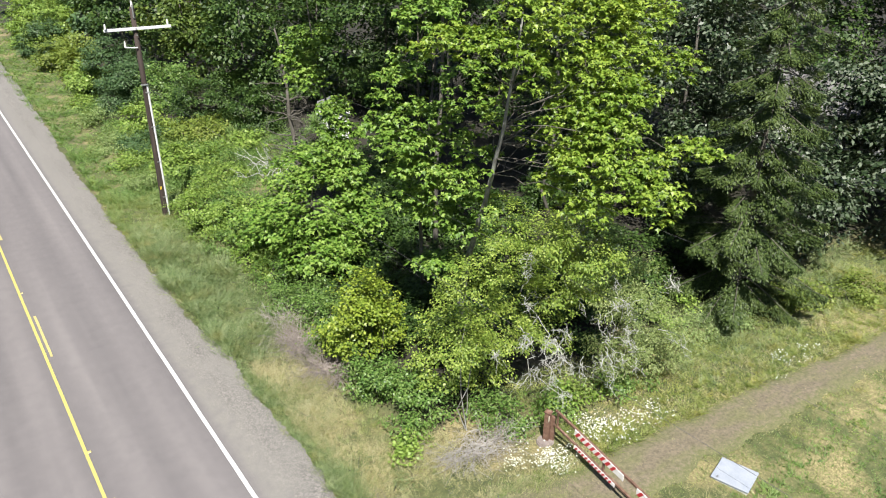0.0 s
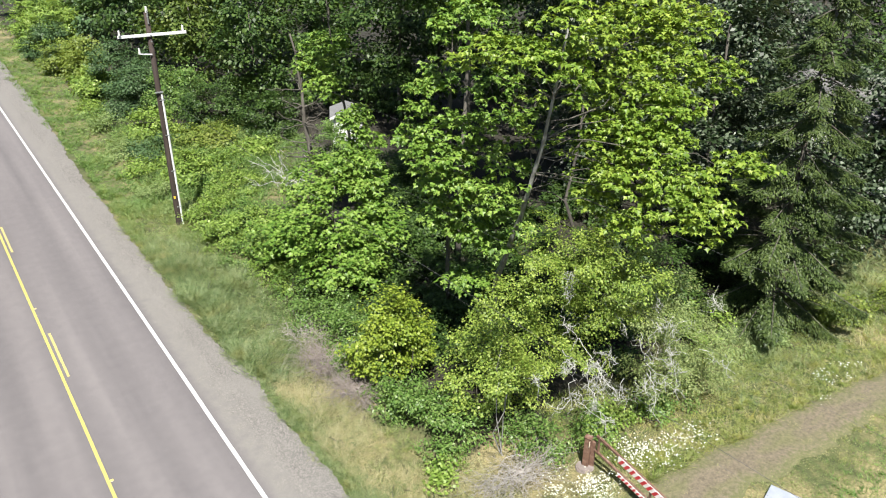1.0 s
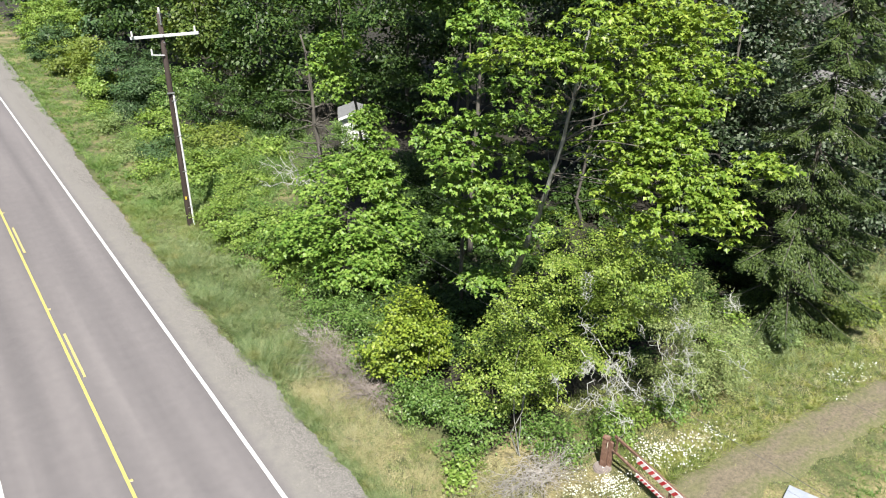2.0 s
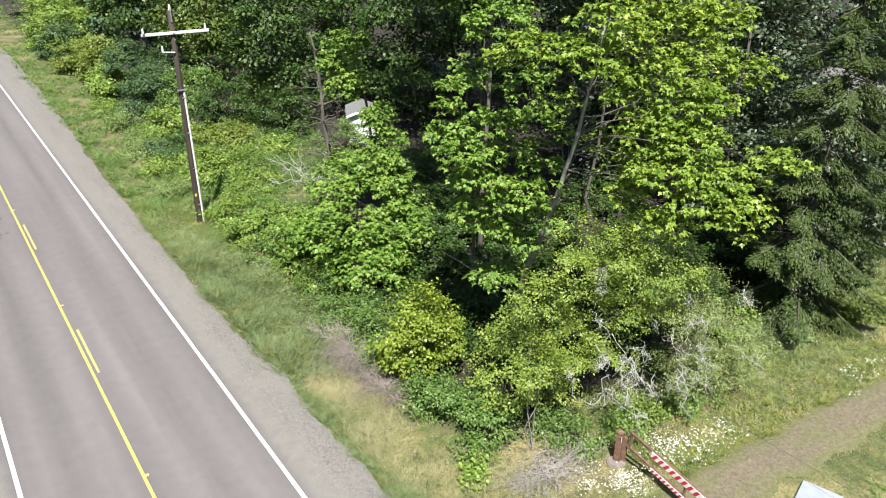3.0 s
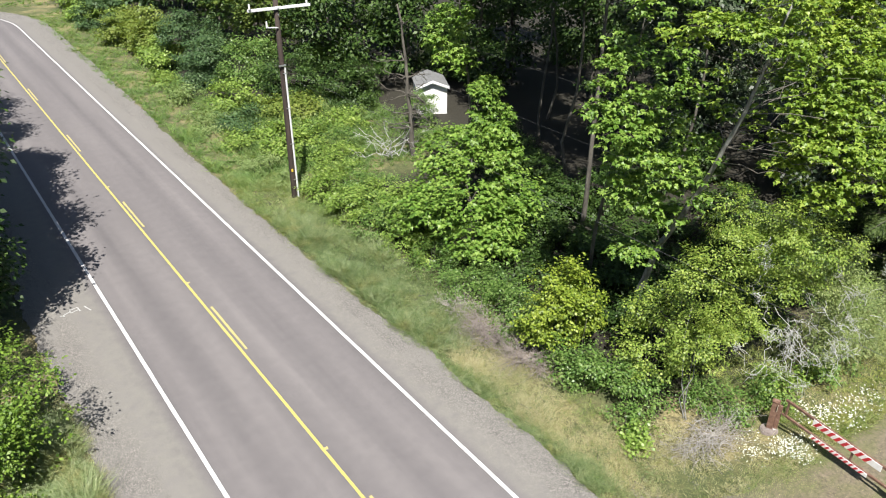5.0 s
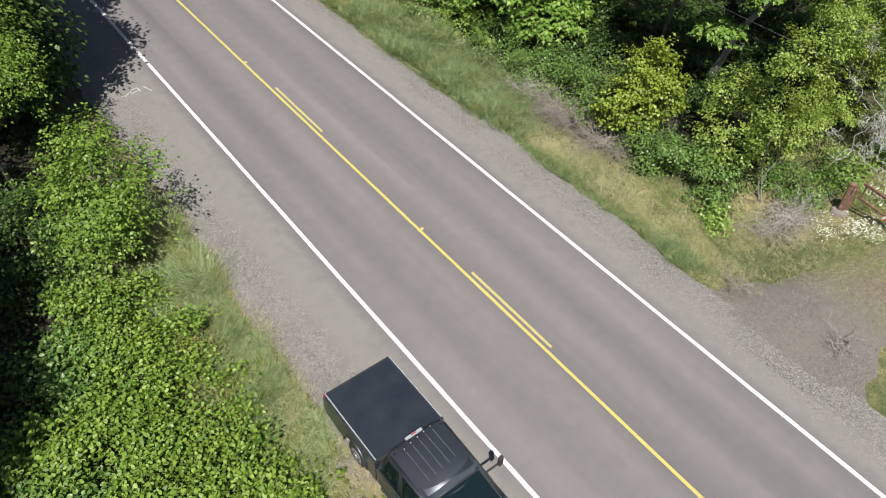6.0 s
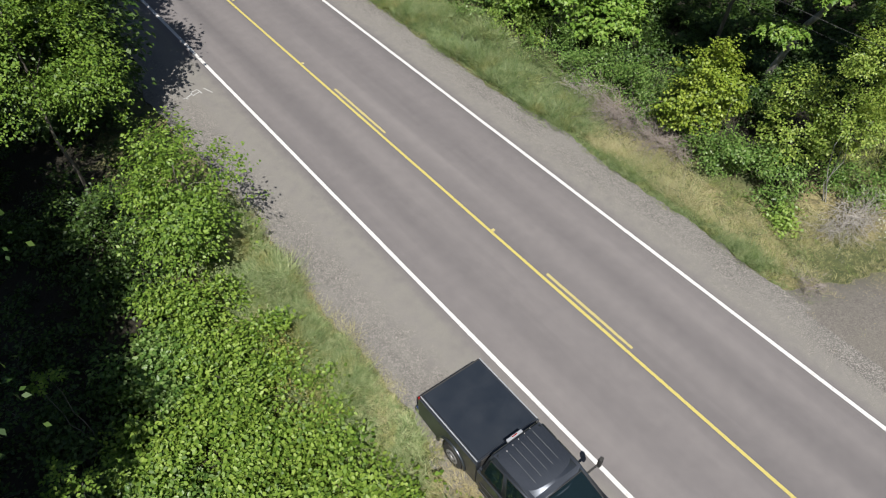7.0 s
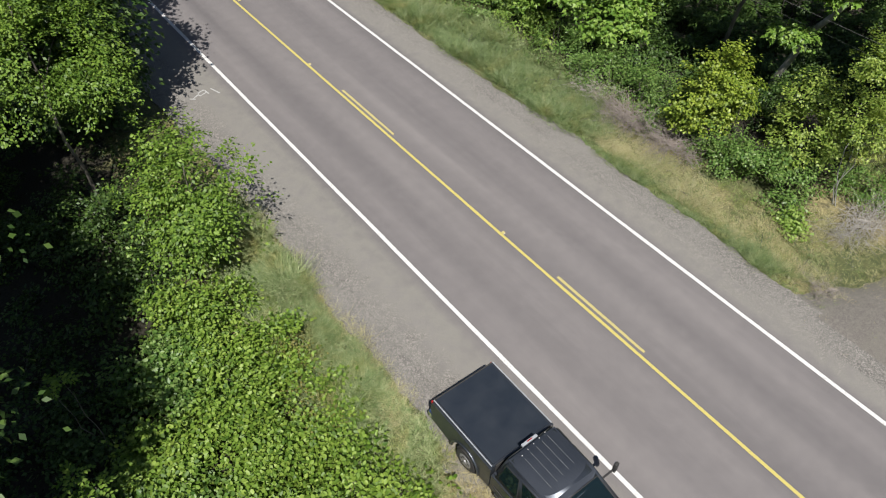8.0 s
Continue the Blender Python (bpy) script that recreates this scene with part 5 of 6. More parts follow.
def spruce(at, height, spread_r, seed, label):
    """A spruce: whorls of drooping boughs hung with needle sprays."""
    rng = np.random.default_rng(seed)
    thing = empty("spruce_tree", at, label, "tree")
    tubes = Tubes()
    tubes.wander(rng, (0, 0, -0.3), (0.0, 0, height), 0.2, 0.02, 8, 0.02, 8)
    at_, nor, alo = [], [], []
    level = 0.8
    while level < height - 0.3:
        share = 1 - level / height
        first = rng.uniform(0, 2 * math.pi)
        for j in range(6):
            a = first + 2 * math.pi * j / 6 + rng.normal(0, 0.35)
            l = spread_r * (share ** 0.7) * rng.choice((rng.uniform(0.45, 0.75), rng.uniform(0.85, 1.2), rng.uniform(0.85, 1.2))) + 0.3
            z = level + rng.uniform(-0.45, 0.45)
            d = np.array((math.cos(a), math.sin(a), 0))
            side = np.array((-d[1], d[0], 0))
            steps = 8
            rise = rng.uniform(-0.05, 0.15)
            pts = [np.array((0, 0, z)) + d * l * s / steps + np.array((0, 0, rise * l * (s / steps) - 0.5 * l * (s / steps) ** 2 + 0.2 * l * (s / steps) ** 4)) for s in range(steps + 1)]
            tubes.add(pts, [0.04 * (1 - 0.85 * s / steps) for s in range(steps + 1)], 4)
            n = int(800 * l / 2 + 120)
            s = 0.3 + 0.7 * rng.random(n) ** 0.75
            i = np.minimum((s * steps).astype(int), steps - 1)
            p = np.array(pts)
            base = p[i] + (p[i + 1] - p[i]) * (s * steps - i)[:, None]
            w = rng.normal(0, 0.17, n) * np.sin(math.pi * np.clip(s, 0.1, 0.97)) ** 0.6 * l ** 0.4
            hang = -0.7 * np.abs(w) - 0.3 * rng.random(n) ** 1.5
            base = base + side * w[:, None] + np.array((0, 0, 1)) * hang[:, None]
            at_.append(base)
            nor.append(np.array((0, 0, 0.9)) + d * 0.3 + rng.normal(0, 0.25, (n, 3)))
            alo.append(d * 0.7 + side * np.sign(w)[:, None] * 0.5 + np.array((0, 0, -0.6)) + rng.normal(0, 0.25, (n, 3)))
        level += rng.uniform(0.6, 0.85)
    tubes.part("trunk", BARK, thing)
    at_, nor, alo = np.concatenate(at_), np.concatenate(nor), np.concatenate(alo)
    leaves("crown", at_, nor, alo, 0.14 * rng.uniform(0.7, 1.3, len(at_)), TUFT, NEEDLE, thing, "", 0.05 * rng.uniform(0.7, 1.3, len(at_)))


spruce(at_ground(25.6, 15.6), 15.0, 3.4, 51, "tall dark green spruce with drooping boughs")

# thickets along the east verge, bush by bush
WEED = leaf_material("weed_leaf", (0.13, 0.19, 0.06), (0.21, 0.28, 0.1), (0.31, 0.37, 0.16), 0.3, 0.6)
THICKETS = [
    # x, y, reach in x and y, height, material, leaf size, words
    (10.2, 37.9, 1.9, 1.6, 1.7, VINE, 0.1, "bramble mound in fresh green leaf"),
    (9.7, 35.4, 1.6, 1.5, 1.6, VINE, 0.1, "bramble mound in fresh green leaf"),
    (11.6, 36.2, 1.7, 1.7, 2.0, BRAMBLE, 0.1, "dense green bramble mound beside the verge"),
    (9.5, 32.8, 1.5, 1.5, 1.5, BRAMBLE, 0.1, "dense green bramble mound beside the verge"),
    (11.2, 33.4, 1.7, 1.7, 2.1, VINE, 0.1, "bramble mound in fresh green leaf"),
    (9.6, 30.2, 1.4, 1.5, 1.4, VINE, 0.1, "bramble mound with a few yellowed leaves"),
    (10.0, 27.7, 1.4, 1.4, 1.4, BRAMBLE, 0.09, "low dark green bramble mound"),
    (9.7, 25.6, 1.2, 1.2, 1.7, BRAMBLE, 0.09, "low dark green bramble mound"),
    (9.3, 23.9, 1.0, 1.1, 1.6, BRAMBLE, 0.09, "low dark green bramble mound"),
    (10.6, 23.4, 1.2, 1.2, 1.4, BRAMBLE, 0.09, "low dark green bramble mound"),
    (9.0, 22.4, 0.8, 0.9, 1.1, BRAMBLE, 0.09, "dark green brambles among dry canes"),
    (8.9, 19.6, 0.8, 0.9, 1.6, BRAMBLE, 0.1, "dark green brambles at the foot of a bush"),
    (9.3, 18.3, 0.8, 0.9, 1.5, BRAMBLE, 0.1, "dark green brambles at the foot of a bush"),
    (10.0, 17.1, 0.9, 0.8, 1.4, BRAMBLE, 0.1, "dark green brambles at the foot of a bush"),
    (8.9, 16.7, 0.6, 0.5, 0.7, BRAMBLE, 0.1, "leafy green bramble shoots in the grass"),
    (8.3, 15.7, 0.6, 0.35, 0.4, VINE, 0.1, "leafy green bramble shoots in the grass"),
    (11.6, 15.8, 1.0, 0.8, 0.7, BRAMBLE, 0.09, "low leafy undergrowth below bushes"),
    (13.6, 14.6, 1.0, 0.6, 0.6, BRAMBLE, 0.09, "low leafy undergrowth behind a gate"),
    (15.6, 14.2, 1.2, 0.6, 0.6, VINE, 0.09, "low leafy undergrowth behind a gate"),
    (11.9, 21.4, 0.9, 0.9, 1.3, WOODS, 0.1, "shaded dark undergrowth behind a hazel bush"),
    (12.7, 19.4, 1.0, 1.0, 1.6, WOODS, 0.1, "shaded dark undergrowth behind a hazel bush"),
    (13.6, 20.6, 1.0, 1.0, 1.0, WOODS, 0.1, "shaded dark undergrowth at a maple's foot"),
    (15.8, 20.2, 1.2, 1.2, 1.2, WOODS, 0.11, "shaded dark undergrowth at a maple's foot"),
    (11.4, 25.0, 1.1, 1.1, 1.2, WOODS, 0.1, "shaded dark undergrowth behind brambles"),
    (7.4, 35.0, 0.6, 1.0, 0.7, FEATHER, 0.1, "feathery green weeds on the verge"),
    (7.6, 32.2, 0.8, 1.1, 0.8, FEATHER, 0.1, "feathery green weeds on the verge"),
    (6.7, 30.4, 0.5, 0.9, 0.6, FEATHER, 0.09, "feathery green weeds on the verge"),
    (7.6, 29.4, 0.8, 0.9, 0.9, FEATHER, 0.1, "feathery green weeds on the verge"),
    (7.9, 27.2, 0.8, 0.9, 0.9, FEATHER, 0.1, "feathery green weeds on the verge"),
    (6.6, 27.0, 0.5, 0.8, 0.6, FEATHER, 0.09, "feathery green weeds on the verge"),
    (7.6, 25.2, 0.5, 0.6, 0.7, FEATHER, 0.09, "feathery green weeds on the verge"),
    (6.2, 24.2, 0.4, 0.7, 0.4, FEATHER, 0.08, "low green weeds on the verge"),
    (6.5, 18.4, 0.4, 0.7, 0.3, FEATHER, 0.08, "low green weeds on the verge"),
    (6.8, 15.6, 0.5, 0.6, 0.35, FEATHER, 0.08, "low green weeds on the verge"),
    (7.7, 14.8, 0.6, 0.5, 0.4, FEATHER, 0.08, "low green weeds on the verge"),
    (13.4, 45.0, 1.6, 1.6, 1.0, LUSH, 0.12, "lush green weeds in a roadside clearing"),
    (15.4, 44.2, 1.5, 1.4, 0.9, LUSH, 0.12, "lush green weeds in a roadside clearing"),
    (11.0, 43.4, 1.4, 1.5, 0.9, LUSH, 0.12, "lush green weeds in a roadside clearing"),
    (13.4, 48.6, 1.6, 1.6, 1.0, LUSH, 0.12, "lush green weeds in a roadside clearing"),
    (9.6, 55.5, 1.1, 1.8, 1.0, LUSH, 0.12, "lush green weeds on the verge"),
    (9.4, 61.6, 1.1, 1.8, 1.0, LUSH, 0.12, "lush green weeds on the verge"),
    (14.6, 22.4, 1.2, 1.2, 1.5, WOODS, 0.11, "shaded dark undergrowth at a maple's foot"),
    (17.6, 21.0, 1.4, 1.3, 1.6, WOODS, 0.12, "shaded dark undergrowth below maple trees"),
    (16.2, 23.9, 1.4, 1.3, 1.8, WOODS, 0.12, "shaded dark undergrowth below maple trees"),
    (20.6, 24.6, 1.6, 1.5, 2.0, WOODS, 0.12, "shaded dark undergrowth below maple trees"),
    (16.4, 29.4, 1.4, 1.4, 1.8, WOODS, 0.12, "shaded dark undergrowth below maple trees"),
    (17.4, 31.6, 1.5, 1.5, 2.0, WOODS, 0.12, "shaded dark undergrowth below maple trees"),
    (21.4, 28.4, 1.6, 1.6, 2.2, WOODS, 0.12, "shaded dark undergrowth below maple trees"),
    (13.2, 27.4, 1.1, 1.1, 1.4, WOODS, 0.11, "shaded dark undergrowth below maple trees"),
    # dark-leaved undergrowth added where the wood's floor should look deep in shade
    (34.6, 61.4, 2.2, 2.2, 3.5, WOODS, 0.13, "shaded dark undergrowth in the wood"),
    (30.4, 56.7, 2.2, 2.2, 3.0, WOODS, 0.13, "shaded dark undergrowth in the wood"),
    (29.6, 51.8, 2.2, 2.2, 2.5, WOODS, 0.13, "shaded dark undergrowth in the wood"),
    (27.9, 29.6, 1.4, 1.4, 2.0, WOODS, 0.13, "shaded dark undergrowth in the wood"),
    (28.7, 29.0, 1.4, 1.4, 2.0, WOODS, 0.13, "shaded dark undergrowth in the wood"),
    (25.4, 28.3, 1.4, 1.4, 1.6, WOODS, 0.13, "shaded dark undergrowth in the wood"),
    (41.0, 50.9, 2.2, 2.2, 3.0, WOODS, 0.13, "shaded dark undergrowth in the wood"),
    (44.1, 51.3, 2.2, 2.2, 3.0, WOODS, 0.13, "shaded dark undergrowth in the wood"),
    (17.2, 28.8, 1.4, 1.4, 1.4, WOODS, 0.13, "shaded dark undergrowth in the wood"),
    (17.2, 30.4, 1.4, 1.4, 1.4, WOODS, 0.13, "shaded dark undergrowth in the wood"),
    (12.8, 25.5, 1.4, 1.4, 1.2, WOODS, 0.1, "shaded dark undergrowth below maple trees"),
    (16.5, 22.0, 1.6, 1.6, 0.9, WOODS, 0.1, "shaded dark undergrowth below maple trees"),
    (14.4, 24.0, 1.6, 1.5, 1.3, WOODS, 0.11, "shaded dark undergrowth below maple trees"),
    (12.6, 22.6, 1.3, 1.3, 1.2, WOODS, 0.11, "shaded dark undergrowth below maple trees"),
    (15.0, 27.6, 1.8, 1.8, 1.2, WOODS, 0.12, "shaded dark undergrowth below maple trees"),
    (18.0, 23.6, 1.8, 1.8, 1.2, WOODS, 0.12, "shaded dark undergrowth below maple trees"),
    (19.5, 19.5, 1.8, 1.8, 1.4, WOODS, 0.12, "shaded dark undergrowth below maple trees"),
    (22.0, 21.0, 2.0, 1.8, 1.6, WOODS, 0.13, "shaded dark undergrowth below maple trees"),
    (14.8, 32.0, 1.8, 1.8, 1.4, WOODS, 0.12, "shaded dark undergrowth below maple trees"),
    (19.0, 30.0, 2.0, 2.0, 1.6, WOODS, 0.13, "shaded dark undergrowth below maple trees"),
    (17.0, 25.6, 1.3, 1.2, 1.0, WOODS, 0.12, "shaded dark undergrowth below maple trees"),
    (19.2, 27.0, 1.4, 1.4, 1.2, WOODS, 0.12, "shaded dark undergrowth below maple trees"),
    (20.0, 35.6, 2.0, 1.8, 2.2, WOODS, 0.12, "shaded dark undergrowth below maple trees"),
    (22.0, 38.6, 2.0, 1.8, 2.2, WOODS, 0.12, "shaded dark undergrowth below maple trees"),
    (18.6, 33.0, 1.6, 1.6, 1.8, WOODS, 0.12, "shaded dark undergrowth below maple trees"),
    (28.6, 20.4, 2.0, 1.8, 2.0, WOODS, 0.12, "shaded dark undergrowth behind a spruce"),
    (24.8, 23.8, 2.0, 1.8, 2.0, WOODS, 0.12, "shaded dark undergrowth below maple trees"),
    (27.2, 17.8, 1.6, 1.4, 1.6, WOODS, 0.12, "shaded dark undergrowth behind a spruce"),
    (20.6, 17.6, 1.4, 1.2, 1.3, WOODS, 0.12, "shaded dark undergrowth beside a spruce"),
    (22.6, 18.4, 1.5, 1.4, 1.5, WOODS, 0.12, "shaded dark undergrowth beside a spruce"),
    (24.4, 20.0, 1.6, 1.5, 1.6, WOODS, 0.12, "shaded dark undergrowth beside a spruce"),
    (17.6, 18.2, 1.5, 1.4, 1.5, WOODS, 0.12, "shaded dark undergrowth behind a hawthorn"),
    (12.3, 14.9, 0.9, 0.7, 1.2, BRAMBLE, 0.1, "green brambles at a hawthorn's foot"),
    (14.2, 14.4, 1.1, 0.6, 1.0, VINE, 0.1, "green brambles at a hawthorn's foot"),
    (16.6, 13.9, 1.2, 0.6, 0.9, BRAMBLE, 0.1, "green brambles at a hawthorn's foot"),
    (22.0, 16.4, 1.6, 1.0, 0.9, VINE, 0.1, "low green weeds at the meadow's edge"),
    (19.6, 14.7, 1.0, 0.8, 0.6, WEED, 0.09, "tall grey-green weeds in a meadow"),
    (21.6, 14.9, 1.2, 0.8, 0.6, WEED, 0.09, "tall grey-green weeds in a meadow"),
    (24.2, 13.9, 1.2, 0.7, 0.55, WEED, 0.09, "tall grey-green weeds in a meadow"),
    (26.6, 15.0, 1.4, 0.9, 0.6, WEED, 0.09, "tall grey-green weeds in a meadow"),
    (27.5, 13.4, 1.8, 0.9, 0.9, SALLOW, 0.1, "yellow-green weeds at the meadow's edge"),
    (30.5, 12.6, 1.8, 0.9, 1.0, SALLOW, 0.1, "yellow-green weeds at the meadow's edge"),
    (12.6, 42.6, 2.0, 2.0, 0.8, VINE, 0.12, "low green thicket behind a utility pole"),
    (11.2, 46.5, 2.2, 2.2, 1.1, VINE, 0.12, "low green thicket beside the verge"),
    (15.5, 47.5, 2.4, 2.0, 0.7, VINE, 0.12, "low green thicket in a clearing"),
    (10.6, 51.5, 1.6, 2.2, 1.0, WILLOW, 0.12, "low grey-green weeds beside the verge"),
    (13.6, 51.5, 2.0, 2.0, 1.5, SALLOW, 0.12, "yellow-green bush in full leaf"),
    (20.3, 44.4, 1.1, 1.1, 2.6, BRAMBLE, 0.11, "dark green bush beside a white shed"),
    (18.5, 51.5, 2.6, 2.2, 3.8, WOODS, 0.13, "dark green bush at a wood's edge"),
    (16.0, 55.5, 2.2, 2.2, 3.8, WOODS, 0.13, "dark green bush at a wood's edge"),
    (8.4, 40.6, 0.9, 1.2, 0.7, WEED, 0.09, "grey-green weeds beside a utility pole"),
    (8.2, 44.0, 1.1, 1.6, 0.8, WEED, 0.1, "tall pale green weeds on the verge"),
    (8.6, 48.0, 1.2, 1.8, 0.8, VINE, 0.1, "tall pale green weeds on the verge"),
    (8.3, 53.0, 1.2, 2.0, 0.9, WEED, 0.1, "tall pale green weeds on the verge"),
    (9.0, 58.5, 1.3, 2.2, 1.1, WEED, 0.11, "tall pale green weeds on the verge"),
    (8.7, 64.5, 1.1, 2.4, 0.9, VINE, 0.11, "tall pale green weeds on the verge"),
    (12.0, 57.0, 1.8, 2.2, 2.0, VINE, 0.12, "dense green thicket beside the road"),
    (14.6, 60.5, 2.2, 2.2, 4.2, BRAMBLE, 0.13, "leafy green bush beside the road"),
    (11.6, 63.0, 1.9, 2.4, 3.6, WILLOW, 0.13, "blue-green willow bush beside the road"),
    (13.6, 68.0, 2.4, 2.6, 4.6, WILLOW, 0.14, "blue-green willow bush beside the road"),
    (10.8, 68.5, 1.6, 2.4, 2.6, VINE, 0.13, "dense green thicket beside the road"),
    (11.2, 74.0, 2.0, 2.6, 3.6, SALLOW, 0.14, "yellow-green bush beside the road"),
    (10.8, 80.0, 1.9, 2.8, 3.6, SALLOW, 0.14, "yellow-green bush beside the road"),
    (11.0, 86.5, 2.0, 2.8, 3.8, WILLOW, 0.15, "blue-green willow bush beside the road"),
    (11.6, 93.0, 2.4, 2.8, 4.0, VINE, 0.15, "leafy green bush beside the road"),
    (13.0, 100.0, 3.0, 3.0, 4.2, VINE, 0.15, "leafy green bush beside the road"),
    (14.0, 107.0, 3.0, 3.0, 4.6, BRAMBLE, 0.16, "green bush beside a lawn"),
]
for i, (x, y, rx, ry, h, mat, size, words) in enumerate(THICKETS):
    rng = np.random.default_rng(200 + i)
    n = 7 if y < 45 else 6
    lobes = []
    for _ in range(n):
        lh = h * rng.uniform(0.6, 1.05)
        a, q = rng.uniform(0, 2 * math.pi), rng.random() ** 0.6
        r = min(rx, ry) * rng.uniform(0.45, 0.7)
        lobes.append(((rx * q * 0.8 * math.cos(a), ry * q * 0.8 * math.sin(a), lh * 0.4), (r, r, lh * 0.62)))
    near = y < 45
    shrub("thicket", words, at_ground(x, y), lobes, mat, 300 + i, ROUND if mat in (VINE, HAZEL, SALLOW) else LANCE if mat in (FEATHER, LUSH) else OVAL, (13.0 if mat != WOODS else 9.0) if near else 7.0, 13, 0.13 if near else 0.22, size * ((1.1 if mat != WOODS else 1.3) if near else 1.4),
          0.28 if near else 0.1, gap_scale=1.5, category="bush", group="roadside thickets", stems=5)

# woods behind, tree by tree: x, y, height, reach, material, leaf size
WOODLAND = [
    (20.5, 57.0, 9.0, 3.0, WOODS), (24.5, 53.0, 10.0, 3.0, WOODS), (22.0, 63.0, 10.0, 3.4, WOODS), (18.5, 66.5, 8.5, 3.2, OAK), (27.5, 58.5, 12.0, 3.6, WOODS), (18.0, 74.0, 9.0, 3.4, WOODS),
    (24.0, 71.0, 11.0, 3.8, OAK), (17.5, 82.0, 9.5, 3.6, WOODS), (24.0, 80.0, 12.0, 4.0, WOODS), (17.0, 91.0, 10.0, 3.6, WILLOW), (22.5, 90.0, 12.0, 4.0, WOODS), (30.5, 67.0, 13.0, 4.0, WOODS),
    (31.0, 78.0, 13.0, 4.2, WOODS), (19.5, 100.0, 11.0, 4.0, WOODS), (27.0, 101.0, 13.0, 4.4, WOODS), (20.0, 110.0, 12.0, 4.4, OAK), (30.0, 92.0, 14.0, 4.4, WOODS), (14.0, 116.0, 11.0, 4.0, WOODS), (23.0, 121.0, 13.0, 4.6, WOODS),
    (27.5, 47.0, 12.5, 3.2, WOODS), (24.5, 37.5, 12.0, 3.4, WOODS), (21.5, 32.0, 13.0, 3.4, WOODS), (28.0, 40.5, 14.0, 3.8, WOODS), (33.0, 50.0, 14.0, 4.0, WOODS), (34.0, 42.0, 14.5, 4.0, WOODS), (38.5, 57.0, 15.0, 4.4, WOODS),
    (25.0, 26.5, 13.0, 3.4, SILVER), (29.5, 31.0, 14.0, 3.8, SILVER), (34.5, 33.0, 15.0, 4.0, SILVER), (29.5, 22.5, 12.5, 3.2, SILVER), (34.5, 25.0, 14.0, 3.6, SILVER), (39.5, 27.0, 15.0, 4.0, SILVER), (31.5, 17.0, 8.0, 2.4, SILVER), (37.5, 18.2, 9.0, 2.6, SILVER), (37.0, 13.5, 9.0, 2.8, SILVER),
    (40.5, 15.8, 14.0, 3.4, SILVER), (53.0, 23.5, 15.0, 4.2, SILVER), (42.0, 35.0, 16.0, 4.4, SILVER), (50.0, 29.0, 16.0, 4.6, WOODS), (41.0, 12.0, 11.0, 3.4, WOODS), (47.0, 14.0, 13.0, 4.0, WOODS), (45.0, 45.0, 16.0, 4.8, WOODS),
]
for i, (x, y, h, r, mat) in enumerate(WOODLAND):
    rng = np.random.default_rng(400 + i)
    lobes = []
    # close behind the maples the trees stand tall, with bare trunks and high crowns
    tall = 18 < x < 29 and 24 < y < 43
    h, low = (h * 1.5, 0.62) if tall else (h, 0.2)
    for k in range(8):
        s = k / 7
        a = rng.uniform(0, 2 * math.pi)
        off = r * 0.55 * math.sin(math.pi * (0.15 + 0.75 * s))
        lr = r * (0.42 + 0.3 * math.sin(math.pi * (0.1 + 0.85 * s)))
        lobes.append(((math.cos(a) * off, math.sin(a) * off, h * (low + (0.9 - low) * s)), (lr, lr, h * 0.13)))
    dist = math.hypot(x, y)
    coarse = 1.0 + max(0.0, (dist - 35) / 60)
    words = {WOODS: "dark green broadleaf tree in the wood", OAK: "olive-green oak at the wood's edge", WILLOW: "grey-green willow tree in the wood", SILVER: "dark poplar with glints painted into its grey-green leaves"}[mat]
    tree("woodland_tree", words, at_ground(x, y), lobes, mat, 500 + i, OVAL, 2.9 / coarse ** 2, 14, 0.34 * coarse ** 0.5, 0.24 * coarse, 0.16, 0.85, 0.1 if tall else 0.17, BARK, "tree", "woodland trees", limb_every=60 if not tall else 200)

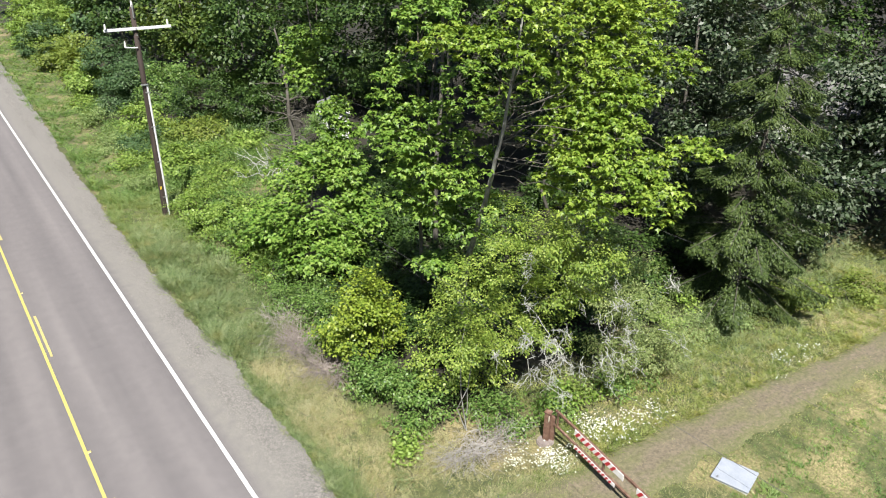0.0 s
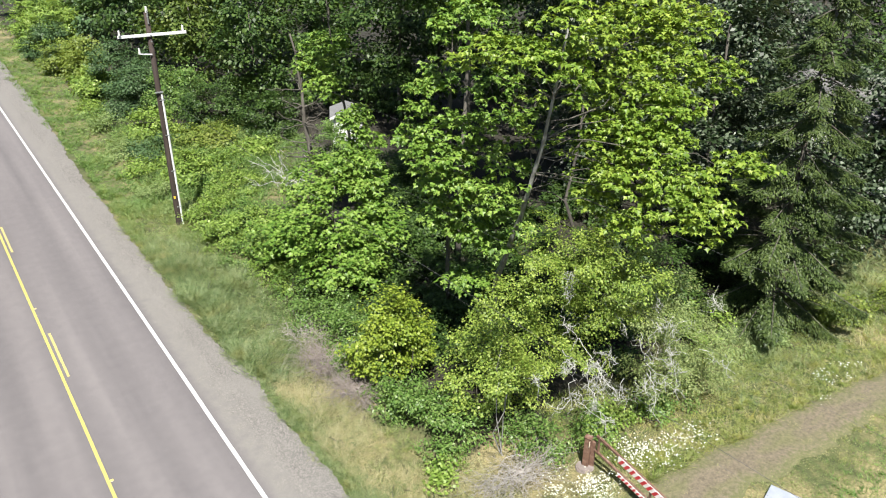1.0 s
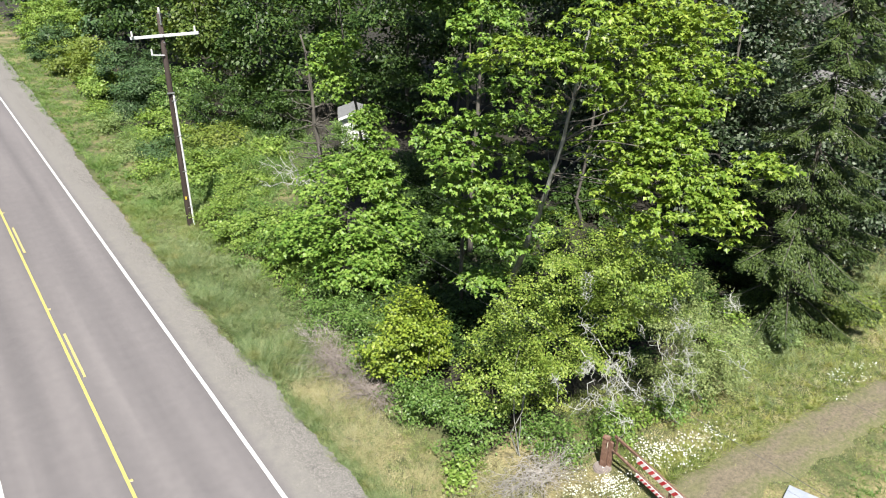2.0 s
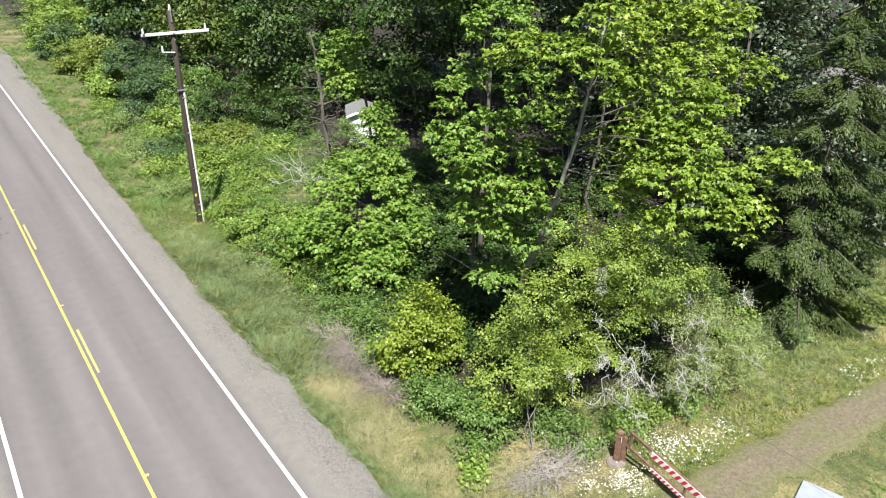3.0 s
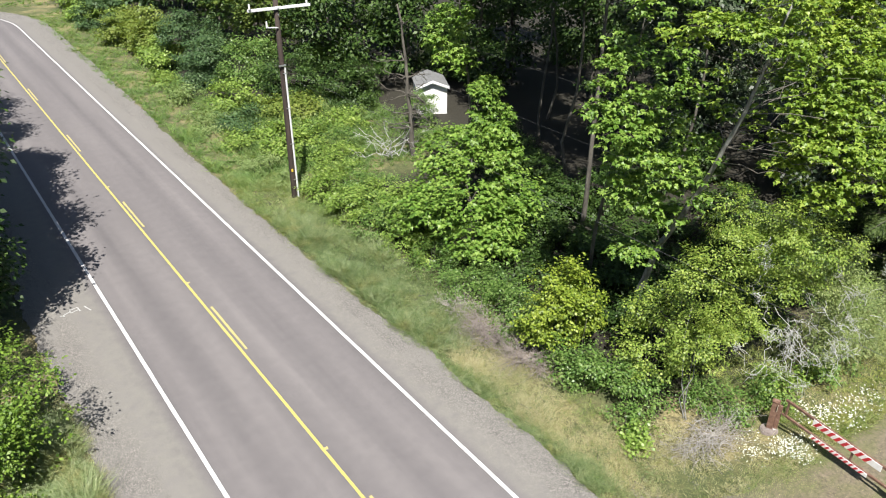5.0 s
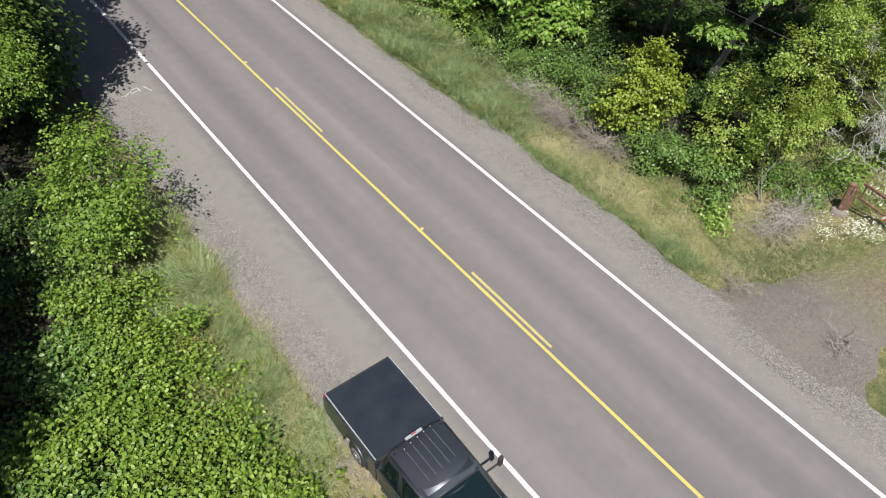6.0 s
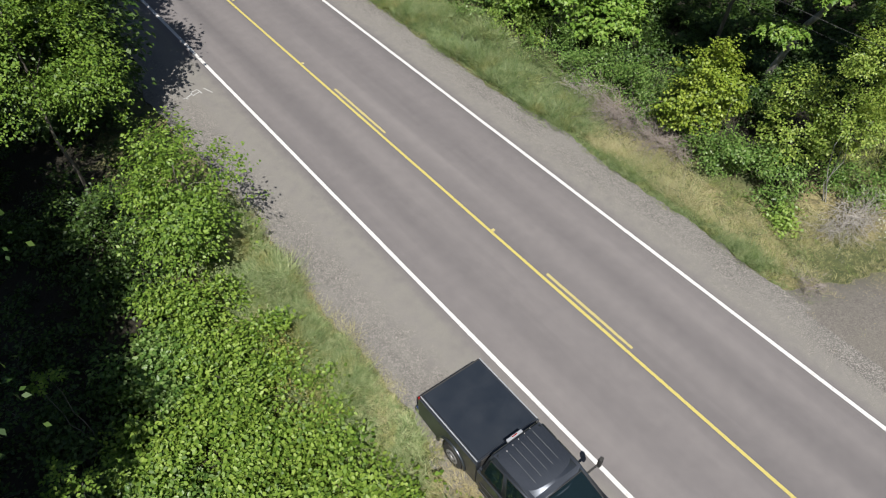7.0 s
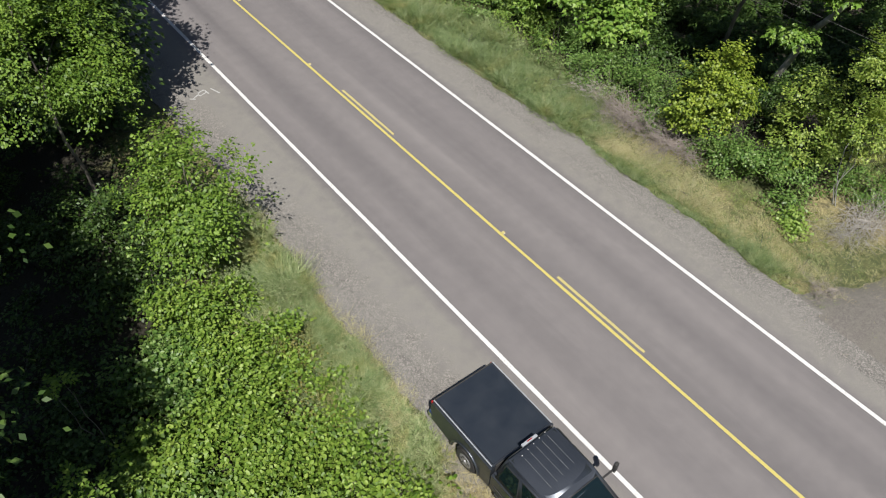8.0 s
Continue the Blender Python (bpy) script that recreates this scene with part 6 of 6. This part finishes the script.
# ---- the west side ----
BANK = leaf_material("bank_leaf", (0.06, 0.115, 0.015), (0.145, 0.23, 0.03), (0.25, 0.335, 0.062), 0.25, 0.5, 0.7)
BROWNISH = leaf_material("browning_leaf", (0.1, 0.1, 0.025), (0.18, 0.165, 0.04), (0.26, 0.225, 0.07), 0.25, 0.6)
WEST = [
    (-8.1, 20.6, 0.7, 0.8, 0.75, BROWNISH, 0.07, "low bush with browning seed heads"),
    (-8.3, 18.3, 0.6, 0.7, 0.75, BROWNISH, 0.07, "low bush with browning seed heads"),
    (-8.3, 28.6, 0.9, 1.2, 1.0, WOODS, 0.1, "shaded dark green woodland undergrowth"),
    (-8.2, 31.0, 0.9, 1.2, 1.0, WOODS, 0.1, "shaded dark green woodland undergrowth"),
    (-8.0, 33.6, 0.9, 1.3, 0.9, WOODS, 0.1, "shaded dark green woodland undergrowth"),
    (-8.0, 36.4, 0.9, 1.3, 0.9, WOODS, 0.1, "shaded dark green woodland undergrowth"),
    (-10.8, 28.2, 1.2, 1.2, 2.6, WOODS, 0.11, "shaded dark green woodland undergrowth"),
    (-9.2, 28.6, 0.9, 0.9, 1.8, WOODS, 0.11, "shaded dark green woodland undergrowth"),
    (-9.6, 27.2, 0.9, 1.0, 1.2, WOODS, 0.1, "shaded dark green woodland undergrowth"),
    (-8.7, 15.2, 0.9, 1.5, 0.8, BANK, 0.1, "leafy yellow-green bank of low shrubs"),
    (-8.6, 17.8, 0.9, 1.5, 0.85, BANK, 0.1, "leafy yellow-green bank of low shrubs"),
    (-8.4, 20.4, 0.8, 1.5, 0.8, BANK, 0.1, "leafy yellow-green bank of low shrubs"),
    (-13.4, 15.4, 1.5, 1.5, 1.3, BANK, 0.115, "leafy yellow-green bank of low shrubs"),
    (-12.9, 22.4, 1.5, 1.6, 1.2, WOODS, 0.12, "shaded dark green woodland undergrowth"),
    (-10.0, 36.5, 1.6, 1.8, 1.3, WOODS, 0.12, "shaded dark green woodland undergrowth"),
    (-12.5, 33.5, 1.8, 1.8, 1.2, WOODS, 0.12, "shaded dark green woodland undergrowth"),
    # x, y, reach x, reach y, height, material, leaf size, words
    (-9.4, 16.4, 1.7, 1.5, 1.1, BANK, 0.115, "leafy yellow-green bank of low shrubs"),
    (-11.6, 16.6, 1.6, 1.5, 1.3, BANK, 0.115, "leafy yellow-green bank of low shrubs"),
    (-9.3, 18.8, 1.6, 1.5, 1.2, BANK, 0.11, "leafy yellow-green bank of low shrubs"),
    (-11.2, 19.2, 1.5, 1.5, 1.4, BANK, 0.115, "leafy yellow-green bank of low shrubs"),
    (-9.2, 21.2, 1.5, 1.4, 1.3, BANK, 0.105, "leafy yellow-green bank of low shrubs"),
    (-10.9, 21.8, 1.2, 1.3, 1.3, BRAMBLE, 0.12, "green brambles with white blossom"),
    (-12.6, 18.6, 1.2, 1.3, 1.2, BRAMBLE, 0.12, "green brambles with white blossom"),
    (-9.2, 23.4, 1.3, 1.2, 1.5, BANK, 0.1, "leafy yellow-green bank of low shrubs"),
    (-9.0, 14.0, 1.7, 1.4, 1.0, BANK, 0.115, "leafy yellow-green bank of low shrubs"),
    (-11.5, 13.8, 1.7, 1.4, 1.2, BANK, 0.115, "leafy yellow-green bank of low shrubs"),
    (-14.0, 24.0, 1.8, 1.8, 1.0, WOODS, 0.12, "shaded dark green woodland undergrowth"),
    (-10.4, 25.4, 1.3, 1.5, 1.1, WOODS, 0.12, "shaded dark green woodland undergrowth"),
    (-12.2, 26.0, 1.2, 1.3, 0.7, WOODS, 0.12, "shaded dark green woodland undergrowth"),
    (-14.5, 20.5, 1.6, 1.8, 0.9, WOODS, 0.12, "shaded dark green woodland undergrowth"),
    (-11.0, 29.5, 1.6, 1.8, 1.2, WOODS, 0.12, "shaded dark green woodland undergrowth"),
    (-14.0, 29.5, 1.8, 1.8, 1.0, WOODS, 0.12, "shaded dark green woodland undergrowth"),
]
for i, (x, y, rx, ry, h, mat, size, words) in enumerate(WEST):
    rng = np.random.default_rng(700 + i)
    lobes = []
    for _ in range(8):
        lh = h * rng.uniform(0.65, 1.05)
        a, q = rng.uniform(0, 2 * math.pi), rng.random() ** 0.6
        r = min(rx, ry) * rng.uniform(0.45, 0.7)
        lobes.append(((rx * q * 0.85 * math.cos(a), ry * q * 0.85 * math.sin(a), lh * 0.4), (r, r, lh * 0.62)))
    shrub("bank_shrub", words, at_ground(x, y), lobes, mat, 720 + i, BROAD if mat in (BANK, BRAMBLE) else OVAL, 19.0 if mat != WOODS else 9.0, 12, 0.15, size * 1.05, 0.26, wild=0.55, category="bush", group="west bank shrubs", stems=5)

tree("alder", "small bushy alder in bright leaf at the road's edge", at_ground(-8.1, 26.0),
     [((0.45, 1.5, 3.0), (0.6, 0.7, 0.85)), ((0.0, 0.5, 2.5), (0.8, 0.9, 1.1)), ((-0.2, -0.9, 1.9), (0.85, 1.0, 1.1)), ((0.1, 0.2, 1.3), (0.8, 1.1, 1.0)), ((-0.8, 0.4, 1.6), (0.8, 1.1, 1.0)), ((1.4, -0.2, 3.3), (0.3, 0.4, 0.25)), ((1.0, -0.6, 2.6), (0.35, 0.5, 0.3))],
     ALDER, 61, OVAL, 22.0, 15, 0.12, 0.12, 0.34, 0.9, 0.05, BARK, limb_every=200, gap_scale=1.0)
tree("alder", "leafy alder with bright green crown by the shoulder", at_ground(-9.9, 29.6),
     [((0.4, 0.2, 6.0), (1.5, 1.5, 1.3)), ((0.9, -0.6, 5.0), (1.0, 1.0, 0.9)), ((0.5, 1.6, 5.2), (1.4, 1.5, 1.3)), ((-0.8, -0.6, 6.2), (1.5, 1.4, 1.2)), ((-0.9, 1.4, 7.0), (1.5, 1.5, 1.2)), ((0.5, 1.2, 7.4), (1.2, 1.3, 1.1)), ((-2.2, 0.4, 6.6), (1.4, 1.4, 1.1)), ((0.9, 2.8, 5.6), (1.2, 1.3, 1.4))],
     ALDER, 62, OVAL, 15.0, 15, 0.14, 0.105, 0.24, 0.9, 0.07, BARK, limb_every=200)
ROADSIDE = [(-8.7, 34.2, 12.0, 2.3), (-8.3, 38.8, 14.0, 2.5), (-7.9, 44.5, 15.0, 2.6), (-7.7, 51.0, 15.0, 2.6), (-7.9, 58.0, 14.0, 2.8), (-8.1, 66.0, 13.0, 2.8), (-8.3, 74.0, 13.0, 3.0)]
# mostly unseen trees with high crowns, added to block the sun over the west wood
SHADE = [(-18.6, 16.6, 15.0, 2.8), (-18.0, 20.5, 15.0, 2.6), (-17.6, 24.6, 15.0, 2.4), (-16.3, 17.8, 9.5, 1.7), (-15.4, 22.0, 10.0, 1.7), (-17.3, 18.0, 9.5, 2.4), (-16.8, 21.4, 10.5, 2.0), (-17.0, 25.0, 11.5, 2.6), (-17.4, 23.0, 11.0, 2.4), (-16.0, 28.8, 11.5, 2.6), (-19.2, 16.4, 9.5, 2.6), (-19.2, 18.6, 12.5, 2.8), (-18.0, 24.8, 13.0, 3.0), (-14.8, 31.5, 12.0, 3.0), (-13.2, 38.0, 12.5, 3.0), (-12.6, 45.4, 13.0, 3.0), (-12.5, 53.0, 14.0, 3.2),
         (-12.5, 61.0, 14.0, 3.2), (-21.4, 17.2, 14.0, 3.4), (-20.4, 24.2, 14.0, 3.4), (-20.0, 31.0, 14.0, 3.4), (-19.0, 41.0, 14.0, 3.4)]
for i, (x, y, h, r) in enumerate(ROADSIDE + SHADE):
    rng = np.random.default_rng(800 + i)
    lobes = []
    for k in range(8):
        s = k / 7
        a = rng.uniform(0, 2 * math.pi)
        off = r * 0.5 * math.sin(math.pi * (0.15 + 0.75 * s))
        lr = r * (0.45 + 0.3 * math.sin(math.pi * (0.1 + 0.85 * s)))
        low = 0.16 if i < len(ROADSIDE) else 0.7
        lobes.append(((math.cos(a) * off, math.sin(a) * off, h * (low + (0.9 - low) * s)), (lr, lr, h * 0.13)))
    tree("roadside_tree" if i < len(ROADSIDE) else "woodland_tree", "tall leafy alder beside the west shoulder" if i < len(ROADSIDE) else "tall broadleaf tree added to shade the west wood", at_ground(x, y), lobes, WOODS, 850 + i,
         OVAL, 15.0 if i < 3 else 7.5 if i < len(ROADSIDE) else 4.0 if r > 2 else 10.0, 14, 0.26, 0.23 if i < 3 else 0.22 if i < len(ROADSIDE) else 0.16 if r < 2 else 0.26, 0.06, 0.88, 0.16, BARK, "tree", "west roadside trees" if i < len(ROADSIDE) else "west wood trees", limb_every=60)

def sapling(label, base, tips, seed):
    """A thin stem with a few sprays of narrow leaflets at its top."""
    rng = np.random.default_rng(seed)
    thing = empty("sapling", base, label, "sapling")
    tubes = Tubes()
    at, nor, alo = [], [], []
    for tip in tips:
        tubes.wander(rng, (rng.normal(0, 0.05), rng.normal(0, 0.05), -0.1), tip, 0.02, 0.006, 6, 0.12, 5)
        for k in range(6):
            a = 2 * math.pi * k / 6 + rng.normal(0, 0.3)
            d = np.array((math.cos(a), math.sin(a), -0.25))
            for j in range(9):
                side = np.array((-d[1], d[0], 0)) * (1 if j % 2 else -1)
                at.append(np.array(tip) + d * (0.05 + 0.035 * j))
                nor.append(np.array((0, 0, 1.0)) + rng.normal(0, 0.2, 3))
                alo.append(d * 0.5 + side * (0.9 if j < 8 else 0.0))
    tubes.part("stem", BARK, thing)
    leaves("foliage", np.array(at), np.array(nor), np.array(alo), 0.11 * rng.uniform(0.8, 1.2, len(at)), OVAL, ALDER, thing)


sapling("slender sapling with bright leaflets in the wood's shade", at_ground(-13.0, 20.9), [(0.05, -0.1, 3.75), (-0.2, 0.15, 3.5)], 95)
sapling("slender sapling with bright leaflets in the wood's shade", at_ground(-13.5, 18.7), [(0.0, 0.1, 3.4), (0.25, -0.3, 3.2), (-0.3, -0.2, 3.0)], 96)

# ---- grass, weeds and flowers ----
BLADE = np.array([(0, 0.45, 0), (1, 0, -0.12), (0, -0.45, 0)])


def grass(name, label, n, seed, place, height, mat, width=1.0, lean=0.7, category="grass", tuft=14, spread=0.045):
    """Blades in tufts; place gives x and y for an array of random pairs."""
    rng = np.random.default_rng(seed)
    roots = place(rng, n // tuft)
    roots = np.repeat(roots, tuft, axis=0) + rng.normal(0, spread, (len(roots) * tuft, 2))
    z = np.array([ground_z(x, y) for x, y in roots])
    at = np.column_stack([roots, z - 0.02])
    k = len(at)
    bent = rng.normal(0, lean * 0.6, (k // tuft, 2)).repeat(tuft, axis=0)
    along = np.column_stack([rng.normal(0, lean * 0.75, k) + bent[:, 0], rng.normal(0, lean * 0.75, k) + bent[:, 1], np.full(k, 0.9)])
    a = rng.uniform(0, 2 * math.pi, k)
    normal = np.column_stack([np.cos(a), np.sin(a), np.full(k, 0.8)])
    patchy = 0.85 + 1.2 * clump_noise(np.column_stack([roots[::tuft], np.zeros(len(roots) // tuft)]), 0.55, seed).repeat(tuft)
    size = height * rng.uniform(0.6, 1.4, k // tuft).repeat(tuft) * rng.uniform(0.5, 1.2, k) * np.clip(patchy, 0.35, 1.5)
    ob = leaves(name, at, normal, along, size, BLADE, mat, None, label, width * 0.007 * rng.uniform(0.6, 1.3, k))
    return tagged(ob, "", category, "", "stuff")


def verge(x0, x1, y0, y1, wander=0.4, power=1.0):
    def place(rng, n):
        y = y0 + (y1 - y0) * rng.random(n) ** power + rng.normal(0, 0.7, n)
        edge = np.array([wander * (noise.noise(Vector((v * 0.5, 7.7, 3))) * 0.7 + 0.5 * noise.noise(Vector((v * 2.3, 1.3, 3)))) for v in y])
        return np.column_stack([x0 + edge + (x1 - x0 - edge) * rng.random(n) ** 1.1, y])
    return place


TRACK_EDGE = ([3.9, 7.4, 11.0, 16.0, 20.0, 25.0, 32.0, 60.0], [14.6, 12.9, 12.0, 11.5, 11.1, 10.5, 9.9, 8.5])


def beside_track(x0, x1, deep):
    """Ground on the far side of the track, thickest at its edge."""
    def place(rng, n):
        x = rng.uniform(x0, x1, n)
        return np.column_stack([x, np.interp(x, *TRACK_EDGE) - 0.1 + deep * rng.random(n) ** 1.3])
    return place


def area(x0, x1, y0, y1):
    """A patch of ground with frayed edges."""
    return lambda rng, n: np.column_stack([rng.uniform(x0, x1, n), rng.uniform(y0, y1, n)]) + rng.normal(0, 0.45, (n, 2))


grass("verge_grass", "fresh green grass along the gravel's edge", 26000, 901, verge(5.35, 6.3, 14.4, 25.0, 0.3), 0.28, FEATHER, 2.0, 0.6)
grass("verge_weeds", "tall soft feathery green weeds along the verge", 70000, 930, verge(5.45, 8.4, 23.5, 36.0, 0.35), 0.6, FEATHER, 3.2, 0.55, "weeds", 30, 0.16)
grass("verge_grass", "long dry straw-coloured grass below brambles", 46000, 902, verge(5.9, 8.0, 15.2, 24.6, 0.3), 0.36, STRAW, 1.3, 0.7)
grass("verge_grass", "thin green grass among dry straw", 20000, 931, verge(5.7, 8.6, 14.4, 24.0, 0.3), 0.3, GRASS, 1.4, 0.6)
grass("verge_grass", "short brown dry grass at a track's corner", 20000, 932, verge(6.2, 9.8, 13.6, 15.6, 0.3), 0.26, STRAW, 1.1, 0.6)
grass("verge_grass", "green grass about a utility pole", 34000, 933, verge(5.2, 9.0, 35.0, 43.0, 0.4), 0.42, GRASS, 2.0, 0.5)
grass("verge_grass", "bleached dry grass at a utility pole's foot", 2500, 934, area(7.3, 8.2, 38.2, 39.0), 0.3, STRAW, 1.5, 0.8)
grass("verge_grass", "tall green grass on the far verge", 60000, 903, verge(5.5, 11.0, 42.0, 98.0, 0.4, 1.6), 0.5, LUSH, 4.0, 0.55)
grass("verge_grass", "long pale green grass beside the west shoulder", 64000, 904, verge(-6.35, -8.3, 16.6, 27.0), 0.62, HAY, 3.0, 0.7)
grass("verge_grass", "long pale green grass beside a parked truck", 9000, 914, verge(-6.7, -8.4, 8.0, 17.0), 0.36, HAY, 1.3, 0.6)
grass("verge_grass", "dry straw-coloured grass heads at the west shoulder's edge", 16000, 905, verge(-5.95, -7.0, 12.0, 27.0), 0.42, STRAW, 1.2, 0.6)
grass("meadow_grass", "rough meadow grass with dry patches", 70000, 906, beside_track(13.0, 36.0, 5.0), 0.32, MEADOW, 3.0, 0.6)
grass("meadow_grass", "rough dry meadow grass beside a dirt track", 24000, 907, beside_track(6.0, 32.0, 3.0), 0.25, STRAW, 1.8, 0.6)
grass("meadow_grass", "short green grass beside a dirt track", 52000, 908, area(14.5, 30.0, 2.0, 8.6), 0.17, LUSH, 3.0, 0.6)
grass("meadow_grass", "short dry grass on an island beside a track", 14000, 910, area(7.8, 15.0, 5.0, 9.8), 0.22, STRAW, 1.1, 0.6)
grass("meadow_grass", "thin olive grass over trampled dirt by a gate", 30000, 916, lambda rng, n: np.column_stack([rng.normal(10.8, 1.5, n), rng.normal(11.2, 0.8, n)]), 0.14, GRASS, 1.2, 0.7)
grass("meadow_grass", "thin dry grass over trampled dirt by a gate", 24000, 917, lambda rng, n: np.column_stack([rng.normal(10.2, 1.6, n), rng.normal(11.6, 0.9, n)]), 0.15, STRAW, 1.0, 0.7)
grass("meadow_grass", "tall green grass in a roadside clearing", 60000, 909, area(9.0, 20.0, 40.0, 56.0), 0.6, LUSH, 4.0, 0.5)
grass("meadow_grass", "rough green grass below a spruce", 24000, 915, area(19.0, 36.0, 12.5, 17.0), 0.45, FEATHER, 3.0, 0.55)


def daisies(label, n, seed, spots):
    """White flower heads on thin stalks, in loose drifts."""
    rng = np.random.default_rng(seed)
    tubes_at, heads = [], []
    for cx, cy, sx, sy, share in spots:
        k = int(n * share)
        # a few plants, each with a tuft of heads
        plants = np.column_stack([rng.normal(cx, sx, max(3, k // 9)), rng.normal(cy, sy, max(3, k // 9))])
        xy = plants[rng.integers(0, len(plants), k)] + rng.normal(0, 0.15, (k, 2))
        heads.append(np.column_stack([xy, [ground_z(x, y) for x, y in xy] + rng.uniform(0.18, 0.45, k)]))
    at = np.concatenate(heads)
    k = len(at)
    # four petal pairs make a ragged disc
    turn = rng.uniform(0, math.pi, k)
    all_at, nor, alo = [], [], []
    face = np.array((-0.1, -0.1, 1.0)) + rng.normal(0, 0.3, (k, 3))
    for j in range(3):
        a = turn + j * math.pi * 2 / 3
        alo.append(np.column_stack([np.cos(a), np.sin(a), np.zeros(k)]))
        all_at.append(at)
        nor.append(face)
    ob = leaves("daisies", np.concatenate(all_at), np.concatenate(nor), np.concatenate(alo), rng.uniform(0.02, 0.034, k * 3), ROUND, PETAL, None, label)
    return tagged(ob, "", "flowers", "", "stuff")


daisies("drifts of small white daisies in the grass by a gate", 900, 951, [(11.6, 12.4, 0.4, 0.35, 0.28), (11.0, 13.1, 0.4, 0.3, 0.12), (13.9, 12.6, 0.55, 0.5, 0.34), (15.6, 12.4, 0.8, 0.5, 0.16), (23.0, 11.2, 0.8, 0.3, 0.1)])


# ---- small marks on the road ----
def chalk_marks():
    """Surveyors' marks sprayed on the shoulder: strokes of their size, no readable words."""
    rng = np.random.default_rng(77)
    thing = empty("spray_marks", (-4.5, 33.65, 0.0), "faded white spray-paint marks on the shoulder", "paint marks")
    for x, y, l, a in ((-0.28, 0.0, 0.34, 25), (-0.1, 0.12, 0.26, 80), (0.04, 0.0, 0.3, 15), (0.05, 0.22, 0.32, 10), (0.22, 0.06, 0.3, 95), (-0.42, -0.08, 0.22, 140), (0.52, -0.05, 0.5, 108)):
        part("stroke", box((l, 0.05, 0.004), (x, y, 0.006), 0.0, a), CHALK, thing)


def road_studs():
    for y in (21.0, 33.1, 45.3):
        stud = empty("road_stud", (-0.03, y, 0.004), "low yellow reflective road stud on the centre line", "road stud", "centre line studs")
        part("body", box((0.11, 0.1, 0.022), (0, 0, 0.011), 0.006), YELLOW_OLD, stud)
        for s in (-1, 1):
            part("reflector", box((0.08, 0.006, 0.012), (0, 0.052 * s, 0.012), 0.001), CREAM, stud, "pale reflector strip")


def loose_stones():
    """Gravel and clods strewn along the shoulders' edges and the track's mouth."""
    rng = np.random.default_rng(78)
    verts, faces = [], []
    n = 7500
    for i in range(n):
        pick = rng.random()
        if pick < 0.4:
            x, y = rng.normal(4.9, 0.22), rng.uniform(9, 46)
        elif pick < 0.8:
            x, y = rng.normal(-5.9, 0.3), rng.uniform(9, 40)
        else:
            x, y = rng.uniform(4.6, 9.5), rng.uniform(9.6, 13.6)
        r = rng.uniform(0.01, 0.03)
        z = max(ground_z(x, y), -0.03 if abs(x) < 5.6 else -9) + r * 0.3
        k = len(verts)
        for dx, dy, dz in ((1, 0, 0), (-0.5, 0.85, 0), (-0.5, -0.85, 0), (0.1, 0, 0.8)):
            a = rng.uniform(0.7, 1.2)
            verts.append((x + dx * r * a, y + dy * r * a, z + dz * r * a))
        faces += [(k, k + 1, k + 3), (k + 1, k + 2, k + 3), (k + 2, k, k + 3)]
    ob = mesh_object("loose_stones", verts, faces, STONES)
    tagged(ob, "loose grey stones strewn along the gravel shoulders", "stones", "", "stuff")


STONES = plain("pale_stone", [(0.3, (0.13, 0.125, 0.12)), (0.6, (0.22, 0.21, 0.195)), (0.8, (0.36, 0.34, 0.31))], 2.0, 0.9, 0, 0.3, 0.01)
chalk_marks()
road_studs()
loose_stones()

grass("track_grass", "thin grass growing in a dirt track", 26000, 921, lambda rng, n: np.column_stack([x := rng.uniform(9.0, 34.0, n), np.interp(x, *TRACK_EDGE) - 1.1 + rng.normal(0, 0.5, n)]), 0.1, MEADOW, 2.6, 0.8)
grass("track_grass", "short grass creeping over a dirt track's edges", 26000, 922, lambda rng, n: np.column_stack([x := rng.uniform(7.0, 34.0, n), np.interp(x, *TRACK_EDGE) - 0.05 - np.abs(rng.normal(0, 0.3, n)) - 2.2 * (rng.random(n) < 0.5)]), 0.12, GRASS, 1.4, 0.7)
grass("track_grass", "trampled dry grass over a dirt track", 30000, 923, lambda rng, n: np.column_stack([x := rng.uniform(9.0, 36.0, n), np.interp(x, *TRACK_EDGE) - 1.1 + rng.normal(0, 0.9, n)]), 0.09, STRAW, 2.6, 0.9)
grass("track_grass", "low olive grass fraying over a dirt track's edges", 40000, 924, lambda rng, n: np.column_stack([x := rng.uniform(9.0, 36.0, n), np.interp(x, *TRACK_EDGE) + rng.normal(0, 0.35, n) - 2.0 * (rng.random(n) < 0.5)]), 0.13, GRASS, 1.4, 0.8)
grass("lawn_grass", "mown green lawn beside the far road", 14000, 941, area(1.0, 14.0, 104.0, 128.0), 0.3, LUSH, 16.0, 0.9)
